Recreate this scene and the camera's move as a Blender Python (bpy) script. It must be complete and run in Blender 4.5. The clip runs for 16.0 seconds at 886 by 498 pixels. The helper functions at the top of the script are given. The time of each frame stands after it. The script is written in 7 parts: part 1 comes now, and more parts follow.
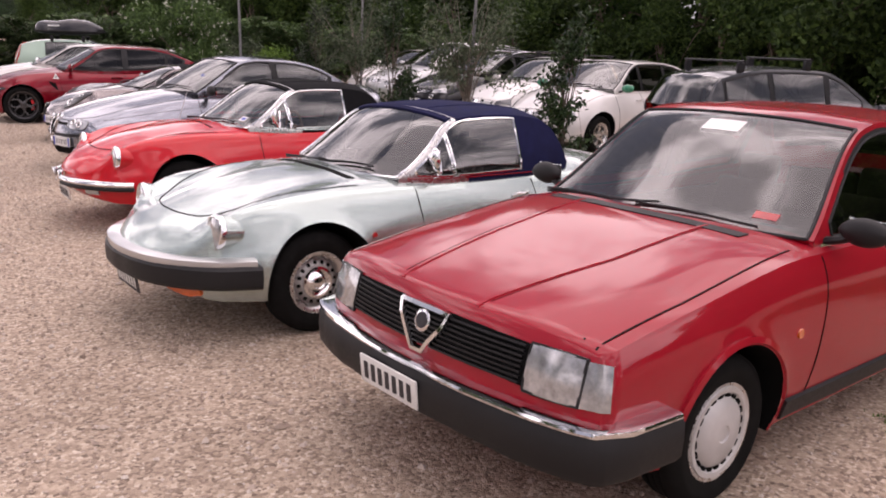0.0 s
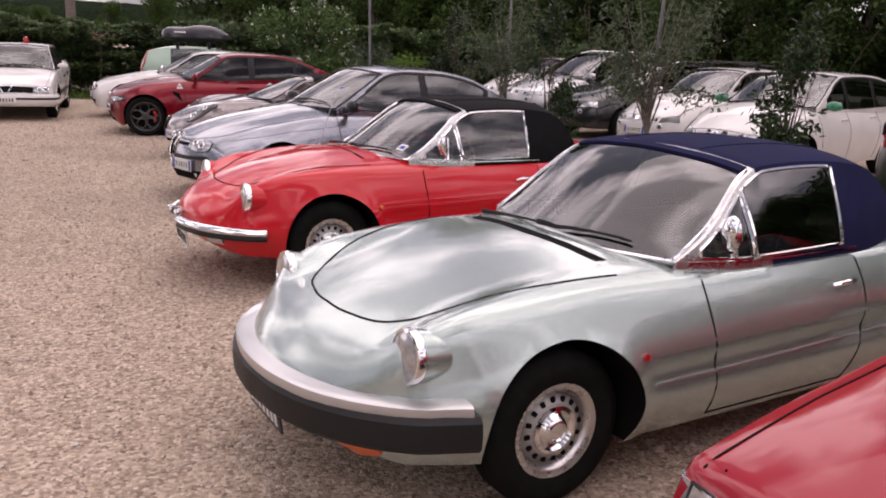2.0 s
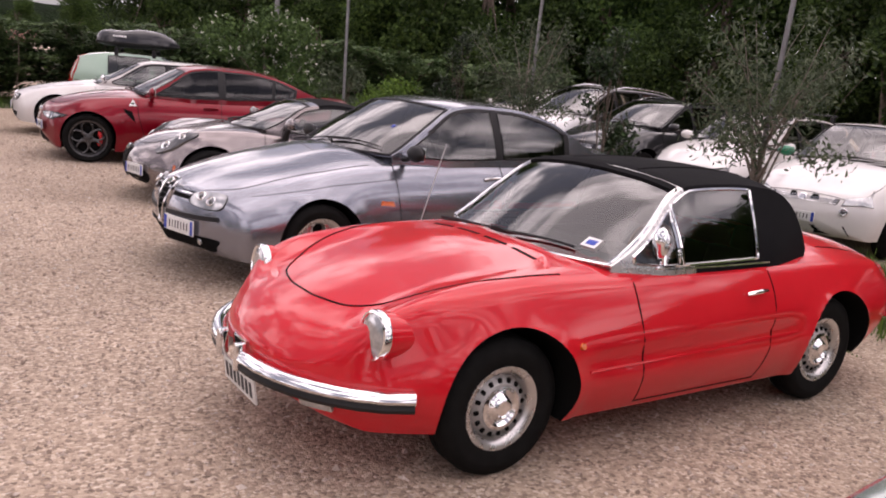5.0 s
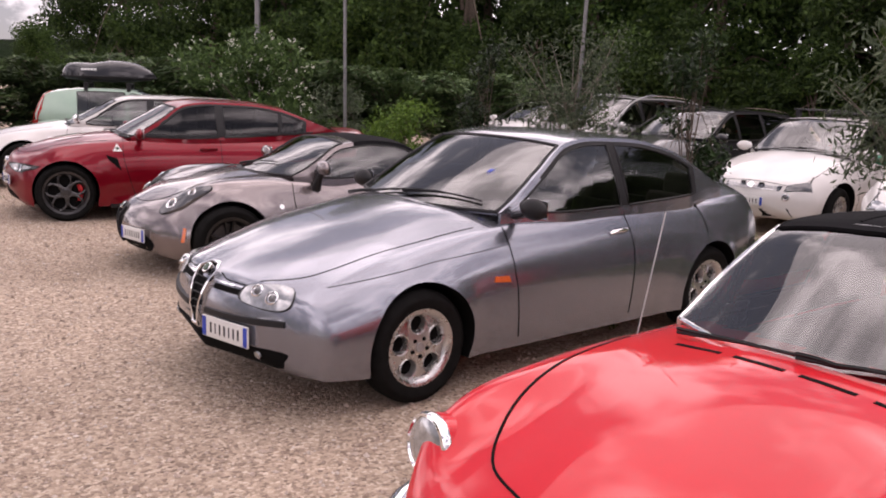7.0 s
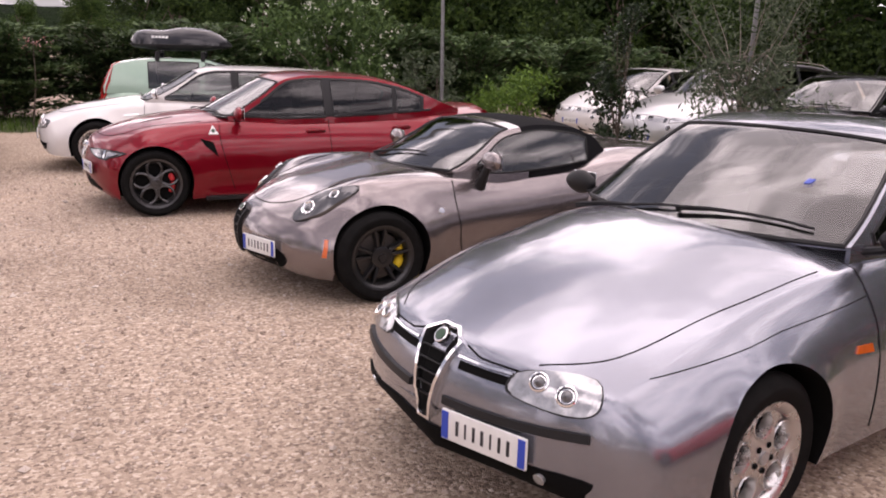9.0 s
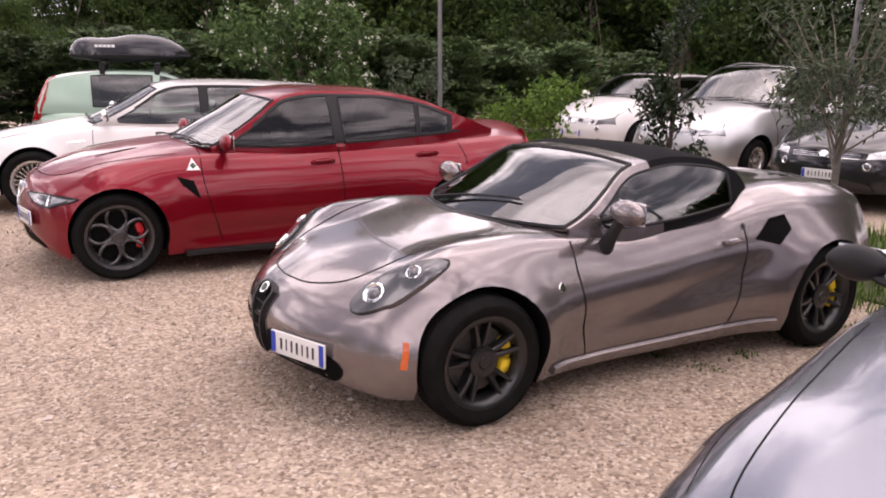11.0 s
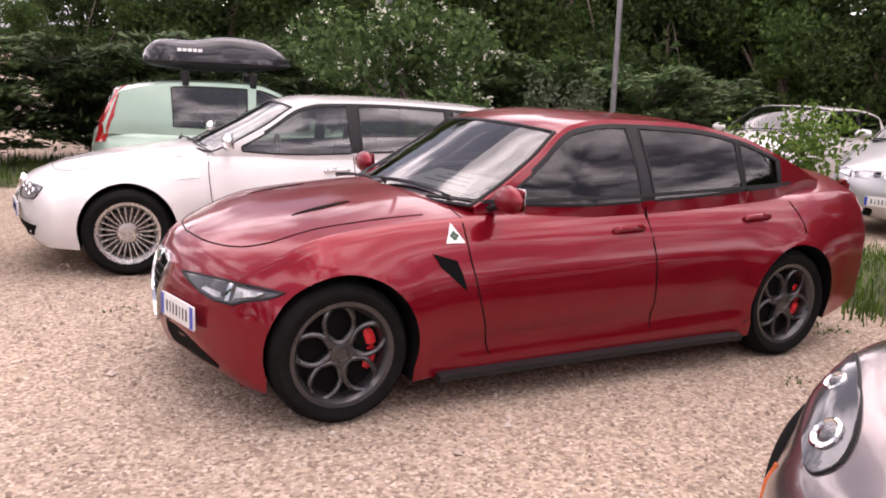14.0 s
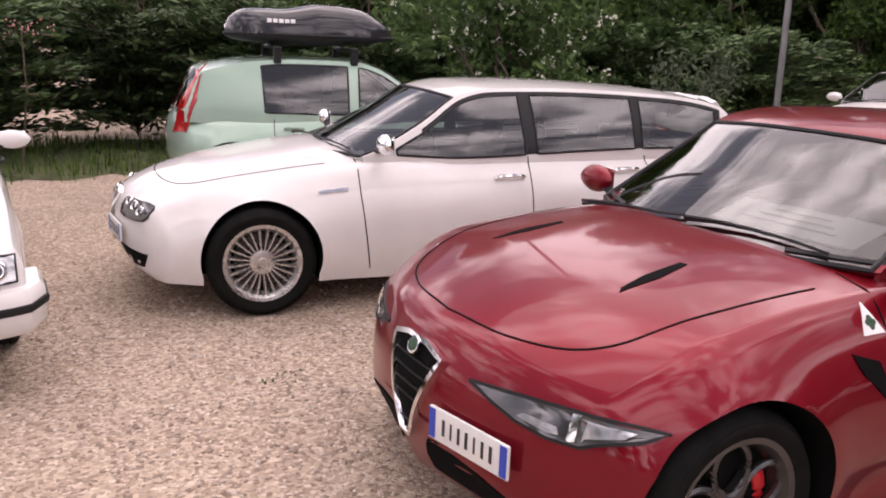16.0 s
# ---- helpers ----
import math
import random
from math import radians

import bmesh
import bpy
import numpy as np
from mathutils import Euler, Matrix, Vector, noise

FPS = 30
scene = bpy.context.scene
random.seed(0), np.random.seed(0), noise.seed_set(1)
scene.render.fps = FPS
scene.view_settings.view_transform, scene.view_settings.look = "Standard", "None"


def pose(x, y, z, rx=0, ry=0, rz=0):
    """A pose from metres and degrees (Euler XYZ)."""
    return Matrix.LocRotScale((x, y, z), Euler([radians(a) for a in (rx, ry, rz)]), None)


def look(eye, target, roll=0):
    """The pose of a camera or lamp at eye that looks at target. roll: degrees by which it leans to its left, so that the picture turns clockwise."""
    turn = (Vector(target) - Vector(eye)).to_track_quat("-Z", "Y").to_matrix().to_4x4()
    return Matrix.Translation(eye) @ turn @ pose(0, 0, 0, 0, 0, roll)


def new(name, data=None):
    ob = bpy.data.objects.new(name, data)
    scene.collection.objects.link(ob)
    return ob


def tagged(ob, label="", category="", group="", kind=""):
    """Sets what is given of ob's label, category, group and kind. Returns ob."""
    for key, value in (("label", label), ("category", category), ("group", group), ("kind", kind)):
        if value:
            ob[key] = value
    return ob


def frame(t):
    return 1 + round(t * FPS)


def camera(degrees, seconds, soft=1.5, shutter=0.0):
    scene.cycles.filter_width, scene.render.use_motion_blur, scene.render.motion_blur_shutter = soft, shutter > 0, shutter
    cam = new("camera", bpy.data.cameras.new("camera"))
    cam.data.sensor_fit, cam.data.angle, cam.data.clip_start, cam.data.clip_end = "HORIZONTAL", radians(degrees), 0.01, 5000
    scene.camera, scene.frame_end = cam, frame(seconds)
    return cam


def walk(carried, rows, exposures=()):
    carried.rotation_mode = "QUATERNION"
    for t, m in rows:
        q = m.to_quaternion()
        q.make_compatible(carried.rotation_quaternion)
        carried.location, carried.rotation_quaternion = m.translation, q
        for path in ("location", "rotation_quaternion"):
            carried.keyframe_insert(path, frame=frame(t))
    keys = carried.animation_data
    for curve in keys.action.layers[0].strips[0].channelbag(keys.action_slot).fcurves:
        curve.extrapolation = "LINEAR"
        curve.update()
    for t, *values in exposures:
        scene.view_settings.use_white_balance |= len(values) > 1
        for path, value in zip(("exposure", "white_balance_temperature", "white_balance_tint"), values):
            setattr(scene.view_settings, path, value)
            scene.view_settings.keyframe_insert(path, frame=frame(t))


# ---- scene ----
cam = camera(56.0, 16.0, soft=1.9)
PATH = [
    (0, (1.581, 2.045, 1.659), (1.04, 3.91, 1.179), 2.0),
    (0.5, (1.294, 2.409, 1.681), (0.716, 4.269, 1.225), 3.5),
    (1, (1.002, 2.842, 1.681), (0.246, 4.649, 1.273), 0.3),
    (1.5, (0.651, 3.202, 1.657), (-0.182, 4.973, 1.244), -0.4),
    (2, (0.334, 3.537, 1.638), (-0.443, 5.318, 1.166), 2.1),
    (2.5, (0.006, 3.88, 1.639), (-0.813, 5.63, 1.124), -0.1),
    (3, (-0.402, 4.148, 1.606), (-1.213, 5.901, 1.085), 3.1),
    (3.5, (-0.727, 4.429, 1.612), (-1.391, 6.264, 1.173), 4.2),
    (4, (-1.164, 4.692, 1.618), (-1.847, 6.536, 1.250), 4.1),
    (4.2, (-1.331, 4.774, 1.607), (-2.022, 6.61, 1.216), 5.2),
    (6.3, (-2.701, 5.905, 1.654), (-3.104, 7.82, 1.244), 1.1),
    (6.5, (-2.844, 6.065, 1.656), (-3.269, 7.978, 1.257), -0.2),
    (7, (-3.294, 6.45, 1.649), (-3.809, 8.345, 1.271), 2.2),
    (7.5, (-3.646, 6.733, 1.639), (-4.093, 8.649, 1.282), 4.7),
    (8, (-4.004, 7.11, 1.609), (-4.503, 9.002, 1.195), 3.3),
    (8.5, (-4.399, 7.335, 1.653), (-5.065, 9.166, 1.200), 1.6),
    (8.7, (-4.554, 7.42, 1.667), (-5.195, 9.259, 1.210), 1.6),
    (10.8, (-5.964, 8.933, 1.631), (-6.422, 10.823, 1.165), 1.6),
    (11, (-6.143, 9.081, 1.648), (-6.605, 10.976, 1.203), 0.9),
    (11.5, (-6.627, 9.35, 1.629), (-7.094, 11.249, 1.208), 1.5),
    (12, (-7.006, 9.599, 1.613), (-7.42, 11.509, 1.187), 1.8),
    (12.5, (-7.432, 9.949, 1.610), (-7.875, 11.853, 1.186), 1.0),
    (13, (-7.976, 10.345, 1.550), (-8.465, 12.241, 1.144), 3.5),
    (13.5, (-8.302, 10.661, 1.519), (-8.711, 12.576, 1.113), 3.0),
    (14, (-8.706, 11.007, 1.522), (-9.133, 12.921, 1.133), 2.7),
    (14.5, (-9.103, 11.322, 1.522), (-9.524, 13.229, 1.093), 4.4),
    (15, (-9.455, 11.689, 1.480), (-9.829, 13.597, 1.013), 3.5),
    (15.5, (-9.856, 11.923, 1.534), (-10.275, 13.82, 1.060), 2.8),
    (16, (-10.274, 12.036, 1.635), (-10.689, 13.931, 1.149), 2.2),
]
walk(cam, [(t, look(eye, target, roll)) for t, eye, target, roll in PATH], exposures=((0.0, -0.04, 6800, 30), (1.5, -0.12, 6800, 30), (2.2, -0.32, 6800, 30), (3.0, -0.44, 6800, 30), (3.5, -0.47, 6800, 30), (4.2, -0.07, 6800, 30), (7.0, -0.04, 6800, 30), (11.0, 0.28, 6800, 30), (13.0, 0.31, 6800, 30), (14.0, 0.49, 6800, 30), (15.0, 0.59, 6800, 30), (16.0, 0.16, 6800, 30)))

# ---- daylight: bright broken cloud ----
SUN_EL, SUN_AZ = 72.0, 20.0
world = bpy.data.worlds.new("sky")
scene.world = world
world.use_nodes = True
wn, wl = world.node_tree.nodes, world.node_tree.links
wn.clear()
sky = wn.new("ShaderNodeTexSky")
sky.sky_type, sky.sun_disc = "NISHITA", False
sky.sun_elevation, sky.sun_rotation = radians(SUN_EL), radians(SUN_AZ)
coord, mapping = wn.new("ShaderNodeTexCoord"), wn.new("ShaderNodeMapping")
mapping.inputs["Scale"].default_value = (1.0, 1.0, 1.5)
cloud = wn.new("ShaderNodeTexNoise")
cloud.inputs["Scale"].default_value, cloud.inputs["Detail"].default_value, cloud.inputs["Roughness"].default_value = 3.6, 7.0, 0.6
cover = wn.new("ShaderNodeValToRGB")
cover.color_ramp.elements[0].position, cover.color_ramp.elements[1].position = 0.34, 0.62
cover.color_ramp.elements[0].color, cover.color_ramp.elements[1].color = (0.55, 0.55, 0.55, 1), (1, 1, 1, 1)
shade = wn.new("ShaderNodeValToRGB")
shade.color_ramp.elements[0].position, shade.color_ramp.elements[1].position = 0.45, 0.60
shade.color_ramp.elements[0].color, shade.color_ramp.elements[1].color = (5.0, 5.2, 5.5, 1), (29.0, 28.6, 28.2, 1)
mix, back, wout = wn.new("ShaderNodeMix"), wn.new("ShaderNodeBackground"), wn.new("ShaderNodeOutputWorld")
mix.data_type = "RGBA"
wl.new(coord.outputs["Generated"], mapping.inputs["Vector"])
wl.new(mapping.outputs["Vector"], cloud.inputs["Vector"])
wl.new(cloud.outputs["Fac"], cover.inputs["Fac"])
wl.new(cloud.outputs["Fac"], shade.inputs["Fac"])
wl.new(cover.outputs["Color"], mix.inputs["Factor"])
wl.new(sky.outputs["Color"], mix.inputs["A"])
wl.new(shade.outputs["Color"], mix.inputs["B"])
wl.new(mix.outputs["Result"], back.inputs["Color"])
back.inputs["Strength"].default_value = 0.1
wl.new(back.outputs["Background"], wout.inputs["Surface"])
sun = new("sun", bpy.data.lights.new("sun", "SUN"))
sun.data.energy, sun.data.angle, sun.data.color = 1.4, radians(75), (1.0, 0.95, 0.88)
sun.matrix_world = pose(0, 0, 30, 90 - SUN_EL, 0, 180 - SUN_AZ)

# ---- materials ----
MATS = {}


def shader(name):
    mt = bpy.data.materials.new(name)
    mt.use_nodes = True
    nt = mt.node_tree
    return mt, nt, nt.nodes["Principled BSDF"]


def noise_node(nt, scale, detail=4, rough=0.6, coords="Object"):
    tc = nt.nodes.new("ShaderNodeTexCoord")
    nz = nt.nodes.new("ShaderNodeTexNoise")
    nz.inputs["Scale"].default_value, nz.inputs["Detail"].default_value, nz.inputs["Roughness"].default_value = scale, detail, rough
    nt.links.new(tc.outputs[coords], nz.inputs["Vector"])
    return nz


def ramp_node(nt, src, stops):
    r = nt.nodes.new("ShaderNodeValToRGB")
    while len(r.color_ramp.elements) < len(stops):
        r.color_ramp.elements.new(0.5)
    for e, (p, c) in zip(r.color_ramp.elements, stops):
        e.position, e.color = p, (*c, 1) if len(c) == 3 else c
    nt.links.new(src, r.inputs["Fac"])
    return r


def bump_node(nt, bsdf, src, strength, dist):
    b = nt.nodes.new("ShaderNodeBump")
    b.inputs["Strength"].default_value, b.inputs["Distance"].default_value = strength, dist
    nt.links.new(src, b.inputs["Height"])
    nt.links.new(b.outputs["Normal"], bsdf.inputs["Normal"])
    return b


def paint(name, color, metallic=0.0, rough=0.4, dust=0.06, coat=1.0):
    """Lacquered car paint with a little dust and orange peel."""
    mt, nt, b = shader(name)
    lo = [c * (1 - 0.05) for c in color]
    hi = [min(1, c * 1.04 + dust * 0.06) for c in color]
    nz = noise_node(nt, 2.3, 6)
    r = ramp_node(nt, nz.outputs["Fac"], [(0.35, lo), (0.7, hi)])
    nt.links.new(r.outputs["Color"], b.inputs["Base Color"])
    b.inputs["Metallic"].default_value, b.inputs["Roughness"].default_value = metallic, rough
    b.inputs["Coat Weight"].default_value, b.inputs["Specular IOR Level"].default_value = coat, 0.08
    cr = ramp_node(nt, noise_node(nt, 9, 8, 0.7).outputs["Fac"], [(0.3, (0.02,) * 3), (0.75, (0.02 + dust,) * 3)])
    nt.links.new(cr.outputs["Color"], b.inputs["Coat Roughness"])
    if metallic:
        fl = noise_node(nt, 900, 1)
        bp = bump_node(nt, b, fl.outputs["Fac"], 0.05, 0.001)
    return mt


def plain(name, color, rough=0.5, metallic=0.0, var=0.15, scale=20.0, bump=0.0, coat=0.0, bscale=None, bdist=0.002, spec=0.5):
    mt, nt, b = shader(name)
    nz = noise_node(nt, scale, 5)
    r = ramp_node(nt, nz.outputs["Fac"], [(0.3, [c * (1 - var) for c in color]), (0.72, [min(1, c * (1 + var)) for c in color])])
    nt.links.new(r.outputs["Color"], b.inputs["Base Color"])
    rr = ramp_node(nt, nz.outputs["Fac"], [(0.3, (max(0.02, rough - 0.06),) * 3), (0.7, (min(1, rough + 0.06),) * 3)])
    nt.links.new(rr.outputs["Color"], b.inputs["Roughness"])
    b.inputs["Metallic"].default_value, b.inputs["Coat Weight"].default_value, b.inputs["Specular IOR Level"].default_value = metallic, coat, spec
    if bump:
        bump_node(nt, b, noise_node(nt, bscale or scale * 3, 4).outputs["Fac"], bump, bdist)
    return mt


def glass(name, tint, ior=1.9):
    """Window glass: tinted, clear through, with a mirror sheen."""
    mt = bpy.data.materials.new(name)
    mt.use_nodes = True
    nt = mt.node_tree
    nt.nodes.clear()
    out, mx, tr, gl, fr = (nt.nodes.new("ShaderNode" + k) for k in ("OutputMaterial", "MixShader", "BsdfTransparent", "BsdfGlossy", "Fresnel"))
    tr.inputs["Color"].default_value = (*tint, 1)
    gl.inputs["Roughness"].default_value = 0.015
    gl.inputs["Color"].default_value = (1, 1, 1, 1)
    fr.inputs["IOR"].default_value = ior
    nt.links.new(fr.outputs["Fac"], mx.inputs["Fac"])
    nt.links.new(tr.outputs["BSDF"], mx.inputs[1])
    nt.links.new(gl.outputs["BSDF"], mx.inputs[2])
    nt.links.new(mx.outputs["Shader"], out.inputs["Surface"])
    return mt


COMMON = dict(
    black=plain("black_plastic", (0.012, 0.012, 0.013), 0.5, bump=0.15, scale=60, bdist=0.0005, spec=0.3),
    void=plain("black_gap", (0.004, 0.004, 0.004), 0.9, spec=0.1),
    rubber=plain("tyre_rubber", (0.009, 0.0088, 0.0086), 0.85, var=0.35, scale=14, bump=0.3, bdist=0.001, spec=0.08),
    chrome=plain("chrome", (0.82, 0.82, 0.83), 0.08, 1.0, var=0.04),
    trim=plain("bright_trim", (0.75, 0.75, 0.76), 0.14, 1.0, var=0.05),
    dark_metal=plain("brake_iron", (0.12, 0.11, 0.105), 0.5, 0.8, var=0.3),
    steel_grey=plain("painted_steel", (0.36, 0.35, 0.34), 0.42, 0.35, var=0.12, scale=30),
    cover=plain("wheel_cover_grey", (0.5, 0.49, 0.48), 0.45, 0.2, var=0.1, scale=12),
    glass=glass("window_glass", (0.55, 0.58, 0.56)),
    glass_dark=glass("privacy_glass", (0.10, 0.10, 0.11), 1.5),
    lens=plain("lamp_glass", (0.44, 0.45, 0.46), 0.12, 0.6, var=0.35, scale=26, coat=1.0, bump=0.3, bscale=60),
    lens_dark=plain("smoked_lamp_glass", (0.085, 0.085, 0.09), 0.1, 0.4, var=0.15, scale=5, coat=1.0),
    lens_red=plain("red_lamp_glass", (0.42, 0.01, 0.012), 0.12, 0.1, var=0.2, coat=1.0),
    lens_amber=plain("amber_lamp_glass", (0.62, 0.11, 0.015), 0.15, 0.05, var=0.15, coat=1.0),
    mirror=plain("mirror_glass", (0.85, 0.86, 0.87), 0.02, 1.0, var=0.01),
    plate=plain("plate_white", (0.72, 0.72, 0.7), 0.4, var=0.05),
    ink=plain("plate_ink", (0.02, 0.02, 0.025), 0.5),
    blue=plain("plate_blue", (0.02, 0.06, 0.42), 0.4, var=0.05),
    lining=plain("dark_lining", (0.03, 0.029, 0.028), 0.8, var=0.2, scale=40, bump=0.2),
    seat=plain("seat_cloth", (0.075, 0.068, 0.06), 0.85, var=0.25, scale=30, bump=0.3),
    rim=plain("silver_alloy", (0.55, 0.54, 0.53), 0.28, 0.85, var=0.08, scale=18, coat=0.4),
    white=plain("white_plastic", (0.78, 0.78, 0.77), 0.4, var=0.04),
    badge_green=plain("badge_green", (0.02, 0.06, 0.03), 0.4),
)


def kit(**over):
    k = dict(COMMON)
    k.update(over)
    return k

# ---- mesh helpers ----
def finish(bm, name, mats, parent=None, label="", smooth=True, angle=38):
    """Link a bmesh as one mesh object with sharp edges above the angle."""
    if smooth:
        for f in bm.faces:
            f.smooth = True
        for e in bm.edges:
            if len(e.link_faces) == 2 and e.calc_face_angle(0) > radians(angle):
                e.smooth = False
    me = bpy.data.meshes.new(name)
    bm.to_mesh(me)
    bm.free()
    for m in (mats if isinstance(mats, (list, tuple)) else [mats]):
        me.materials.append(m)
    ob = new(name, me)
    if parent is not None:
        ob.parent = parent
    if label:
        ob["label"] = label
    return ob


def part(name, bm, material, parent, label="", smooth=True):
    return finish(bm, name, material, parent, label, smooth)


def share(name, me, parent, m, label=""):
    """Another object on the same mesh."""
    ob = new(name, me)
    ob.parent = parent
    ob.matrix_basis = m
    if label:
        ob["label"] = label
    return ob


def thing(name, label, category, m=None, group=""):
    ob = new(name)
    if m is not None:
        ob.matrix_basis = m
    return tagged(ob, label, category, group)


def pchip(keys, x):
    """Monotone smooth curve through (x, value) keys in rising x."""
    k = np.array(sorted(keys), float)
    xs, ys = k[:, 0], k[:, 1]
    x = np.asarray(x, float)
    if len(xs) == 1:
        return np.full(x.shape, ys[0])
    h, d = np.diff(xs), np.diff(ys) / np.diff(xs)
    s = np.zeros(len(xs))
    s[0], s[-1] = d[0], d[-1]
    for i in range(1, len(xs) - 1):
        if d[i - 1] * d[i] > 0:
            w1, w2 = 2 * h[i] + h[i - 1], h[i] + 2 * h[i - 1]
            s[i] = (w1 + w2) / (w1 / d[i - 1] + w2 / d[i])
    xc = np.clip(x, xs[0], xs[-1])
    i = np.clip(np.searchsorted(xs, xc) - 1, 0, len(xs) - 2)
    u = (xc - xs[i]) / h[i]
    return (ys[i] * (1 + 2 * u) * (1 - u) ** 2 + s[i] * h[i] * u * (1 - u) ** 2
            + ys[i + 1] * u * u * (3 - 2 * u) + s[i + 1] * h[i] * u * u * (u - 1))


def step(a, b, x):
    u = np.clip((np.asarray(x, float) - a) / (b - a), 0, 1)
    return u * u * (3 - 2 * u)


def rounded(points, n=6):
    """A closed smooth outline through the points."""
    p = [Vector(q) for q in points]
    out, m = [], len(p)
    for i in range(m):
        a, b, c, d = p[i - 1], p[i], p[(i + 1) % m], p[(i + 2) % m]
        for j in range(n):
            t = j / n
            out.append(0.5 * (2 * b + (c - a) * t + (2 * a - 5 * b + 4 * c - d) * t * t + (3 * b - a - 3 * c + d) * t ** 3))
    return out


def curve_line(points, n=6):
    """An open smooth line through the points."""
    p = [Vector(q) for q in points]
    out = []
    for i in range(len(p) - 1):
        a, b, c, d = p[max(i - 1, 0)], p[i], p[i + 1], p[min(i + 2, len(p) - 1)]
        for j in range(n):
            t = j / n
            out.append(0.5 * (2 * b + (c - a) * t + (2 * a - 5 * b + 4 * c - d) * t * t + (3 * b - a - 3 * c + d) * t ** 3))
    return out + [p[-1]]


def box_bm(sx, sy, sz, bevel=0.0, m=None, seg=2):
    bm = bmesh.new()
    bmesh.ops.create_cube(bm, size=1, matrix=Matrix.Diagonal((sx, sy, sz, 1)))
    if bevel:
        bmesh.ops.bevel(bm, geom=bm.edges[:], offset=bevel, segments=seg, profile=0.6, affect="EDGES")
    if m is not None:
        bmesh.ops.transform(bm, matrix=m, verts=bm.verts[:])
    return bm


def add(bm, other):
    """Pour another bmesh into bm."""
    me = bpy.data.meshes.new("tmp")
    other.to_mesh(me)
    other.free()
    bm.from_mesh(me)
    bpy.data.meshes.remove(me)
    return bm


def revolve(profile, n=40, axis="Y"):
    """Turn a profile of (radius, along) about the y axis."""
    bm = bmesh.new()
    rings = []
    for r, a in profile:
        rings.append([bm.verts.new((r * math.cos(2 * math.pi * i / n), a, r * math.sin(2 * math.pi * i / n))) for i in range(n)])
    for p, q in zip(rings, rings[1:]):
        for i in range(n):
            bm.faces.new((p[i], p[(i + 1) % n], q[(i + 1) % n], q[i]))
    return bm


def tube(points, r, closed=False, n=6, flat=1.0):
    """A round bar along the points."""
    bm = bmesh.new()
    p = [Vector(q) for q in points]
    rings = []
    for i, c in enumerate(p):
        a = p[i - 1] if (i or closed) else p[i]
        b = p[(i + 1) % len(p)] if (i < len(p) - 1 or closed) else p[i]
        t = (b - a).normalized() if (b - a).length > 1e-9 else Vector((1, 0, 0))
        u = t.cross(Vector((0, 0, 1)))
        u = u.normalized() if u.length > 0.05 else t.cross(Vector((0, 1, 0))).normalized()
        v = u.cross(t)
        rr = float(r[i] if isinstance(r, (list, tuple)) else r)
        rings.append([bm.verts.new(c + rr * (math.cos(2 * math.pi * k / n) * u + flat * math.sin(2 * math.pi * k / n) * v)) for k in range(n)])
    pairs = list(zip(rings, rings[1:])) + ([(rings[-1], rings[0])] if closed else [])
    for a, b in pairs:
        for k in range(n):
            bm.faces.new((a[k], a[(k + 1) % n], b[(k + 1) % n], b[k]))
    if not closed:
        bm.faces.new(rings[0][::-1])
        bm.faces.new(rings[-1])
    bmesh.ops.recalc_face_normals(bm, faces=bm.faces[:])
    return bm


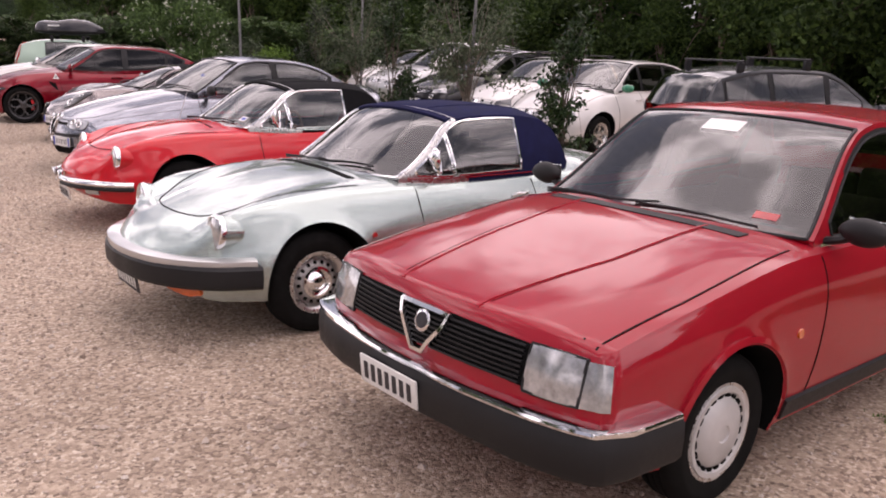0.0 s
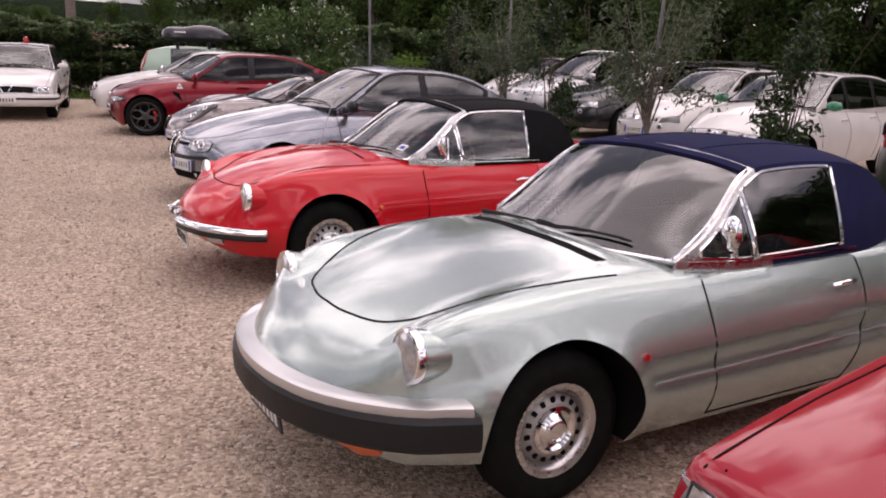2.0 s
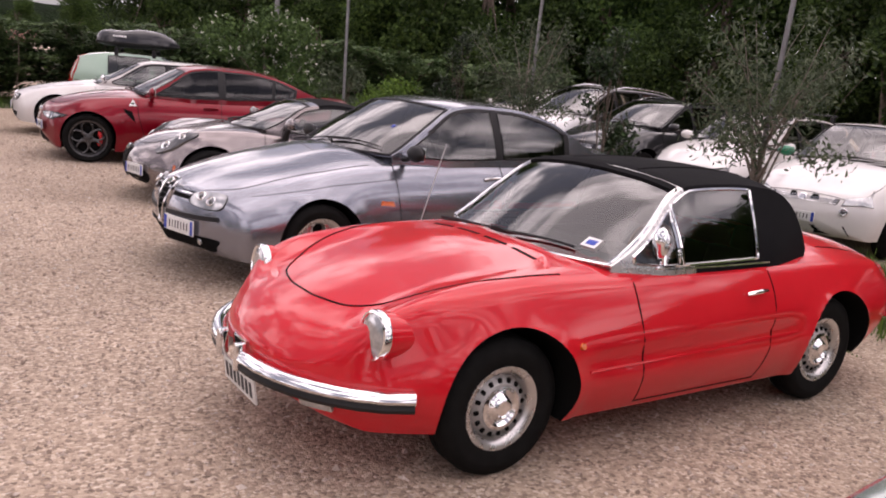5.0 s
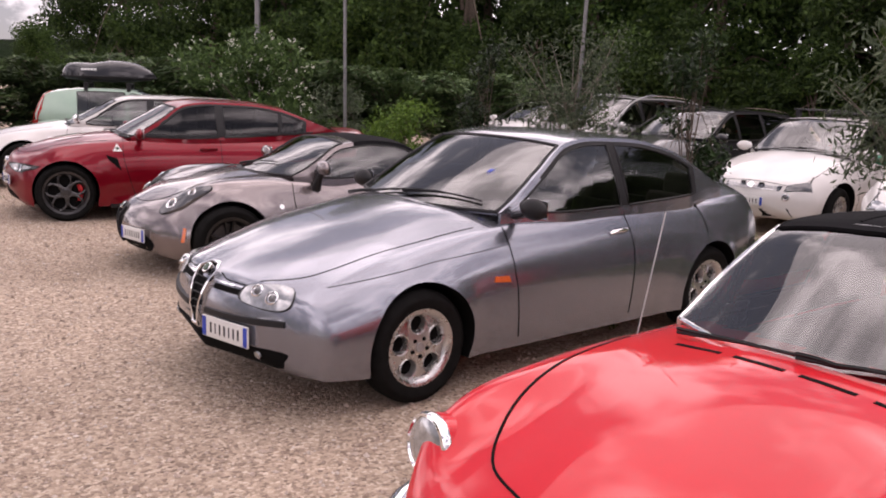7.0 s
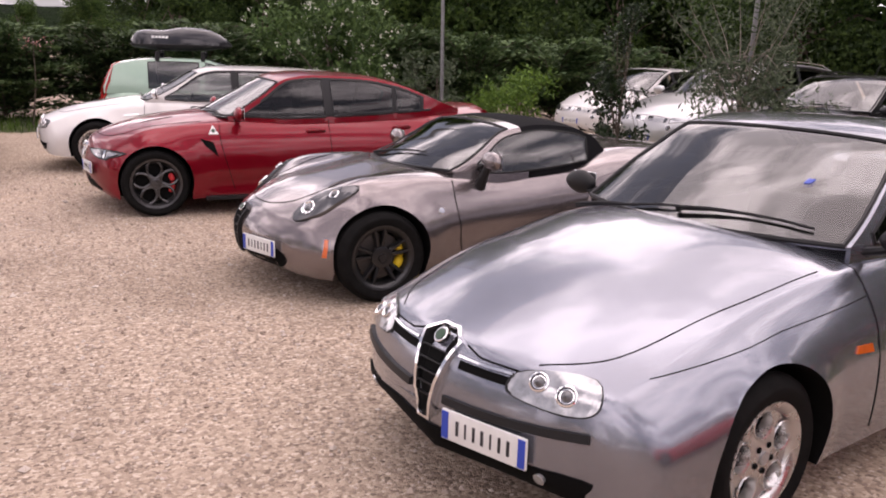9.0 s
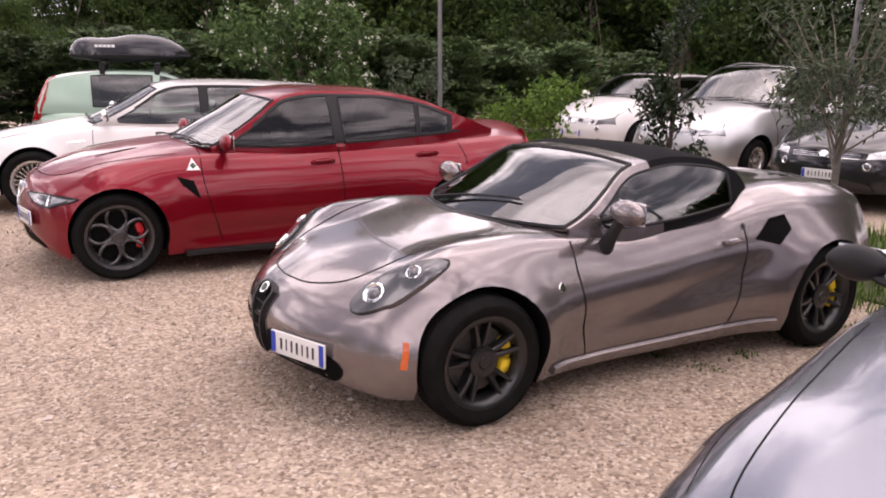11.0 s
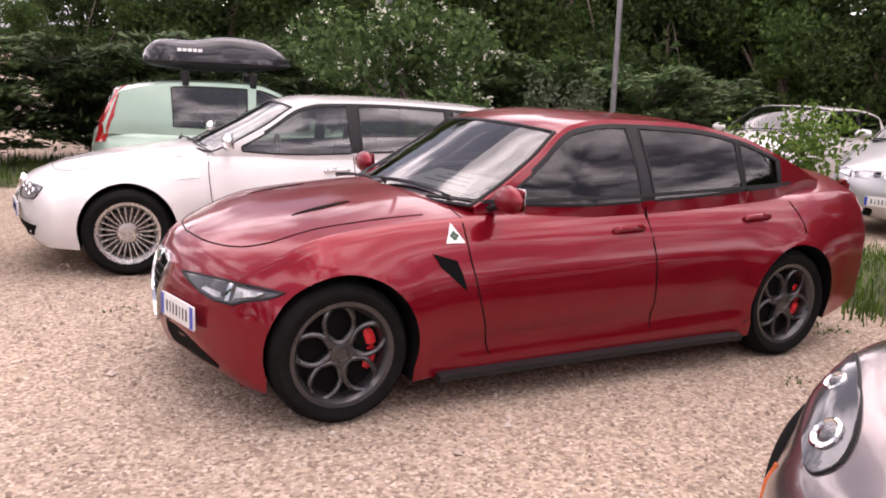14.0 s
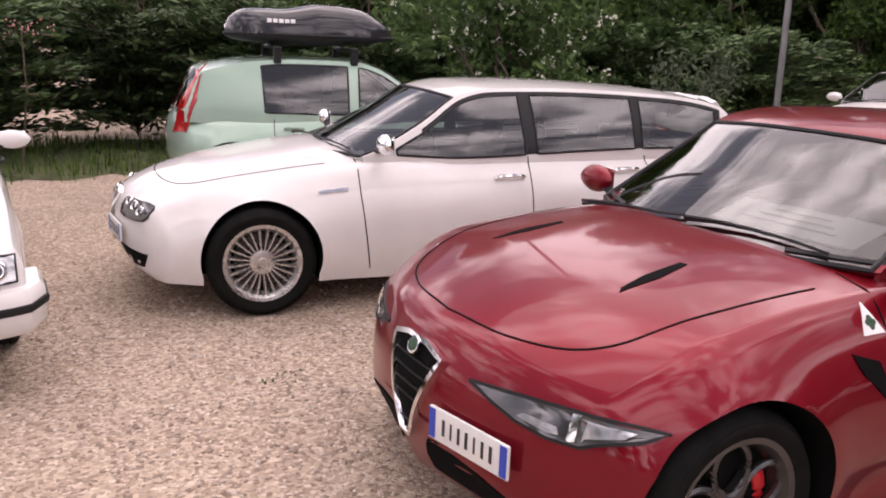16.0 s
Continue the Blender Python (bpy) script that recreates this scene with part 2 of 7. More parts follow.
# ---- surfaces that parts are laid on ----
class Skin:
    """The outside of a car, on which lamps, seams and trim are laid."""

    def __init__(self, meshes):
        from mathutils.bvhtree import BVHTree
        verts, faces = [], []
        for me in meshes:
            o = len(verts)
            verts += [v.co.copy() for v in me.vertices]
            faces += [[o + i for i in p.vertices] for p in me.polygons]
        self.tree = BVHTree.FromPolygons(verts, faces)

    def at(self, p, d):
        p, d = Vector(p), Vector(d).normalized()
        c, n, _, _ = self.tree.ray_cast(p - d * 3, d)
        if c is None or (c - p).length > 1.2:
            c, n, _, _ = self.tree.find_nearest(p)
        if n.dot(d) > 0:
            n = -n
        return c, n

    def strip(self, points, d, width, height, closed=False, step_len=0.04):
        """A thin bar laid on the skin along a line seen in the direction d."""
        p = [Vector(q) for q in points]
        if closed:
            p.append(p[0])
        fine = []
        for a, b in zip(p, p[1:]):
            k = max(1, int((b - a).length / step_len))
            fine += [a.lerp(b, i / k) for i in range(k)]
        fine.append(p[-1])
        on = [self.at(q, d) for q in fine]
        bm = bmesh.new()
        rings = []
        for i, (c, n) in enumerate(on):
            t = on[min(i + 1, len(on) - 1)][0] - on[max(i - 1, 0)][0]
            if t.length < 1e-6:
                t = Vector((1, 0, 0))
            u = n.cross(t).normalized() * width / 2
            rings.append([bm.verts.new(c - u - n * 0.006), bm.verts.new(c - u * 0.8 + n * height),
                          bm.verts.new(c + u * 0.8 + n * height), bm.verts.new(c + u - n * 0.006)])
        for a, b in zip(rings, rings[1:]):
            for k in range(3):
                bm.faces.new((a[k], b[k], b[k + 1], a[k + 1]))
        bm.faces.new(rings[0])
        bm.faces.new(rings[-1][::-1])
        bmesh.ops.recalc_face_normals(bm, faces=bm.faces[:])
        return bm

    def patch(self, outline, d, lift=0.004, cuts=2, bulge=0.0):
        """A shaped panel laid on the skin, with a rim that goes into it."""
        d = Vector(d).normalized()
        bm = bmesh.new()
        ring = [bm.verts.new(q) for q in outline]
        face = bm.faces.new(ring)
        centre = face.calc_center_median()
        size = max((v.co - centre).length for v in ring)
        bmesh.ops.triangulate(bm, faces=[face])
        if cuts:
            bmesh.ops.subdivide_edges(bm, edges=bm.edges[:], cuts=cuts, use_grid_fill=True)
        for v in bm.verts:
            far = min(1, (v.co - centre).length / size)
            c, n = self.at(v.co, d)
            v.co = c + n * (lift + bulge * (1 - far * far))
        rim = [e for e in bm.edges if len(e.link_faces) == 1]
        ext = bmesh.ops.extrude_edge_only(bm, edges=rim)
        for v in ext["geom"]:
            if isinstance(v, bmesh.types.BMVert):
                v.co += d * (lift + 0.02)
        bmesh.ops.recalc_face_normals(bm, faces=bm.faces[:])
        up = sum((f.normal.dot(d) * f.calc_area() for f in bm.faces if abs(f.normal.dot(d)) > 0.5))
        if up > 0:
            bmesh.ops.reverse_faces(bm, faces=bm.faces[:])
        return bm


def flip(points, s):
    return [Vector((q[0], q[1] * s, q[2])) for q in points]


# ---- the body of a car ----
def section_grid(sp):
    """Vertices of the closed body shell: stations along x, a loop of points round each."""
    half, fo, ro = sp["wb"] / 2, sp["fo"], sp["ro"]
    xf, xr = half + fo, -half - ro
    n = sp.get("stations", 110)
    u = np.linspace(0, math.pi, n)
    lin = np.linspace(0, 1, n)
    x = xr + (xf - xr) * (0.35 * (1 - np.cos(u)) / 2 + 0.65 * lin)
    ends = np.array([0.001, 0.004, 0.012, 0.025])
    x = np.unique(np.concatenate([x, xf - ends, xr + ends]))
    ref, rer = sp.get("round_f", 0.14), sp.get("round_r", 0.12)
    ff = np.sqrt(np.clip(1 - (np.clip(x - (xf - ref), 0, ref) / ref) ** 2, 0.0004, 1))
    fr = np.sqrt(np.clip(1 - (np.clip((xr + rer) - x, 0, rer) / rer) ** 2, 0.0004, 1))
    f = ff * fr
    pw = sp.get("end_power", 0.5)
    w = pchip(sp["w"], x) * f ** pw
    zt, zs, zb = pchip(sp["top"], x), pchip(sp["shoulder"], x), pchip(sp["bottom"], x)
    zc = np.where(x > 0, sp.get("nose_z", 0.5), sp.get("tail_z", 0.6))
    hp = sp.get("end_height", 0.8)
    zt, zs, zb = (zc + (q - zc) * f ** hp for q in (zt, zs, zb))
    wsr = pchip(sp["ws"], x)
    sm = sp.get("belly", 0.5)
    kb = sp.get("tuck", 0.93)
    p, q = sp.get("side_power", 2.2), sp.get("top_power", 2.6)
    rows = []
    for s in (0.0, 0.5):
        rows.append((w * kb * s / 0.5 * 0.85, zb))
    for s in np.linspace(0, 1, 17):
        low = 1 - (1 - kb) * np.clip(1 - s / sm, 0, 1) ** 2
        high = 1 - (1 - wsr) * np.clip((s - sm) / (1 - sm), 0, 1) ** p
        rows.append((w * low * high, zb + (zs - zb) * s))
    for s in (0.97, 0.92, 0.85, 0.76, 0.66, 0.55, 0.43, 0.3, 0.15, 0.0):
        rows.append((w * wsr * s, zs + (zt - zs) * (1 - s ** q)))
    Y = np.array([r[0] for r in rows])
    Z = np.array([r[1] for r in rows])
    X = np.tile(x, (len(rows), 1))
    for y0, wid, keys in sp.get("fenders", ()):
        amp = pchip(keys, X) * f
        Z = Z + np.where(np.arange(len(rows))[:, None] >= 16, 1, 0) * amp * np.exp(-((Y - y0) / wid) ** 2)
    for wx in (half, -half):
        r = np.hypot(X - wx, Z - sp["r"])
        ra = sp["arch"]
        side = step(0.5, 0.8, Y / (np.maximum(w, 0.05)))
        Y = Y + side * sp.get("flare", 0.015) * np.exp(-((r - ra) / sp.get("flare_w", 0.07)) ** 2) * (Z > sp["r"] - 0.2)
    for x0, x1, z0, z1, depth, wid in sp.get("creases", ()):
        zl = z0 + (z1 - z0) * np.clip((X - x0) / (x1 - x0), 0, 1)
        on = step(x0 - 0.15, x0 + 0.1, X) * (1 - step(x1 - 0.1, x1 + 0.15, X))
        Y = Y - on * depth * np.exp(-((Z - zl) / wid) ** 2) * step(0.5, 0.8, Y / np.maximum(w, 0.05))
    wmax = max(v for _, v in sp["w"])
    front = step(half + sp.get("bow_from", 0.0), xf, X)
    rear = 1 - step(xr, -half - 0.1, X)
    X = X - sp.get("bow_f", 0.2) * front * (Y / wmax) ** 2 + sp.get("bow_r", 0.1) * rear * (Y / wmax) ** 2
    if "lean_f" in sp:
        X = X + front * pchip(sp["lean_f"], Z)
    if "lean_r" in sp:
        X = X + rear * pchip(sp["lean_r"], Z)
    return X, Y, Z


def loft(X, Y, Z):
    """A closed bmesh from half sections, mirrored."""
    bm = bmesh.new()
    m, n = X.shape
    loops = []
    for j in range(n):
        left = [bm.verts.new((X[i, j], Y[i, j], Z[i, j])) for i in range(m)]
        right = [bm.verts.new((X[i, j], -Y[i, j], Z[i, j])) for i in range(m - 2, 0, -1)]
        loops.append(left + right)
    k = len(loops[0])
    for a, b in zip(loops, loops[1:]):
        for i in range(k):
            bm.faces.new((a[i], a[(i + 1) % k], b[(i + 1) % k], b[i]))
    bm.faces.new(loops[0][::-1])
    bm.faces.new(loops[-1])
    bmesh.ops.recalc_face_normals(bm, faces=bm.faces[:])
    return bm


def cut_arches(bm, sp, hw):
    """Wheel housings cut out of the body."""
    me = bpy.data.meshes.new("body")
    bm.to_mesh(me)
    bm.free()
    me.materials.append(None)
    me.materials.append(None)
    ob = new("body", me)
    cb = bmesh.new()
    for wx in (sp["wb"] / 2, -sp["wb"] / 2):
        for s in (1, -1):
            res = bmesh.ops.create_cone(cb, cap_ends=True, segments=64, radius1=sp["arch"], radius2=sp["arch"], depth=0.7,
                                        matrix=Matrix.Translation((wx, s * (hw - 0.33 + 0.35), sp["r"] + sp.get("arch_up", 0.02))) @ pose(0, 0, 0, 90, 0, 0))
            for v in res["verts"]:
                if v.co.z < sp["r"] - 0.1:
                    v.co.z -= 0.5
    for fc in cb.faces:
        fc.material_index = 1
    cme = bpy.data.meshes.new("cut")
    cb.to_mesh(cme)
    cb.free()
    cme.materials.append(None)
    cme.materials.append(None)
    cut = new("cut", cme)
    mod = ob.modifiers.new("cut", "BOOLEAN")
    mod.operation, mod.solver, mod.object = "DIFFERENCE", "EXACT", cut
    dg = bpy.context.evaluated_depsgraph_get()
    out = bpy.data.meshes.new_from_object(ob.evaluated_get(dg))
    bpy.data.objects.remove(ob)
    bpy.data.objects.remove(cut)
    bpy.data.meshes.remove(me)
    bpy.data.meshes.remove(cme)
    return out


def cabin_grid(sp):
    """The glasshouse: side rows from the belt to the roof edge, then rows over the roof."""
    g = sp["cabin"]
    x0, x1 = g["rear"], g["front"]
    x = np.unique(np.concatenate([np.linspace(x0, x1, 46), [v for pr in g["side"] for v in pr], [g["header"], g["tail_header"]], [x0 + 0.004, x1 - 0.004]]))
    zr, zb = pchip(g["roof"], x), pchip(g["belt"], x)
    zr = np.maximum(zr, zb + 0.004)
    wb = pchip(g["w"], x)
    H = (zr - zb).max()
    crown = g.get("crown", 0.03)
    wt = wb - (wb - g["wr"]) * ((zr - zb) / H) ** g.get("tumble", 1.15)
    edge = zr - crown * np.minimum(1, (zr - zb) / H * 1.5)
    h = np.maximum(edge - zb, 0.002)
    sill, rail = g.get("sill", 0.025), g.get("rail", 0.045)
    fr = [np.zeros_like(h), np.minimum(sill / h, 0.4)]
    top = np.maximum(1 - rail / h, 0.42)
    for k in range(1, 7):
        fr.append(fr[1] + (top - fr[1]) * k / 6)
    fr.append((1 + top) / 2)
    fr.append(np.ones_like(h))
    rows = []
    for k, s in enumerate(fr):
        rows.append((wb - (wb - wt) * s ** g.get("curve", 1.35), zb + h * s - (0.09 if k == 0 else 0)))
    for s in (0.965, 0.93, 0.8, 0.6, 0.4, 0.2, 0.0):
        rows.append((wt * s, edge + (zr - edge) * (1 - s ** 2.4)))
    Y, Z = np.array([r[0] for r in rows]), np.array([r[1] for r in rows])
    X = np.tile(x, (len(rows), 1))
    mid = (x0 + x1) / 2
    X = X - g.get("bow_f", 0.2) * step(mid, x1, X) * (Y / wb.max()) ** 2 + g.get("bow_r", 0.15) * (1 - step(x0, mid, X)) * (Y / wb.max()) ** 2
    return x, X, Y, Z


def build_cabin(sp, car, mats):
    """Roof shell with real openings, and a pane in each."""
    g = sp["cabin"]
    x, X, Y, Z = cabin_grid(sp)
    m, n = X.shape
    shells = bmesh.new()
    panes = {}
    whole = bmesh.new()

    def quad(bm, cache, i, j, s):
        vs = []
        for a, b in ((i, j), (i + 1, j), (i + 1, j + 1), (i, j + 1)):
            key = (a, b, s if a < m - 1 else 0)
            if key not in cache:
                cache[key] = bm.verts.new((X[a, b], s * Y[a, b], Z[a, b]))
            vs.append(cache[key])
        try:
            return bm.faces.new(vs if s < 0 else vs[::-1])
        except ValueError:
            return None

    caches = {"shell": {}, "whole": {}}
    fabric_from = g.get("fabric", None)
    for j in range(n - 1):
        xm = (x[j] + x[j + 1]) / 2
        for i in range(m - 1):
            for s in (1, -1):
                quad(whole, caches["whole"], i, j, s)
                kind = None
                tall = Z[9, j] - Z[0, j] - 0.09
                if 1 <= i < 7 and min(tall, Z[9, j + 1] - Z[0, j + 1] - 0.09) > g.get("rail", 0.045) + 0.035:
                    for k, (a, b) in enumerate(g["side"]):
                        if a <= xm <= b:
                            kind = ("side_window", k, s)
                if i >= 10 and g["header"] < xm < x[-2]:
                    kind = ("windscreen", 0, 0)
                if i >= 11 and x[1] < xm < g["tail_header"] and g.get("rear_glass", True):
                    kind = ("rear_window", 0, 0)
                if kind:
                    bm = panes.setdefault(kind, bmesh.new())
                    quad(bm, caches.setdefault(kind, {}), i, j, s)
                else:
                    fc = quad(shells, caches["shell"], i, j, s)
                    if fc is not None and fabric_from is not None and xm < fabric_from:
                        fc.material_index = 1
                    elif fc is not None and (g.get("black_pillars", True) and 1 <= i < 8 and g["side"][0][0] - 0.05 <= xm <= g["side"][-1][1] - 0.25):
                        fc.material_index = 2
    for bm in list(panes.values()) + [shells, whole]:
        bmesh.ops.recalc_face_normals(bm, faces=bm.faces[:])
        up = sum((f.calc_center_median() - Vector((0, 0, 0.9))).dot(f.normal) for f in bm.faces)
        if up < 0:
            bmesh.ops.reverse_faces(bm, faces=bm.faces[:])
    me = bpy.data.meshes.new("whole")
    whole.to_mesh(me)
    whole.free()
    bmesh.ops.solidify(shells, geom=shells.faces[:], thickness=0.02)
    part("roof", shells, [COMMON["rim"] if g.get("side_trim") == "chrome" else mats["paint"], mats.get("fabric", mats["paint"]), mats["black"]], car, g.get("roof_label", ""))
    loops = []
    for (name, k, s), bm in panes.items():
        edge = [e for e in bm.edges if len(e.link_faces) == 1]
        if name in ("windscreen", "side_window"):
            loops.append((name, ordered(edge)))
        part(name, bm, mats["glass_dark"] if (g.get("privacy") and name != "windscreen") else mats["glass"], car)
    j0 = int(np.searchsorted(x, g["header"]))
    sp["pillar"] = [[(X[9, j], s * Y[9, j], Z[9, j]) for j in range(j0, n)] for s in (1, -1)]
    return me, loops


def ordered(edges):
    """The points round the rim of a pane, in order."""
    link = {}
    for e in edges:
        a, b = e.verts
        link.setdefault(a, []).append(b)
        link.setdefault(b, []).append(a)
    start = next(iter(link))
    out, prev, cur = [start.co.copy()], None, start
    while True:
        nxt = [v for v in link[cur] if v is not prev]
        if not nxt or nxt[0] is start or len(out) > 500:
            break
        prev, cur = cur, nxt[0]
        out.append(cur.co.copy())
    return out


# ---- wheels ----
def tyre_bm(r, rim, width):
    h = width / 2
    prof = [(rim - 0.01, -h * 0.8), (rim + 0.015, -h * 0.92), ((r + rim) / 2, -h * 1.02), (r - 0.03, -h * 0.96), (r - 0.008, -h * 0.78), (r, -h * 0.5)]
    for g in (-0.33, 0.0, 0.33):
        prof += [(r, h * (g - 0.05)), (r - 0.008, h * (g - 0.04)), (r - 0.008, h * (g + 0.04)), (r, h * (g + 0.05))]
    prof += [(r, h * 0.5), (r - 0.008, h * 0.78), (r - 0.03, h * 0.96), ((r + rim) / 2 + 0.012, h * 1.02), ((r + rim) / 2 + 0.008, h * 1.035), ((r + rim) / 2 - 0.004, h * 1.03), (rim + 0.015, h * 0.92), (rim - 0.01, h * 0.8)]
    bm = revolve(prof, 56)
    bmesh.ops.recalc_face_normals(bm, faces=bm.faces[:])
    return bm


def bar(angle, r0, r1, w0, w1, y0, y1, depth):
    """One spoke between two radii, on the outer face."""
    bm = bmesh.new()
    c, s = math.cos(angle), math.sin(angle)
    ring = []
    for r, w, y in ((r0, w0, y0), ((r0 + r1) / 2, (w0 + w1) / 2, (y0 + y1) / 2 + 0.006), (r1, w1, y1)):
        row = []
        for k, dy in ((-0.5, -depth), (-0.5, -0.006), (-0.3, 0), (0.3, 0), (0.5, -0.006), (0.5, -depth)):
            row.append(bm.verts.new((r * c - k * w * s, y + dy, r * s + k * w * c)))
        ring.append(row)
    for a, b in zip(ring, ring[1:]):
        for k in range(5):
            bm.faces.new((a[k], a[k + 1], b[k + 1], b[k]))
    bmesh.ops.recalc_face_normals(bm, faces=bm.faces[:])
    return bm


def disc_ring(cx, cz, r, tr, y, n=28, flat=1.0, turn=0.0, ell=1.0):
    """A round bar bent to a ring (or ellipse) on the face of a wheel."""
    pts = []
    for i in range(n):
        a = 2 * math.pi * i / n
        u, v = r * math.cos(a), r * ell * math.sin(a)
        pts.append((cx + u * math.cos(turn) - v * math.sin(turn), y, cz + u * math.sin(turn) + v * math.cos(turn)))
    return tube(pts, tr, closed=True, n=6)


def lathe(profile, n=48):
    bm = revolve(profile, n)
    bmesh.ops.recalc_face_normals(bm, faces=bm.faces[:])
    return bm


def wheel_meshes(style, r, rim, width, mats):
    """List of (name, mesh, label, parent index) for one wheel whose outer face looks along +y."""
    h = width / 2
    out = []

    def keep(name, bm, mat, label="", angle=38):
        ob = finish(bm, name, mat, None, "", True, angle)
        me = ob.data
        bpy.data.objects.remove(ob)
        out.append((name, me, label))

    keep("tyre", tyre_bm(r, rim, width), mats["rubber"], "black rubber tyre")
    barrel = [(rim - 0.02, -h * 0.8), (rim - 0.045, -h * 0.3), (rim - 0.045, h * 0.4), (rim - 0.03, h * 0.7), (rim - 0.016, h * 0.86), (rim + 0.004, h * 0.9), (rim + 0.006, h * 0.8)]
    metal = mats["rim"]
    keep("brake_disc", lathe([(0.05, h * 0.05), (rim * 0.72, h * 0.05), (rim * 0.72, h * -0.08), (0.05, h * -0.08)]), mats["dark_metal"])
    if style == "steel":
        y = h * 0.62
        keep("rim", lathe([(rim - 0.045, -h * 0.3), (rim - 0.045, h * 0.3), (rim - 0.03, h * 0.7), (rim - 0.016, h * 0.86), (rim + 0.004, h * 0.9), (rim + 0.006, h * 0.8)]), metal)
        keep("wheel_disc", lathe([(rim - 0.035, y - 0.03), (rim - 0.05, y - 0.012), (rim - 0.075, y + 0.008), (rim - 0.09, y + 0.008), (rim - 0.1, y - 0.004), (0.0, y - 0.004)]), mats["steel_grey"])
        for k in range(16):
            a = 2 * math.pi * k / 16
            rr = rim - 0.062
            b = box_bm(0.024, 0.012, 0.019, 0.005, Matrix.Translation((rr * math.cos(a), y + 0.0, rr * math.sin(a))) @ pose(0, 0, 0, 0, -math.degrees(a), 0))
            keep("vent_hole", b, mats["void"])
        keep("hubcap", lathe([(rim - 0.083, y + 0.006), (rim - 0.085, y + 0.016), (rim - 0.1, y + 0.02), (rim - 0.112, y + 0.008), (0.055, y + 0.018), (0.045, y + 0.03), (0.036, y + 0.034), (0.03, y + 0.028), (0.0, y + 0.03)]), mats["chrome"], "polished hubcap")
    elif style == "cover":
        y = h * 0.8
        keep("rim", lathe(barrel), metal)
        keep("wheel_cover", lathe([(rim - 0.006, y), (rim - 0.012, y + 0.014), (rim - 0.03, y + 0.012), (rim - 0.045, y - 0.004), (rim - 0.055, y + 0.01), (rim * 0.55, y + 0.026), (0.035, y + 0.028), (0.03, y + 0.022), (0.0, y + 0.022)]), mats["cover"], "plain grey wheel cover")
        for k in range(20):
            a = 2 * math.pi * k / 20
            keep("vent_slot", box_bm(0.02, 0.01, 0.03, 0.004, Matrix.Translation(((rim - 0.042) * math.cos(a), y + 0.002, (rim - 0.042) * math.sin(a))) @ pose(0, 0, 0, 0, -math.degrees(a), 0)), mats["void"])
    elif style == "dial":
        y = h * 0.62
        keep("rim", lathe(barrel), metal)
        # black disc added in place of the shade behind the five holes
        keep("hub_back", lathe([(rim - 0.022, y - 0.035), (rim * 0.5, y - 0.032), (0.0, y - 0.03)]), mats["void"])
        bm = bmesh.new()
        na, rr = 140, np.linspace(0.0, rim - 0.03, 30)
        hr, hp = rim * 0.265, rim * 0.615
        holes = [(hp * math.cos(math.pi / 2 + 2 * math.pi * k / 5), hp * math.sin(math.pi / 2 + 2 * math.pi * k / 5)) for k in range(5)]
        rings = []
        for q in rr[1:]:
            rings.append([bm.verts.new((q * math.cos(2 * math.pi * i / na), y + 0.012 * math.cos(q / rim * 2.4), q * math.sin(2 * math.pi * i / na))) for i in range(na)])
        for a, b in zip(rings, rings[1:]):
            for i in range(na):
                vs = (a[i], a[(i + 1) % na], b[(i + 1) % na], b[i])
                c = sum((v.co for v in vs), Vector()) / 4
                if all(math.hypot(c.x - hx, c.z - hz) > hr for hx, hz in holes):
                    bm.faces.new(vs)
        bm.faces.new(rings[0])
        bmesh.ops.recalc_face_normals(bm, faces=bm.faces[:])
        for hx, hz in holes:
            sub = lathe([(hr + 0.006, 0.0), (hr + 0.002, 0.005), (hr - 0.004, 0.002), (hr - 0.012, -0.03), (hr - 0.014, -0.07)], 36)
            bmesh.ops.transform(sub, matrix=Matrix.Translation((hx, y + 0.003, hz)), verts=sub.verts[:])
            add(bm, sub)
        keep("wheel_face", bm, metal, "five-hole alloy face")
        for k in range(5):
            a = -math.pi / 2 + 2 * math.pi * k / 5
            keep("wheel_bolt", box_bm(0.02, 0.012, 0.02, 0.006, Matrix.Translation((0.05 * math.cos(a), y + 0.012, 0.05 * math.sin(a)))), mats["void"])
        keep("centre_cap", lathe([(0.026, y + 0.01), (0.025, y + 0.02), (0.0, y + 0.021)], 24), mats["steel_grey"])
    elif style in ("multi", "pairs", "five"):
        keep("rim", lathe(barrel), metal)
        y = h * 0.6
        bm = bmesh.new()
        if style == "multi":
            for k in range(24):
                add(bm, bar(2 * math.pi * k / 24, 0.055, rim - 0.025, 0.011, 0.016, y, y + 0.012, 0.04))
        elif style == "pairs":
            for k in range(5):
                for s in (-1, 1):
                    a = math.pi / 2 + 2 * math.pi * k / 5
                    add(bm, bar(a + s * 0.2, 0.05, rim - 0.025, 0.03, 0.018, y - 0.01, y + 0.016, 0.05))
        else:
            for k in range(5):
                add(bm, bar(math.pi / 2 + 2 * math.pi * k / 5, 0.03, rim - 0.02, 0.07, 0.045, y, y + 0.01, 0.04))
        keep("spoke", bm, metal)
        keep("centre_cap", lathe([(0.075, y - 0.02), (0.072, y + 0.006), (0.05, y + 0.012), (0.03, y + 0.008), (0.026, y + 0.016), (0.0, y + 0.017)], 30), metal)
    elif style == "loops":
        y = h * 0.62
        keep("rim", lathe(barrel), metal)
        # black disc added in place of the shade behind the looped spokes
        keep("hub_back", lathe([(rim - 0.022, y - 0.035), (rim * 0.5, y - 0.032), (0.0, y - 0.03)]), mats["void"])
        bm = bmesh.new()
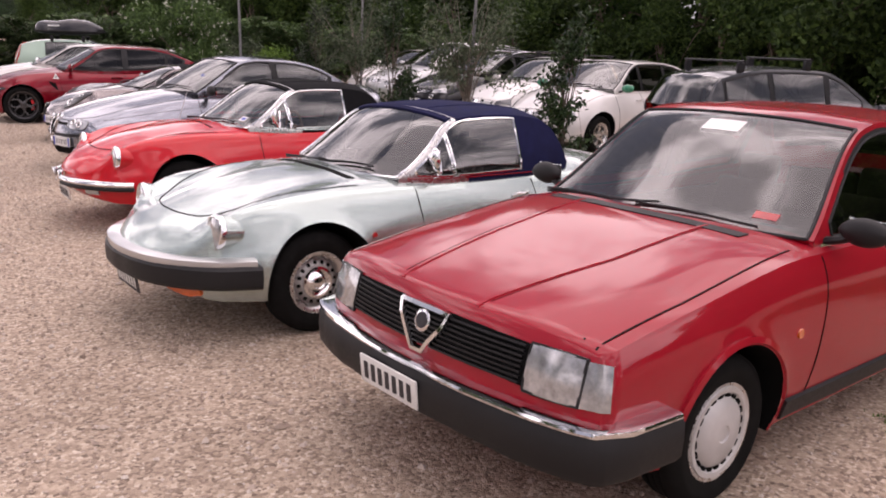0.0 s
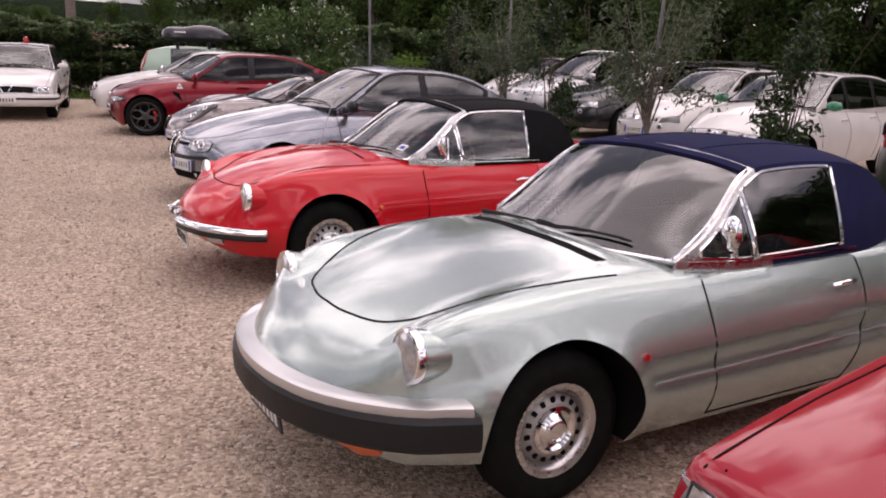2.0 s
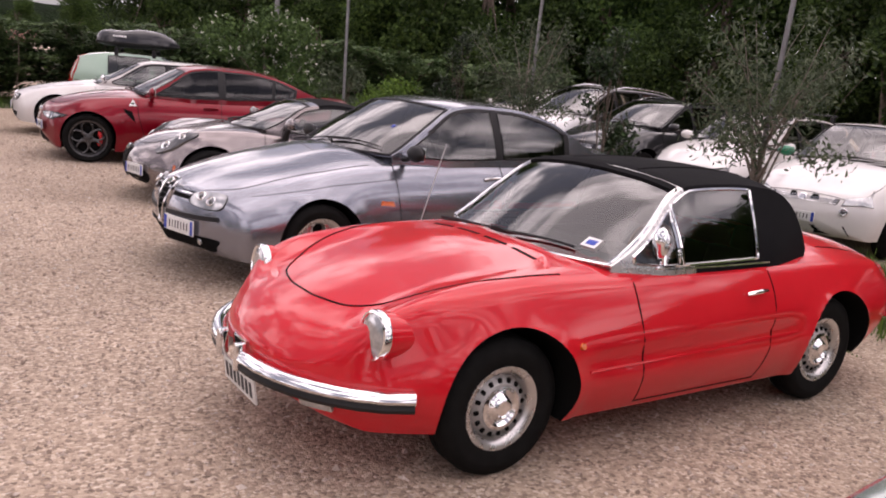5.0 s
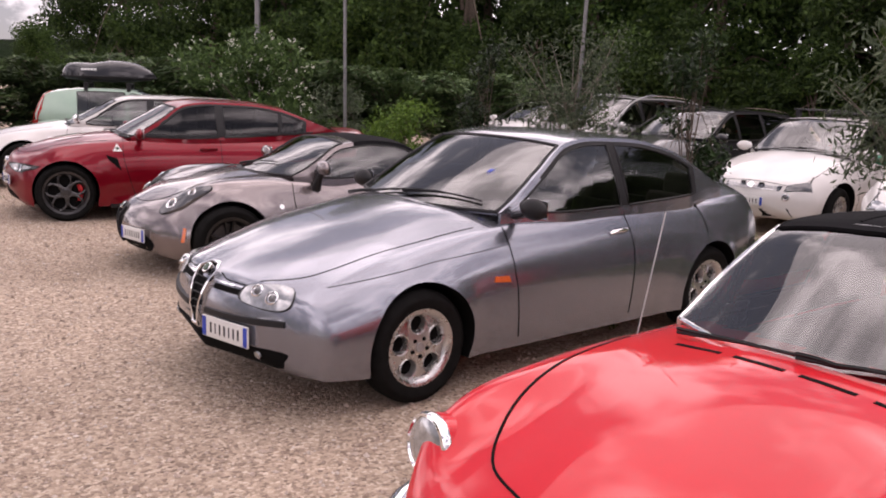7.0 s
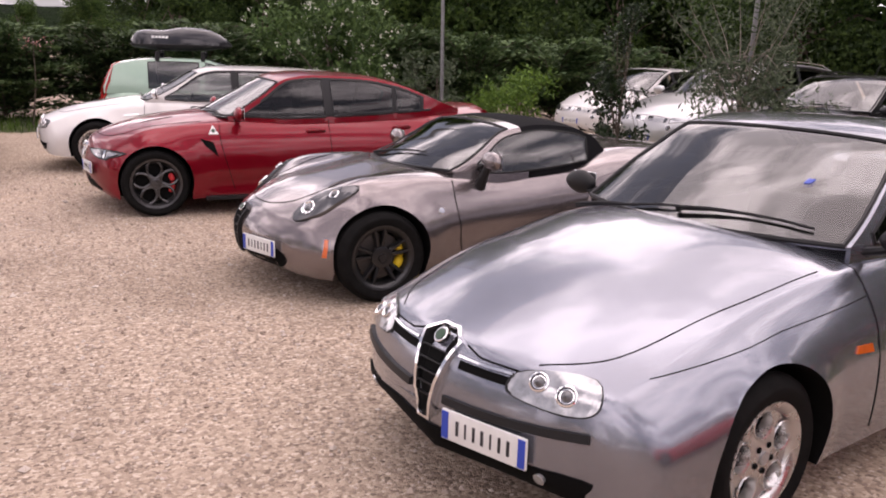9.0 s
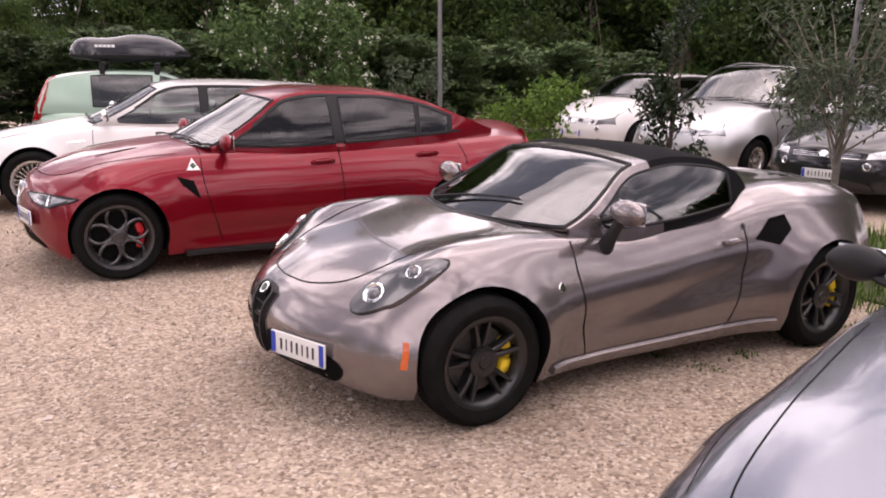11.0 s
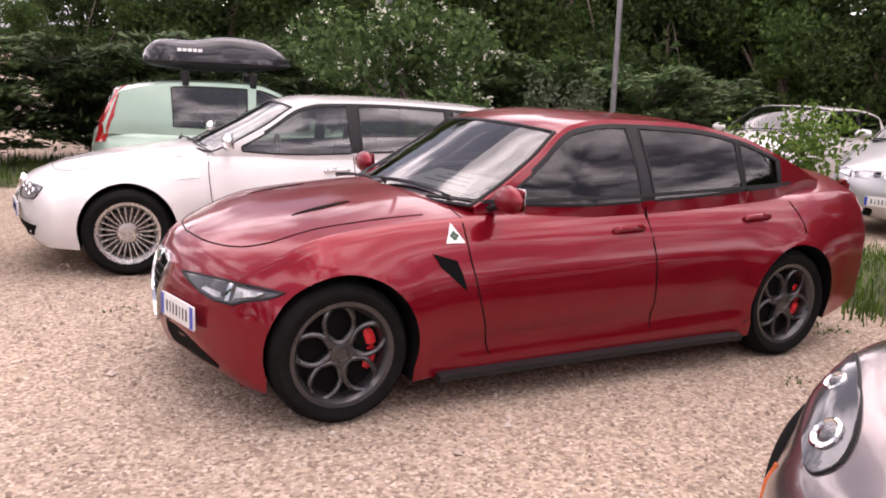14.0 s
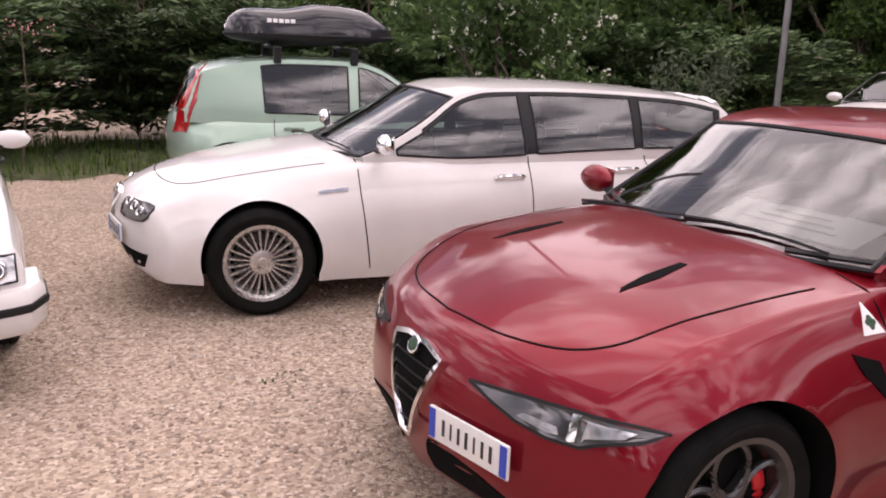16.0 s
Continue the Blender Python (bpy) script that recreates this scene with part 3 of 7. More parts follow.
        for k in range(5):
            a = math.pi / 2 + 2 * math.pi * k / 5
            add(bm, disc_ring(rim * 0.575 * math.cos(a), rim * 0.575 * math.sin(a), rim * 0.36, 0.0125, y, 36, turn=a, ell=0.8))
            add(bm, bar(a + math.pi / 5, 0.04, rim * 0.52, 0.062, 0.03, y + 0.004, y + 0.006, 0.03))
        keep("spoke", bm, metal, "dark grey looped alloy spokes")
        keep("centre_cap", lathe([(0.06, y - 0.01), (0.055, y + 0.01), (0.034, y + 0.014), (0.03, y + 0.008), (0.0, y + 0.01)], 30), metal)
    if "caliper" in mats:
        rr = rim * 0.66
        bm = tube([(-rr * math.cos(a), h * 0.18, rr * math.sin(a)) for a in np.linspace(-0.62, 0.62, 9)], [0.022] + [0.032] * 7 + [0.022], n=8)
        keep("caliper", bm, mats["caliper"], mats["caliper_label"])
    return out


def put_wheels(sp, car, mats):
    hw = sp["track"] / 2
    meshes = wheel_meshes(sp["wheel"], sp["r"], sp["rim"], sp.get("tyre_w", 0.2), mats)
    for k, (wx, s) in enumerate(((1, 1), (1, -1), (-1, 1), (-1, -1))):
        w = new("wheel")
        w.parent = car
        steer = sp.get("steer", 0) if wx > 0 else 0
        w.matrix_basis = Matrix.Translation((wx * sp["wb"] / 2, s * hw, sp["r"])) @ pose(0, 0, 0, 0, 0, steer + (180 if s < 0 else 0)) @ pose(0, 0, 0, 0, 17 * k + 5, 0)
        for name, me, label in meshes:
            if name == "caliper":
                share(name, me, w, pose(0, 0, 0, 0, -17 * k - 5 + (180 if s < 0 else 0), 0), label)
            else:
                share(name, me, w, Matrix(), label)


# ---- the inside ----
def seat_bm():
    bm = box_bm(0.5, 0.48, 0.14, 0.05, Matrix.Translation((0, 0, 0.36)), 3)
    add(bm, box_bm(0.13, 0.46, 0.56, 0.05, Matrix.Translation((-0.3, 0, 0.66)) @ pose(0, 0, 0, 0, -14, 0), 3))
    add(bm, box_bm(0.09, 0.24, 0.17, 0.04, Matrix.Translation((-0.4, 0, 1.0)) @ pose(0, 0, 0, 0, -10, 0), 3))
    return bm


def furnish(sp, car, mats, top):
    g = sp["cabin"]
    k = g.get("seat_scale", 1.0)
    floor_z, belt = 0.24, pchip(g["belt"], np.array([0.0]))[0]
    wx = g["w"][0][1] - 0.1
    long = g["front"] - g["rear"] - 0.35
    cx = (g["front"] + g["rear"]) / 2 + 0.02
    bm = bmesh.new()
    add(bm, box_bm(long, 2 * wx, 0.04, 0.01, Matrix.Translation((cx, 0, floor_z))))
    for s in (1, -1):
        add(bm, box_bm(long, 0.04, belt - floor_z - 0.02, 0.01, Matrix.Translation((cx, s * wx, (belt + floor_z) / 2 - 0.01))))
    add(bm, box_bm(0.04, 2 * wx, belt - floor_z - 0.06, 0.01, Matrix.Translation((cx - long / 2, 0, (belt + floor_z) / 2 - 0.03))))
    part("cabin_lining", bm, mats["lining"], car)
    dash_x = g["front"] - 0.52
    bm = box_bm(0.5, 2 * wx - 0.02, 0.2, 0.06, Matrix.Translation((dash_x + 0.1, 0, belt - 0.1)), 3)
    add(bm, box_bm(0.2, 0.4, 0.07, 0.03, Matrix.Translation((dash_x - 0.05, 0.36, belt - 0.005)), 3))
    part("dashboard", bm, mats["lining"], car)
    ring = disc_ring(0, 0, 0.18, 0.013, 0)
    add(ring, box_bm(0.34, 0.02, 0.03, 0.006))
    add(ring, box_bm(0.1, 0.035, 0.1, 0.015))
    bmesh.ops.transform(ring, matrix=Matrix.Translation((dash_x - 0.24, 0.36, belt - 0.03)) @ pose(0, 0, 0, 0, -22, 90), verts=ring.verts[:])
    part("steering_wheel", ring, mats.get("wheel_rim", mats["lining"]), car)
    sx = dash_x - 0.62
    scale = Matrix.Diagonal((1, 1, k, 1))
    rows = [sx] + ([sx - 0.85] if g["rear"] < sx - 1.0 and not g.get("two_seat") else [])
    for x in rows:
        for s in (0.36, -0.36):
            bm = seat_bm()
            bmesh.ops.transform(bm, matrix=Matrix.Translation((x, s, 0)) @ scale, verts=bm.verts[:])
            part("seat", bm, mats["seat"], car)


# ---- a whole car ----
def plate(skin, car, mats, x, y, z, w, front=1, blue=True, text=7):
    d = Vector((-front, 0, 0))
    c, n = skin.at((x, y, z), d)
    yaw = math.degrees(math.atan2(n.y, n.x))
    m = Matrix.Translation(c + Vector((n.x, n.y, 0)).normalized() * 0.02) @ pose(0, 0, 0, 0, 0, yaw)
    bm = box_bm(0.012, w, 0.11, 0.004, m)
    p = part("number_plate", bm, mats["plate"], car, "white number plate with dark bars")
    for k in range(text):
        yy = (k - (text - 1) / 2) * w * (0.1 if blue else 0.125)
        part("plate_bar", box_bm(0.003, w * (0.034, 0.02, 0.03)[k % 3], 0.054, 0, m @ Matrix.Translation((0.0065, yy, 0))), mats["ink"], p)
    if blue:
        for s in (1, -1):
            part("plate_strip", box_bm(0.003, w * 0.08, 0.1, 0, m @ Matrix.Translation((0.0065, s * w * 0.45, 0))), mats["blue"], p, "blue strip")


def mirror_set(skin, car, mats, x, y, z, size=(0.09, 0.2, 0.14), shape="pod", cap=None):
    for s in ((1, -1) if shape == "pod" else (1,)):
        c, n = skin.at((x, s * y, z - 0.06), (0, -s, 0))
        if shape == "pod":
            bm = bmesh.new()
            bmesh.ops.create_uvsphere(bm, u_segments=28, v_segments=18, radius=0.5)
            for v in bm.verts:
                if v.co.x < 0:
                    v.co.x *= 0.35
                v.co = Vector((v.co.x * size[0] * 1.3, v.co.y * size[1] * (1.06 - 0.25 * abs(v.co.z)), v.co.z * size[2] * 0.9))
            bmesh.ops.transform(bm, matrix=Matrix.Translation((c.x + 0.02, c.y + s * (size[1] * 0.5 + 0.05), z)), verts=bm.verts[:])
            p = finish(bm, "wing_mirror", cap or mats["paint"], car, angle=85)
            part("mirror_stalk", tube([(c.x + 0.02, c.y - s * 0.03, z - 0.07), (c.x + 0.02, c.y + s * 0.06, z - 0.045), (c.x + 0.02, c.y + s * 0.12, z - 0.02)], 0.026, n=8, flat=0.7), mats["black"], p)
            part("mirror_glass", box_bm(0.006, size[1] * 0.8, size[2] * 0.75, 0.002, Matrix.Translation((c.x + 0.02 - size[0] * 0.36, c.y + s * (size[1] * 0.5 + 0.05), z))), mats["mirror"], p)
        else:
            bm = lathe([(0.0, 0.03), (0.03, 0.028), (0.055, 0.015), (0.062, 0.0), (0.058, -0.008), (0.0, -0.008)], 28)
            bmesh.ops.transform(bm, matrix=Matrix.Translation((c.x + 0.05, c.y + s * 0.02, z + 0.03)) @ pose(0, 0, 0, 0, 0, -90) @ Matrix.Diagonal((0.8, 1, 1.15, 1)), verts=bm.verts[:])
            p = part("wing_mirror", bm, mats["chrome"], car, "chrome door mirror")
            part("mirror_stalk", tube([(c.x, c.y - s * 0.01, z - 0.09), (c.x + 0.02, c.y + s * 0.015, z - 0.05), (c.x + 0.045, c.y + s * 0.02, z + 0.0)], 0.009, n=8), mats["chrome"], p)
            part("mirror_foot", box_bm(0.09, 0.03, 0.014, 0.005, Matrix.Translation((c.x, c.y, z - 0.092))), mats["chrome"], p)


def wipers(skin, car, mats, pairs, mat):
    for a, b in pairs:
        pts = [Vector(a).lerp(Vector(b), t / 8) for t in range(9)]
        on = [skin.at(q, (0, 0, -1)) for q in pts]
        bm = tube([c + n * 0.016 for c, n in on], 0.006, n=5)
        add(bm, tube([c + n * (0.03 - 0.003 * i) for i, (c, n) in enumerate(on[:6])], 0.007, n=5))
        part("wiper", bm, mat, car)


def bumper(skin, car, name, mat, z, height, depth, back_x, front=1, label="", n=22, wmax=0.74):
    """A bar that follows the nose or tail and turns along the sides."""
    pts = []
    for i in range(-n, n + 1):
        y = wmax * math.sin(math.pi / 2 * i / n)
        c, nn = skin.at((front * 2.2, y, z), (-front, 0, 0))
        pts.append((Vector((c.x, c.y, z)), Vector((nn.x, nn.y, 0)).normalized()))
    for s in (1, -1):
        c0 = pts[-1][0] if s > 0 else pts[0][0]
        ext = []
        k = 5
        for i in range(1, k + 1):
            x = c0.x + (back_x - c0.x) * i / k
            c, nn = skin.at((x, s * 1.0, z), (0, -s, 0))
            ext.append((Vector((c.x, c.y, z)), Vector((nn.x * 0.3, nn.y, 0)).normalized()))
        pts = pts + ext if s > 0 else ext[::-1] + pts
    bm = bmesh.new()
    rings = []
    hh = height / 2
    for c, nn in pts:
        prof = [(-0.03, -hh), (depth * 0.7, -hh), (depth * 0.95, -hh * 0.7), (depth, 0), (depth * 0.95, hh * 0.7), (depth * 0.7, hh), (-0.03, hh)]
        rings.append([bm.verts.new(c + nn * a + Vector((0, 0, b))) for a, b in prof])
    for a, b in zip(rings, rings[1:]):
        for k in range(6):
            bm.faces.new((a[k], b[k], b[k + 1], a[k + 1]))
    bm.faces.new(rings[0])
    bm.faces.new(rings[-1][::-1])
    bmesh.ops.recalc_face_normals(bm, faces=bm.faces[:])
    return part(name, bm, mat, car, label)


def lamp(skin, car, mats, outline, d, name="headlight", bulge=0.01, bulbs=(), label="", lens="lens", lift=0.005, both=True):
    """A lamp on each flank: a bright housing, reflectors and a clear cover."""
    for s in ((1, -1) if both else (1,)):
        o = flip(outline, s)
        dd = Vector((d[0], d[1] * s, d[2]))
        h = part(name, skin.patch(o, dd, lift, 2, bulge), mats[lens], car, label)
        part("lamp_rim", skin.strip(o, dd, 0.012, lift + 0.003, True), mats["black"], h)
        for bx, by, bz, br in bulbs:
            c, n = skin.at((bx, by * s, bz), dd)
            m = Matrix.Translation(c + n * (lift + bulge * 0.6)) @ n.to_track_quat("Y", "Z").to_matrix().to_4x4()
            bm = lathe([(br, 0), (br, 0.008), (br * 0.85, 0.012), (br * 0.7, 0.004), (br * 0.35, 0.002), (0.0, 0.008)], 24)
            bmesh.ops.transform(bm, matrix=m, verts=bm.verts[:])
            rf = part("reflector", bm, mats["chrome"], h)
            bm = lathe([(br * 0.62, 0.0), (br * 0.55, 0.008), (br * 0.35, 0.015), (0.0, 0.018)], 20)
            bmesh.ops.transform(bm, matrix=m, verts=bm.verts[:])
            part("bulb_lens", bm, mats["lens_dark"], rf, "dark round lens")


def seam(skin, car, mats, points, d, width=0.008, both=True, name="panel_gap"):
    for s in ((1, -1) if both else (1,)):
        part(name, skin.strip(flip(points, s), (d[0], d[1] * s, d[2]), width, 0.0024), mats["void"], car)


def handle(skin, car, x, z, mat, length=0.15, thick=0.022):
    for s in (1, -1):
        c, n = skin.at((x, s, z), (0, -s, 0))
        a = skin.at((x - length / 2, s, z), (0, -s, 0))[0] + n * 0.004
        b = skin.at((x + length / 2, s, z - 0.006), (0, -s, 0))[0] + n * 0.004
        part("door_handle", tube([a, a.lerp(b, 0.12) + n * 0.022, a.lerp(b, 0.5) + n * 0.026, b.lerp(a, 0.12) + n * 0.022, b], thick / 2, n=8), mat, car)


def build_car(sp, name, label, category, m, mats):
    """Body, glasshouse, wheels and inside; returns the thing and its skin."""
    car = thing(name, label, category, m)
    X, Y, Z = section_grid(sp)
    bm = loft(X, Y, Z)
    hw = sp["track"] / 2 + sp.get("tyre_w", 0.2) / 2
    me = cut_arches(bm, sp, hw)
    cab, loops = build_cabin(sp, car, mats)
    skin = Skin([me, cab])
    g = sp["cabin"]
    bm = bmesh.new()
    bm.from_mesh(me)
    kill = []
    for f in bm.faces:
        c = f.calc_center_median()
        lim = float(pchip(g["w"], np.array([c.x]))[0])
        v = min(1.0, (c.y / lim) ** 2)
        if g["rear"] + 0.12 + g.get("bow_r", 0.15) * v < c.x < g["front"] - 0.14 - g.get("bow_f", 0.2) * v and f.normal.z > 0.6 and abs(c.y) < lim - 0.09 and c.z > 0.6:
            kill.append(f)
    bmesh.ops.delete(bm, geom=kill, context="FACES")
    for f in bm.faces:
        if f.material_index == 0 and f.calc_center_median().z < sp.get("dark_below", 0.0):
            f.material_index = 2
    body = part("body", bm, [mats["paint"], mats["void"], mats["black"]], car)
    bpy.data.meshes.remove(me)
    for nm, loop in loops:
        if nm == "windscreen":
            part("window_trim", tube(loop, g.get("trim_r", 0.011), closed=True, n=6), mats["trim" if "side_trim" in g else "black"], car)
        else:
            part("window_seal", tube(loop, 0.0085, closed=True, n=5), mats[g.get("side_trim", "black")], car)
    put_wheels(sp, car, mats)
    furnish(sp, car, mats, None)
    return car, skin

# ---- the cars of the front row ----
def place(x, y, head):
    return pose(x, y, 0, 0, 0, head)


SPIDER = dict(
    wb=2.25, fo=0.85, ro=0.98, track=1.27, r=0.30, rim=0.178, tyre_w=0.165, arch=0.325, wheel="steel", arch_up=0.035,
    w=[(-2.105, 0.60), (-1.7, 0.74), (-1.125, 0.805), (0, 0.815), (1.125, 0.80), (1.55, 0.755), (1.8, 0.68), (1.975, 0.60)],
    ws=[(-2.1, 0.8), (-1.1, 0.84), (0, 0.86), (1.1, 0.82), (1.8, 0.86), (2.05, 0.9)],
    top=[(-2.105, 0.72), (-1.7, 0.84), (-1.1, 0.90), (0.3, 0.885), (0.8, 0.865), (1.3, 0.785), (1.65, 0.69), (1.88, 0.60), (1.975, 0.55)],
    shoulder=[(-2.105, 0.66), (-1.7, 0.76), (-1.1, 0.80), (0.3, 0.79), (0.8, 0.78), (1.3, 0.72), (1.65, 0.64), (1.88, 0.56), (1.975, 0.51)],
    bottom=[(-2.105, 0.42), (-1.6, 0.27), (-0.8, 0.21), (0.8, 0.21), (1.5, 0.23), (1.85, 0.25), (1.975, 0.28)],
    nose_z=0.44, tail_z=0.6, round_f=0.16, round_r=0.2, end_power=0.45, end_height=0.7, bow_f=0.30, bow_r=0.12, belly=0.42, tuck=0.9, side_power=2.0, top_power=2.4,
    fenders=[(0.60, 0.125, [(-0.2, 0.0), (0.7, 0.02), (1.3, 0.06), (1.66, 0.095), (1.80, 0.09), (1.88, 0.04), (1.95, 0.0)])],
    creases=[(-0.7, 0.78, 0.50, 0.47, 0.022, 0.045)], flare=0.02, flare_w=0.05,
    cabin=dict(front=0.70, rear=-1.12, header=0.09, tail_header=-0.86, w=[(-1.18, 0.60), (-0.7, 0.68), (0.3, 0.685), (0.70, 0.625)], wr=0.535,
               belt=[(-1.18, 0.86), (-0.6, 0.83), (0.3, 0.82), (0.70, 0.84)],
               roof=[(-1.12, 0.87), (-1.05, 1.02), (-0.94, 1.155), (-0.76, 1.225), (-0.3, 1.255), (0.0, 1.245), (0.11, 1.215), (0.70, 0.85)],
               side=[(-0.5, 0.20), (0.225, 0.62)], rail=0.022, bow_f=0.22, bow_r=0.2, fabric=0.07, rear_glass=False, black_pillars=False, two_seat=True,
               seat_scale=0.86, roof_label="folded-up cloth soft top", crown=0.05, trim_r=0.009, side_trim="chrome"))

SALOON_156 = dict(
    wb=2.595, fo=0.87, ro=0.96, track=1.50, r=0.308, rim=0.207, tyre_w=0.195, arch=0.335, wheel="dial",
    w=[(-2.26, 0.72), (-1.9, 0.82), (-1.2, 0.87), (0, 0.872), (1.3, 0.87), (1.75, 0.865), (2.17, 0.82)],
    ws=[(-2.26, 0.80), (-1.2, 0.80), (0, 0.84), (0.7, 0.84), (1.3, 0.80), (2.17, 0.80)],
    top=[(-2.26, 1.0), (-1.9, 1.03), (-1.4, 1.0), (0.3, 0.99), (0.75, 0.985), (1.3, 0.90), (1.75, 0.79), (2.05, 0.68), (2.17, 0.62)],
    shoulder=[(-2.26, 0.90), (-1.9, 0.93), (-1.2, 0.93), (0.3, 0.90), (0.75, 0.88), (1.3, 0.80), (1.75, 0.70), (2.05, 0.62), (2.17, 0.57)],
    bottom=[(-2.26, 0.34), (-1.8, 0.24), (-0.9, 0.2), (0.9, 0.2), (1.7, 0.2), (2.17, 0.22)],
    nose_z=0.42, tail_z=0.65, round_f=0.10, round_r=0.14, end_power=0.35, bow_f=0.28, bow_r=0.16, belly=0.5, tuck=0.96, flare=0.018, flare_w=0.06,
    creases=[(-1.9, 1.75, 0.66, 0.60, 0.006, 0.02)],
    cabin=dict(front=0.86, rear=-1.78, header=0.12, tail_header=-1.08, w=[(-1.78, 0.66), (-1.2, 0.74), (0.2, 0.755), (0.86, 0.70)], wr=0.56,
               belt=[(-1.78, 1.0), (-1.2, 0.955), (0.3, 0.92), (0.86, 0.95)],
               roof=[(-1.78, 1.01), (-1.45, 1.17), (-1.1, 1.315), (-0.6, 1.395), (-0.2, 1.405), (0.0, 1.385), (0.45, 1.20), (0.86, 0.965)],
               side=[(-1.3, -0.44), (-0.36, 0.7)], bow_f=0.25, bow_r=0.2))

SPIDER_4C = dict(
    wb=2.38, fo=0.77, ro=0.75, track=1.575, r=0.31, rim=0.218, tyre_w=0.205, arch=0.335, wheel="pairs",
    w=[(-1.94, 0.80), (-1.6, 0.88), (-1.19, 0.92), (-0.4, 0.84), (0.3, 0.83), (1.19, 0.91), (1.55, 0.895), (1.95, 0.79)],
    ws=[(-1.94, 0.80), (-1.19, 0.82), (-0.3, 0.86), (0.5, 0.84), (1.2, 0.82), (2.06, 0.80)],
    top=[(-1.94, 0.90), (-1.5, 0.95), (-1.0, 0.98), (-0.6, 0.93), (0.2, 0.87), (0.75, 0.86), (1.2, 0.79), (1.6, 0.70), (1.82, 0.60), (1.95, 0.53)],
    shoulder=[(-1.94, 0.80), (-1.5, 0.86), (-1.1, 0.87), (-0.6, 0.83), (0.2, 0.77), (0.75, 0.77), (1.2, 0.74), (1.6, 0.64), (1.82, 0.53), (1.95, 0.47)],
    bottom=[(-1.94, 0.32), (-1.5, 0.2), (-0.8, 0.14), (0.9, 0.14), (1.6, 0.15), (2.06, 0.2)],
    nose_z=0.38, tail_z=0.6, round_f=0.12, round_r=0.16, bow_f=0.38, bow_r=0.25, end_power=0.4, belly=0.5, tuck=0.9, side_power=1.9, top_power=2.2, flare=0.03, flare_w=0.11,
    fenders=[(0.66, 0.16, [(0.3, 0.0), (0.9, 0.05), (1.3, 0.075), (1.6, 0.05), (1.9, 0.0)]), (0.60, 0.16, [(-1.9, 0.02), (-1.3, 0.06), (-0.75, 0.06), (-0.4, 0.0)])],
    creases=[(-0.75, 0.7, 0.56, 0.34, 0.035, 0.10)],
    cabin=dict(front=0.86, rear=-0.84, header=0.10, tail_header=-0.8, w=[(-0.84, 0.58), (-0.6, 0.68), (0.3, 0.72), (0.86, 0.68)], wr=0.55,
               belt=[(-0.84, 0.9), (-0.6, 0.86), (0.3, 0.80), (0.86, 0.83)],
               roof=[(-0.84, 0.95), (-0.72, 1.07), (-0.5, 1.155), (-0.2, 1.18), (0.08, 1.15), (0.45, 1.01), (0.86, 0.845)],
               side=[(-0.62, 0.6)], rail=0.04, bow_f=0.3, bow_r=0.1, fabric=0.0, rear_glass=False, two_seat=True, seat_scale=0.75, roof_label="black cloth roof panel", black_pillars=False))

GIULIA = dict(
    wb=2.82, fo=0.64, ro=1.02, track=1.555, r=0.325, rim=0.24, tyre_w=0.225, arch=0.35, wheel="loops",
    w=[(-2.43, 0.78), (-2.0, 0.88), (-1.41, 0.93), (-0.3, 0.915), (0.8, 0.915), (1.41, 0.93), (1.72, 0.925), (2.05, 0.86)],
    ws=[(-2.43, 0.80), (-1.41, 0.80), (0, 0.82), (0.8, 0.83), (1.4, 0.82), (2.21, 0.80)],
    top=[(-2.43, 1.035), (-2.2, 1.065), (-1.6, 1.035), (0.3, 0.995), (0.85, 0.975), (1.4, 0.905), (1.72, 0.825), (1.94, 0.735), (2.05, 0.655)],
    shoulder=[(-2.43, 0.935), (-2, 0.965), (-1.41, 0.955), (0.3, 0.915), (0.85, 0.895), (1.4, 0.845), (1.72, 0.765), (1.94, 0.675), (2.05, 0.595)],
    bottom=[(-2.43, 0.32), (-1.9, 0.22), (-0.9, 0.17), (0.9, 0.17), (1.7, 0.16), (2.21, 0.18)],
    nose_z=0.42, tail_z=0.7, end_power=0.32, round_f=0.10, round_r=0.14, bow_f=0.30, bow_r=0.22, belly=0.52, tuck=0.96, flare=0.018, flare_w=0.1,
    creases=[(-1.0, 0.9, 0.36, 0.30, 0.03, 0.06), (-1.6, 1.3, 0.76, 0.70, 0.006, 0.03)],
        cabin=dict(front=0.92, rear=-2.0, header=0.24, tail_header=-1.2, w=[(-2.0, 0.62), (-1.4, 0.76), (0.1, 0.79), (0.92, 0.72)], wr=0.57,
               belt=[(-2, 1.03), (-1.3, 0.98), (0.3, 0.92), (0.92, 0.935)],
               roof=[(-2, 1.03), (-1.6, 1.19), (-1.2, 1.325), (-0.7, 1.395), (-0.2, 1.405), (0.1, 1.375), (0.5, 1.18), (0.92, 0.945)],
               side=[(-1.5, -1.16), (-1.12, -0.38), (-0.28, 0.76)], bow_f=0.28, bow_r=0.2, privacy=True))

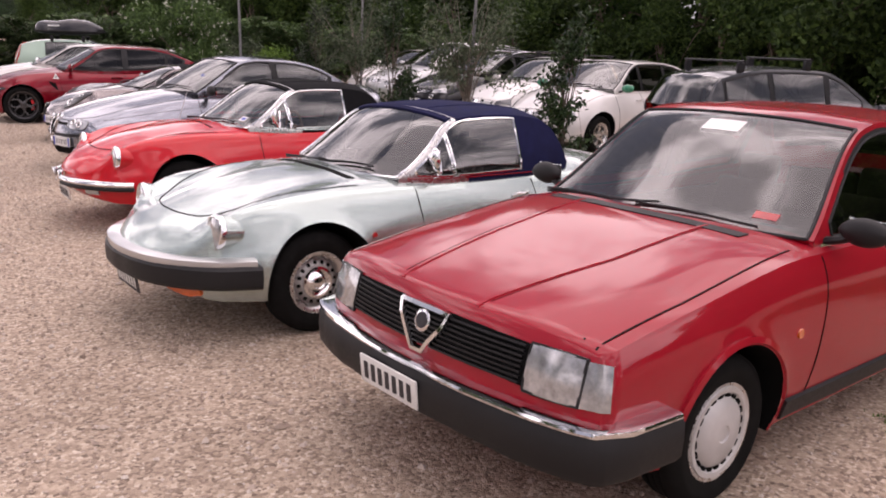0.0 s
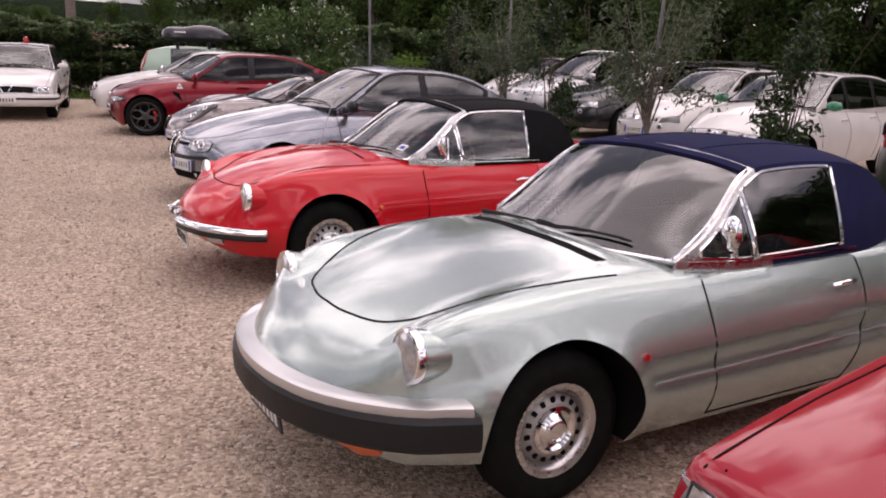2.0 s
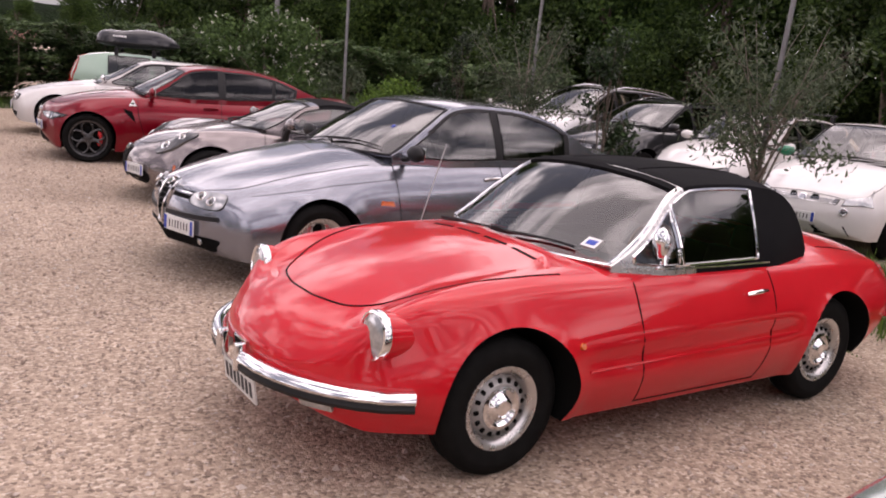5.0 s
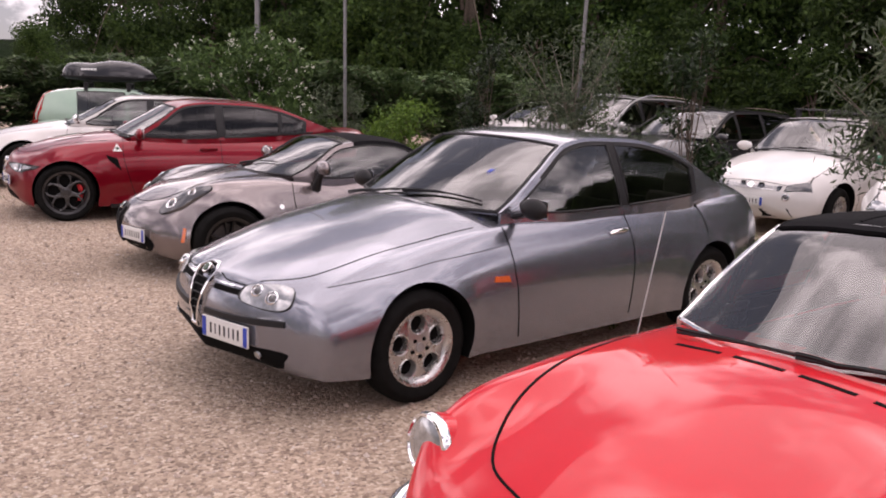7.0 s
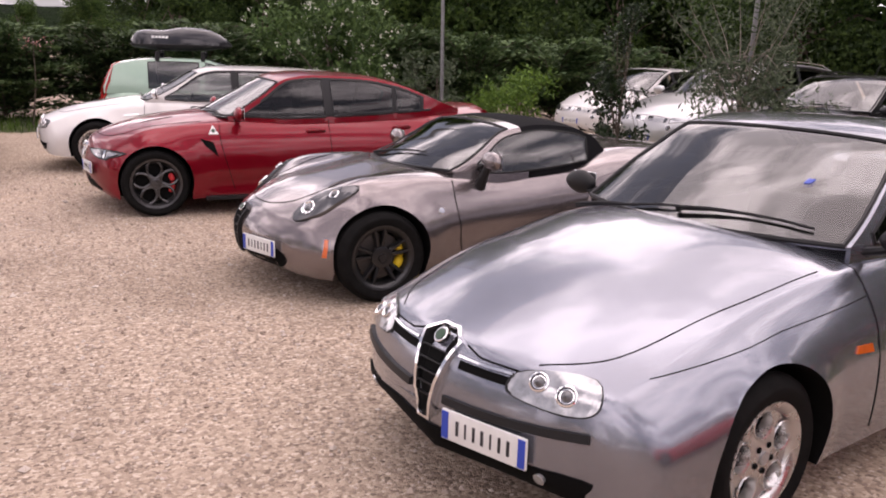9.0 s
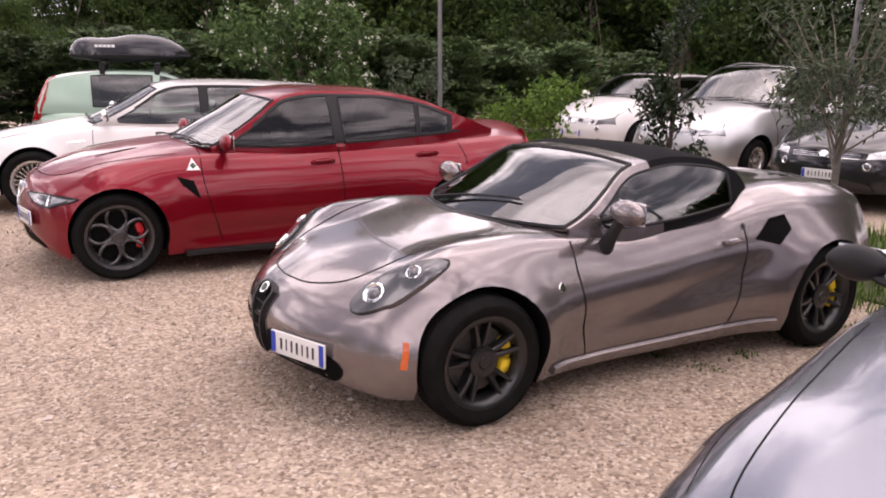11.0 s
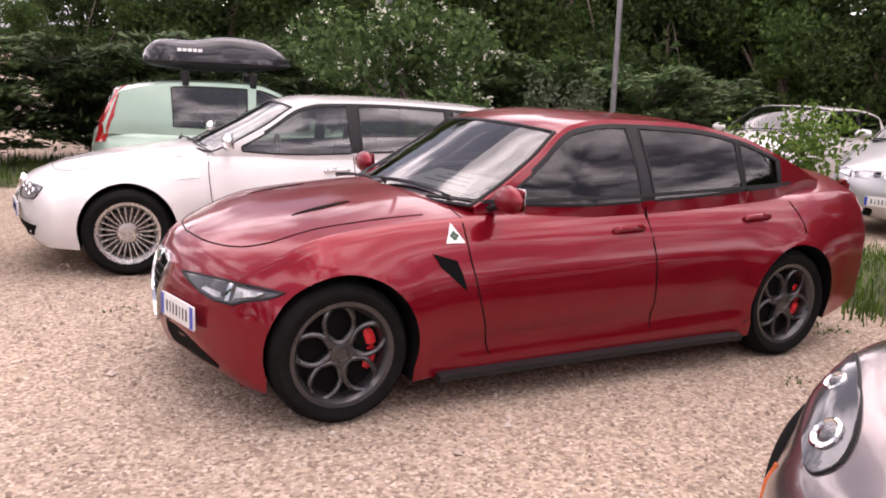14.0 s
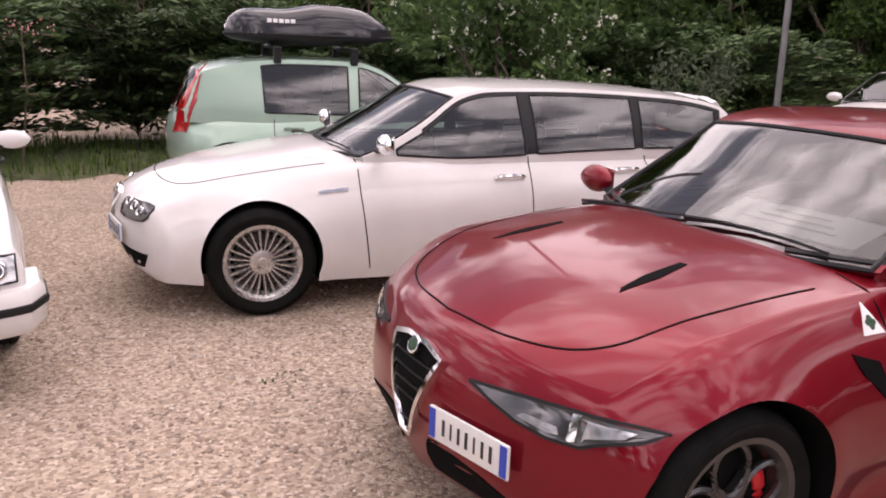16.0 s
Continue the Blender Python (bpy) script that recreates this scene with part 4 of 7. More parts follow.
WAGON_159 = dict(
    wb=2.70, fo=0.83, ro=1.04, track=1.58, r=0.325, rim=0.228, tyre_w=0.225, arch=0.352, wheel="multi",
    w=[(-2.39, 0.76), (-2.0, 0.87), (-1.35, 0.91), (0, 0.912), (1.35, 0.905), (1.80, 0.89), (2.18, 0.82)],
    ws=[(-2.39, 0.82), (-1.35, 0.82), (0, 0.84), (0.8, 0.84), (1.35, 0.82), (2.35, 0.82)],
    top=[(-2.39, 0.965), (-2.1, 0.985), (-1.5, 0.985), (0.3, 0.965), (0.85, 0.955), (1.4, 0.875), (1.86, 0.775), (2.08, 0.685), (2.18, 0.625)],
    shoulder=[(-2.39, 0.895), (-2, 0.925), (-1.35, 0.925), (0.3, 0.895), (0.85, 0.875), (1.4, 0.805), (1.86, 0.705), (2.08, 0.625), (2.18, 0.565)],
    bottom=[(-2.39, 0.32), (-1.9, 0.22), (-0.9, 0.19), (0.9, 0.19), (1.7, 0.19), (2.18, 0.21)],
    nose_z=0.42, tail_z=0.65, end_power=0.35, round_f=0.08, round_r=0.14, bow_f=0.30, bow_r=0.14, belly=0.5, tuck=0.93, flare=0.018, flare_w=0.06,
    cabin=dict(front=0.94, rear=-2.34, header=0.18, tail_header=-2.0, w=[(-2.34, 0.70), (-1.6, 0.77), (0.1, 0.79), (0.94, 0.73)], wr=0.58,
               belt=[(-2.34, 0.945), (-1.4, 0.945), (0.3, 0.895), (0.94, 0.92)],
               roof=[(-2.34, 0.945), (-2.15, 1.145), (-2, 1.275), (-1.4, 1.355), (-0.6, 1.38), (-0.1, 1.37), (0.08, 1.34), (0.5, 1.135), (0.94, 0.915)],
               side=[(-1.95, -1.27), (-1.2, -0.42), (-0.32, 0.78)], bow_f=0.26, bow_r=0.12, privacy=False))

SALOON_90 = dict(
    wb=2.51, fo=0.80, ro=1.05, track=1.37, r=0.30, rim=0.188, tyre_w=0.185, arch=0.335, wheel="cover", arch_up=0.02,
    w=[(-2.3, 0.76), (-1.9, 0.80), (0, 0.818), (1.4, 0.812), (2.055, 0.79)],
    ws=[(-2.3, 0.93), (0, 0.93), (0.8, 0.93), (2.05, 0.95)],
    top=[(-2.3, 0.98), (-1.6, 1.0), (-1.3, 0.96), (0.3, 0.94), (0.75, 0.955), (1.4, 0.88), (2.0, 0.785), (2.055, 0.77)],
    shoulder=[(-2.3, 0.92), (-1.6, 0.93), (0.3, 0.90), (0.75, 0.90), (1.4, 0.83), (2.0, 0.745), (2.055, 0.73)],
    bottom=[(-2.3, 0.32), (-1.6, 0.25), (0.9, 0.22), (1.6, 0.24), (2.055, 0.27)],
    nose_z=0.52, tail_z=0.65, round_f=0.045, round_r=0.06, end_power=0.25, end_height=0.4, bow_f=0.10, bow_r=0.06, belly=0.55, tuck=0.93, side_power=3.2, top_power=5.0,
    flare=0.02, flare_w=0.045, lean_f=[(0.25, -0.12), (0.45, 0.02), (0.78, -0.03)],
    cabin=dict(front=0.78, rear=-1.5, header=0.12, tail_header=-1.05, w=[(-1.5, 0.68), (-1.0, 0.73), (0.78, 0.72)], wr=0.575,
               belt=[(-1.5, 0.95), (0.3, 0.90), (0.78, 0.925)],
               roof=[(-1.5, 0.97), (-1.02, 1.37), (-0.6, 1.405), (-0.1, 1.405), (0.07, 1.385), (0.78, 0.94)],
               side=[(-1.08, -0.36), (-0.28, 0.62)], bow_f=0.14, bow_r=0.08, tumble=1.0, curve=1.1, trim_r=0.009, side_trim="trim"))

SALOON_75 = dict(SALOON_90, fo=0.83, ro=1.0, wheel="five",
    w=[(-2.255, 0.76), (-1.9, 0.80), (0, 0.815), (1.4, 0.81), (2.085, 0.79)],
    top=[(-2.255, 1.06), (-1.6, 1.05), (-1.3, 0.98), (0.3, 0.92), (0.75, 0.93), (1.4, 0.84), (2.03, 0.70), (2.085, 0.68)],
    shoulder=[(-2.255, 1.0), (-1.6, 0.98), (0.3, 0.87), (0.75, 0.86), (1.4, 0.78), (2.03, 0.66), (2.085, 0.64)],
    lean_f=[(0.25, 0.0), (0.45, 0.02), (0.7, -0.06)])


def hatch(L, W, H, wb, **over):
    """A modern family car from its main sizes."""
    fo = over.pop("fo", 0.82)
    ro = L - wb - fo
    h, hw = wb / 2, W / 2
    xf, xr = h + fo, -h - ro
    belt = over.pop("belt", H * 0.655)
    tail = over.pop("tail", 0.25)
    d = dict(wb=wb, fo=fo, ro=ro, track=W - 0.25, r=0.31, rim=0.2, tyre_w=0.2, arch=0.36, wheel="five", stations=70,
             w=[(xr, hw * 0.86), (-h, hw * 0.99), (0, hw), (h, hw * 0.99), (xf, hw * 0.82)],
             ws=[(xr, 0.84), (0, 0.86), (xf, 0.82)],
             top=[(xr, belt + 0.02), (0, belt + 0.04), (h - 0.35, belt + 0.06), (h + 0.2, belt - 0.06), (xf - 0.2, belt - 0.22), (xf, belt - 0.32)],
             shoulder=[(xr, belt - 0.06), (0, belt - 0.03), (h - 0.3, belt - 0.04), (h + 0.2, belt - 0.14), (xf - 0.2, belt - 0.28), (xf, belt - 0.38)],
             bottom=[(xr, 0.32), (-h, 0.24), (h, 0.22), (xf, 0.22)],
             nose_z=0.45, tail_z=0.62, bow_f=0.3, bow_r=0.15, belly=0.5,
             cabin=dict(front=h - 0.25, rear=xr + 0.06, header=0.1, tail_header=xr + 0.06 + tail, w=[(xr, hw * 0.8), (-0.8, hw * 0.87), (h - 0.25, hw * 0.83)], wr=hw * 0.66,
                        belt=[(xr, belt + 0.03), (0, belt - 0.01), (h - 0.25, belt + 0.01)],
                        roof=[(xr + 0.06, belt + 0.04), (xr + 0.06 + tail, H - 0.12), (-0.6, H), (-0.05, H - 0.01), (0.12, H - 0.04), (h - 0.25, belt + 0.04)],
                        side=[(xr + 0.1 + tail, -0.85), (-0.78, 0.0), (0.08, h - 0.55)], bow_f=0.25, bow_r=0.12))
    d.update(over)
    return d


RED_90 = paint("dark_red_paint", (0.31, 0.004, 0.014), 0.0, 0.45, coat=0.8)
SILVER_GREEN = paint("silver_green_paint", (0.43, 0.505, 0.48), 0.75, 0.27)
RED_SP = paint("bright_red_paint", (0.56, 0.009, 0.016), 0.0, 0.45, coat=0.85)
GREY_156 = paint("blue_grey_paint", (0.235, 0.245, 0.285), 0.8, 0.25)
BRONZE_4C = paint("warm_grey_paint", (0.215, 0.186, 0.186), 0.8, 0.25)
DEEP_RED = paint("deep_red_paint", (0.19, 0.0022, 0.010), 0.45, 0.34, coat=0.7)
WHITE = paint("white_paint", (0.70, 0.68, 0.66), 0.0, 0.4)
SILVER = paint("silver_paint", (0.52, 0.52, 0.52), 0.7, 0.36)
BLACK = paint("black_paint", (0.012, 0.012, 0.014), 0.0, 0.4)
DARK_GREY = paint("dark_grey_paint", (0.035, 0.037, 0.042), 0.5, 0.4)
MINT = paint("mint_green_paint", (0.33, 0.46, 0.37), 0.4, 0.4)
NAVY_CLOTH = plain("navy_cloth", (0.012, 0.014, 0.05), 0.9, spec=0.12, var=0.25, scale=8, bump=0.4, bscale=300, bdist=0.001)
BLACK_CLOTH = plain("black_cloth", (0.008, 0.008, 0.009), 0.9, spec=0.1, var=0.3, scale=8, bump=0.4, bscale=300, bdist=0.001)
BLACK_RIM = plain("black_alloy", (0.008, 0.008, 0.009), 0.4, 0.2, var=0.15, coat=0.5)
DARK_RIM = plain("dark_alloy", (0.06, 0.058, 0.06), 0.32, 0.7, var=0.12, coat=0.5)
YELLOW = plain("yellow_caliper", (0.75, 0.52, 0.02), 0.4)
RED_CAL = plain("red_caliper", (0.55, 0.015, 0.02), 0.4)
TAN = plain("tan_leather", (0.30, 0.16, 0.08), 0.6, var=0.15, bump=0.2)

FRONT = (-1, 0, 0)
SIDE = (0, -1, 0)
DOWN = (0, 0, -1)

# ---- front row, one by one ----
car_90, skin_90 = build_car(SALOON_90, "saloon_car", "dark red boxy eighties saloon with black bumpers", "car", place(1.868, 6.521, -124.3), kit(paint=RED_90, trim=COMMON["black"]))
car_sp, skin_sp = build_car(SPIDER, "convertible_car", "silver-green classic two-seat convertible with navy cloth top", "car", place(-0.304, 7.586, -125.4), kit(paint=SILVER_GREEN, fabric=NAVY_CLOTH))
car_rs, skin_rs = build_car(SPIDER, "convertible_car", "bright red classic two-seat convertible with black cloth top", "car", place(-2.421, 9.594, -128.1), kit(paint=RED_SP, fabric=BLACK_CLOTH, wheel_rim=TAN))
car_156, skin_156 = build_car(SALOON_156, "saloon_car", "blue-grey metallic saloon with five-hole alloy wheels", "car", place(-4.419, 12.017, -125.2), kit(paint=GREY_156, trim=COMMON["black"]))
car_4c, skin_4c = build_car(SPIDER_4C, "sports_car", "warm grey mid-engined sports car with black cloth roof", "car", place(-6.535, 14.036, -136.1), kit(paint=BRONZE_4C, fabric=BLACK_CLOTH, rim=BLACK_RIM, caliper=YELLOW, caliper_label="yellow brake caliper", trim=COMMON["black"]))
car_gi, skin_gi = build_car(GIULIA, "saloon_car", "deep red sports saloon with dark looped alloy wheels", "car", place(-9.384, 15.930, -139.2), kit(paint=DEEP_RED, rim=DARK_RIM, caliper=RED_CAL, caliper_label="red brake caliper", trim=COMMON["black"]))
car_159, skin_159 = build_car(WAGON_159, "estate_car", "white estate car with many-spoked silver wheels", "car", place(-11.645, 17.885, -147.5), kit(paint=WHITE, trim=COMMON["black"]))
car_75, skin_75 = build_car(SALOON_75, "saloon_car", "white wedge-shaped eighties saloon parked across the row", "car", place(-14.78, 16.03, -47.0), kit(paint=WHITE, trim=COMMON["black"]))


# ---- lamps, grilles, trim: car by car ----
def rays(skin):
    F = lambda y, z: skin.at((2.2, y, z), (-1, 0, 0))[0]
    S = lambda x, z: skin.at((x, 0.9, z), (0, -1, 0))[0]
    T = lambda x, y: skin.at((x, y, 1.2), (0, 0, -1))[0]
    B = lambda y, z: skin.at((-2.4, y, z), (1, 0, 0))[0]
    return F, S, T, B


def facing(skin, pts):
    """The mean direction into the skin over an outline."""
    n = Vector()
    for p in pts:
        n += skin.tree.find_nearest(p)[1]
    n.normalize()
    c = sum(pts, Vector()) / len(pts)
    if n.dot(c - Vector((0, 0, 0.5))) < 0:
        n = -n
    return -n


def panel(skin, car, name, pts, mat, lift=0.004, bulge=0.0, label="", both=False, cuts=2, rim=None, rim_w=0.012, smooth_n=0):
    """A shaped piece on the skin, on one flank or both; with a rim bar if asked."""
    o = rounded(pts, smooth_n) if smooth_n else [Vector(p) for p in pts]
    d = facing(skin, o)
    first = None
    for s in ((1, -1) if both else (1,)):
        q = flip(o, s)
        dd = Vector((d.x, d.y * s, d.z))
        p = part(name, skin.patch(q, dd, lift, cuts, bulge), mat, car, label)
        if rim is not None:
            part("bezel", skin.strip(q, dd, rim_w, lift + 0.006, True), rim, p)
        first = first or p
    return first


def disc_on(skin, parent, name, p, n, r, mat, h=0.01, label="", dome=0.0):
    m = Matrix.Translation(Vector(p)) @ Vector(n).to_track_quat("Y", "Z").to_matrix().to_4x4()
    bm = lathe([(r, -0.01), (r, h * 0.7), (r * 0.92, h), (r * 0.6, h + dome * 0.6), (r * 0.3, h + dome * 0.9), (0.0, h + dome)], 28)
    bmesh.ops.transform(bm, matrix=m, verts=bm.verts[:])
    return part(name, bm, mat, parent, label)


def shield(skin, car, mats, y0, ztop, zlow, half_w, bars=6, edge="chrome", edge_w=0.022, badge=True, fill="void"):
    """The three-cornered grille in the middle of the nose."""
    F, S, T, B = rays(skin)
    pts = [F(y0 - half_w, ztop), F(y0 - half_w * 0.4, ztop + 0.025), F(y0 + half_w * 0.4, ztop + 0.025), F(y0 + half_w, ztop), F(y0 + half_w * 0.58, (ztop + zlow) / 2), F(y0 + 0.03, zlow), F(y0 - 0.03, zlow), F(y0 - half_w * 0.58, (ztop + zlow) / 2)]
    g = panel(skin, car, "grille", pts, mats[fill], 0.006)
    d = facing(skin, pts)
    part("bezel", skin.strip(pts, d, edge_w, 0.022, True), mats[edge], g, "bright edge")
    for k in range(bars):
        t = (k + 1) / (bars + 1)
        z = ztop - (ztop - zlow) * t
        w = half_w * (1 - t * 0.92)
        if w > 0.02:
            part("grille_bar", skin.strip([F(y0 - w, z), F(y0 + w, z)], d, 0.007, 0.012), mats["black"], g)
    if badge:
        c, n = skin.at((2.2, y0, ztop - 0.0), (-1, 0, 0))
        disc_on(skin, g, "badge", c + n * 0.02, n, 0.032, mats["chrome"], 0.008, "round enamel badge")
        disc_on(skin, g, "badge_centre", c + n * 0.029, n, 0.023, mats["badge_green"], 0.002)
    return g


def door_lines(skin, car, mats, cuts, zl, top):
    """Gaps round the doors: cuts are x at the belt and at the sill."""
    for xa, xb in cuts:
        seam(skin, car, mats, curve_line([(xa, 0.95, top), (xa, 0.95, (top + zl) / 2 + 0.1), (xb, 0.95, zl)], 5), SIDE)


def bars_text(skin, parent, c, n, w, h, mat, k=4):
    m = Matrix.Translation(c + n * 0.004) @ n.to_track_quat("X", "Z").to_matrix().to_4x4()
    for i in range(k):
        part("mark", box_bm(0.003, w / k * 0.7, h, 0, m @ Matrix.Translation((0, (i - (k - 1) / 2) * w / k, 0))), mat, parent)


K = COMMON

# boxy red saloon
def dress_90():
    car, sk = car_90, skin_90
    F, S, T, B = rays(sk)
    g = panel(sk, car, "grille", [F(-0.49, 0.575), F(0.49, 0.575), F(0.49, 0.715), F(-0.49, 0.715)], K["void"], 0.004, cuts=3)
    for i in range(8):
        z = 0.585 + i * 0.0172
        part("grille_bar", sk.strip([F(-0.48, z), F(0, z), F(0.48, z)], FRONT, 0.009, 0.014), K["black"], g)
    sh = [F(-0.135, 0.715), F(0.135, 0.715), F(0.12, 0.67), F(0.03, 0.565), F(-0.03, 0.565), F(-0.12, 0.67)]
    part("bezel", sk.strip(sh, FRONT, 0.02, 0.03, True), K["chrome"], g, "chrome shield outline")
    c, n = sk.at((2.2, 0, 0.665), FRONT)
    disc_on(sk, g, "badge", c + n * 0.012, n, 0.042, K["chrome"], 0.008, "round badge")
    disc_on(sk, g, "badge_centre", c + n * 0.022, n, 0.03, K["ink"], 0.002)
    lamp(sk, car, K, [F(0.50, 0.565), F(0.70, 0.565), F(0.70, 0.715), F(0.50, 0.72)], (-1, -0.1, 0), bulbs=[], lift=0.008, label="rectangular glass headlight")
    panel(sk, car, "indicator_lamp", [F(0.705, 0.565), F(0.765, 0.565), S(1.93, 0.565), S(1.95, 0.70), F(0.765, 0.705), F(0.705, 0.712)], K["lens"], 0.008, both=True)
    b = bumper(sk, car, "bumper", K["black"], 0.425, 0.17, 0.075, 1.64, 1, "black plastic front bumper", wmax=0.77)
    bumper(sk, car, "bumper_strip", K["chrome"], 0.515, 0.026, 0.07, 1.66, 1, "bright strip along the bumper", wmax=0.77)
    bumper(sk, car, "rear_bumper", K["black"], 0.44, 0.2, 0.08, -1.7, -1, wmax=0.76)
    c, n = sk.at((2.2, -0.1, 0.41), FRONT)
    m = Matrix.Translation((c.x + 0.085, -0.1, 0.415)) @ pose(0, 0, 0, 0, 6, 0)
    p = part("number_plate", box_bm(0.01, 0.36, 0.115, 0.004, m), K["plate"], car, "white number plate with dark bars")
    for k in range(7):
        part("plate_bar", box_bm(0.003, 0.024, 0.07, 0, m @ Matrix.Translation((0.006, (k - 3) * 0.046, 0))), K["ink"], p)
    for s in (1, -1):
        part("bonnet_ridge", sk.strip([(0.82, s * 0.34, 1), (1.4, s * 0.31, 1), (1.99, s * 0.22, 1)], DOWN, 0.02, 0.005), RED_90, car)
        # thin black strip beside the ridge, the crease's shade put in as colour
        part("bonnet_ridge", sk.strip([(0.82, s * 0.36, 1), (1.4, s * 0.33, 1), (1.99, s * 0.24, 1)], DOWN, 0.003, 0.0012), K["void"], car)
    seam(sk, car, K, [(0.80, 0.70, 1), (1.5, 0.715, 1), (2.0, 0.70, 1)], DOWN)
    panel(sk, car, "cowl_vent", [T(0.80, -0.52), T(0.87, -0.52), T(0.87, 0.52), T(0.80, 0.52)], K["black"], 0.005, cuts=3)
    wipers(sk, car, K, [((0.76, -0.08, 1), (0.70, 0.50, 1)), ((0.80, -0.60, 1), (0.72, 0.02, 1))], K["black"])
    mirror_set(sk, car, K, 0.52, 0.8, 0.99, (0.07, 0.2, 0.13), "pod", K["black"])
    door_lines(sk, car, K, [(0.66, 0.70), (-0.32, -0.32), (-1.05, -0.85)], 0.28, 0.89)
    handle(sk, car, -0.2, 0.78, K["black"])
    handle(sk, car, -0.95, 0.78, K["black"])
    for s in (1, -1):
        part("sill_strip", sk.strip(flip([(-0.85, 0.95, 0.29), (0.85, 0.95, 0.29)], s), (0, -s, 0), 0.1, 0.012), K["black"], car, "dark sill strip")
        part("arch_lip", sk.strip(flip([(1.255 + 0.352 * math.cos(a), 0.95, 0.32 + 0.352 * math.sin(a)) for a in np.linspace(0.1, 3.0, 22)], s), (0, -s, 0), 0.03, 0.012), RED_90, car)
        part("belt_trim", sk.strip(flip([(-1.3, 0.8, 0.915), (0.6, 0.8, 0.915)], s), (0, -s, 0), 0.018, 0.01), K["trim"], car)
    d = Vector((-0.55, 0, -0.83))
    for pts, mt, lb in (([(0.27, -0.10, 1.28), (0.27, 0.10, 1.28), (0.19, 0.10, 1.33), (0.19, -0.10, 1.33)], K["white"], "white paper sticker"), ([(0.66, 0.44, 1.0), (0.64, 0.54, 1.0), (0.61, 0.54, 1.03), (0.63, 0.44, 1.03)], K["lens_red"], "small red sticker")):
        part("sticker", sk.patch([Vector(q) for q in pts], d, 0.002, 1), mt, car, lb)
    c, n = sk.at((0.85, 0.9, 0.62), SIDE)
    disc_on(sk, car, "side_lamp", c, n, 0.02, K["lens_amber"], 0.008)


# the two classic convertibles
def dress_spider(car, sk, paint_mat, rubber):
    F, S, T, B = rays(sk)
    for s in (1, -1):
        c, n = sk.at((1.60, s * 0.60, 1.0), DOWN)
        base = Vector((1.66, s * 0.575, 0.628))
        aim = Vector((1, s * 0.03, 0.10)).normalized()
        m = Matrix.Translation(base) @ aim.to_track_quat("Y", "Z").to_matrix().to_4x4()
        pod = lathe([(0.02, -0.44), (0.06, -0.28), (0.084, -0.13), (0.094, -0.03), (0.097, 0.02)], 32)
        bmesh.ops.transform(pod, matrix=m, verts=pod.verts[:])
        h = part("headlight", pod, paint_mat, car, "round headlight with chrome ring")
        ring = lathe([(0.098, 0.0), (0.101, 0.016), (0.096, 0.03), (0.087, 0.032), (0.083, 0.026)], 36)
        bmesh.ops.transform(ring, matrix=m, verts=ring.verts[:])
        part("chrome_ring", ring, K["chrome"], h)
        gl = lathe([(0.088, 0.024), (0.07, 0.032), (0.045, 0.037), (0.02, 0.039), (0.0, 0.04)], 32)
        bmesh.ops.transform(gl, matrix=m, verts=gl.verts[:])
        part("lamp_glass", gl, K["lens"], h)
    hood = curve_line([(0.80, 0.60, 1), (1.15, 0.56, 1), (1.45, 0.47, 1), (1.64, 0.33, 1), (1.71, 0.14, 1), (1.72, 0.0, 1)], 6)
    seam(sk, car, K, hood, DOWN, 0.01)
    if rubber:
        bumper(sk, car, "bumper", K["black"], 0.40, 0.13, 0.075, 1.50, 1, "black rubber front bumper", wmax=0.66)
        bumper(sk, car, "bumper_top", SILVER, 0.475, 0.05, 0.065, 1.52, 1, "grey bumper top", wmax=0.66)
        bumper(sk, car, "rear_bumper", K["black"], 0.45, 0.12, 0.07, -1.6, -1, wmax=0.64)
        panel(sk, car, "indicator_lamp", [F(0.38, 0.295), F(0.56, 0.295), F(0.56, 0.335), F(0.38, 0.335)], K["lens_amber"], 0.02, both=True)
        panel(sk, car, "cowl_vent", [T(0.73, -0.46), T(0.775, -0.45), T(0.805, 0), T(0.775, 0.45), T(0.73, 0.46), T(0.76, 0)], K["void"], 0.003, cuts=3)
    else:
        for s in (1, -1):
            pts = [sk.at((2.0, s * y, 0.42), FRONT) for y in np.linspace(0.10, 0.60, 9)]
            side = [sk.at((x, s * 0.9, 0.42), (0, -s, 0)) for x in (1.66, 1.56)]
            line = [c + n * 0.04 for c, n in pts + side]
            bp = part("bumper", tube([Vector((q.x, q.y, 0.42)) for q in line], 0.036, n=10, flat=0.8), K["chrome"], car, "slim chrome half bumper")
            part("bumper_guard", box_bm(0.05, 0.035, 0.12, 0.015, Matrix.Translation(line[0] + Vector((0.015, 0, 0.01)))), K["chrome"], bp)
            part("bumper_band", tube([Vector((q.x, q.y, 0.385)) + (q - Vector((1.2, 0, q.z))).normalized() * 0.008 for q in line], 0.022, n=8), K["black"], bp)
            panel(sk, car, "indicator_lamp", flip([F(0.40, 0.325), F(0.52, 0.325), F(0.52, 0.36), F(0.40, 0.36)], s), K["lens"], 0.015)
        for k in range(4):
            panel(sk, car, "cowl_vent", [T(0.77, -0.42 + k * 0.22), T(0.79, -0.42 + k * 0.22), T(0.79, -0.25 + k * 0.22), T(0.77, -0.25 + k * 0.22)], K["void"], 0.002, cuts=1)
        bumper(sk, car, "rear_bumper", K["chrome"], 0.47, 0.06, 0.05, -1.75, -1, "slim chrome rear bumper", wmax=0.62)
    zc = 0.30
    c, n = sk.at((2.2, -0.02, zc), FRONT)
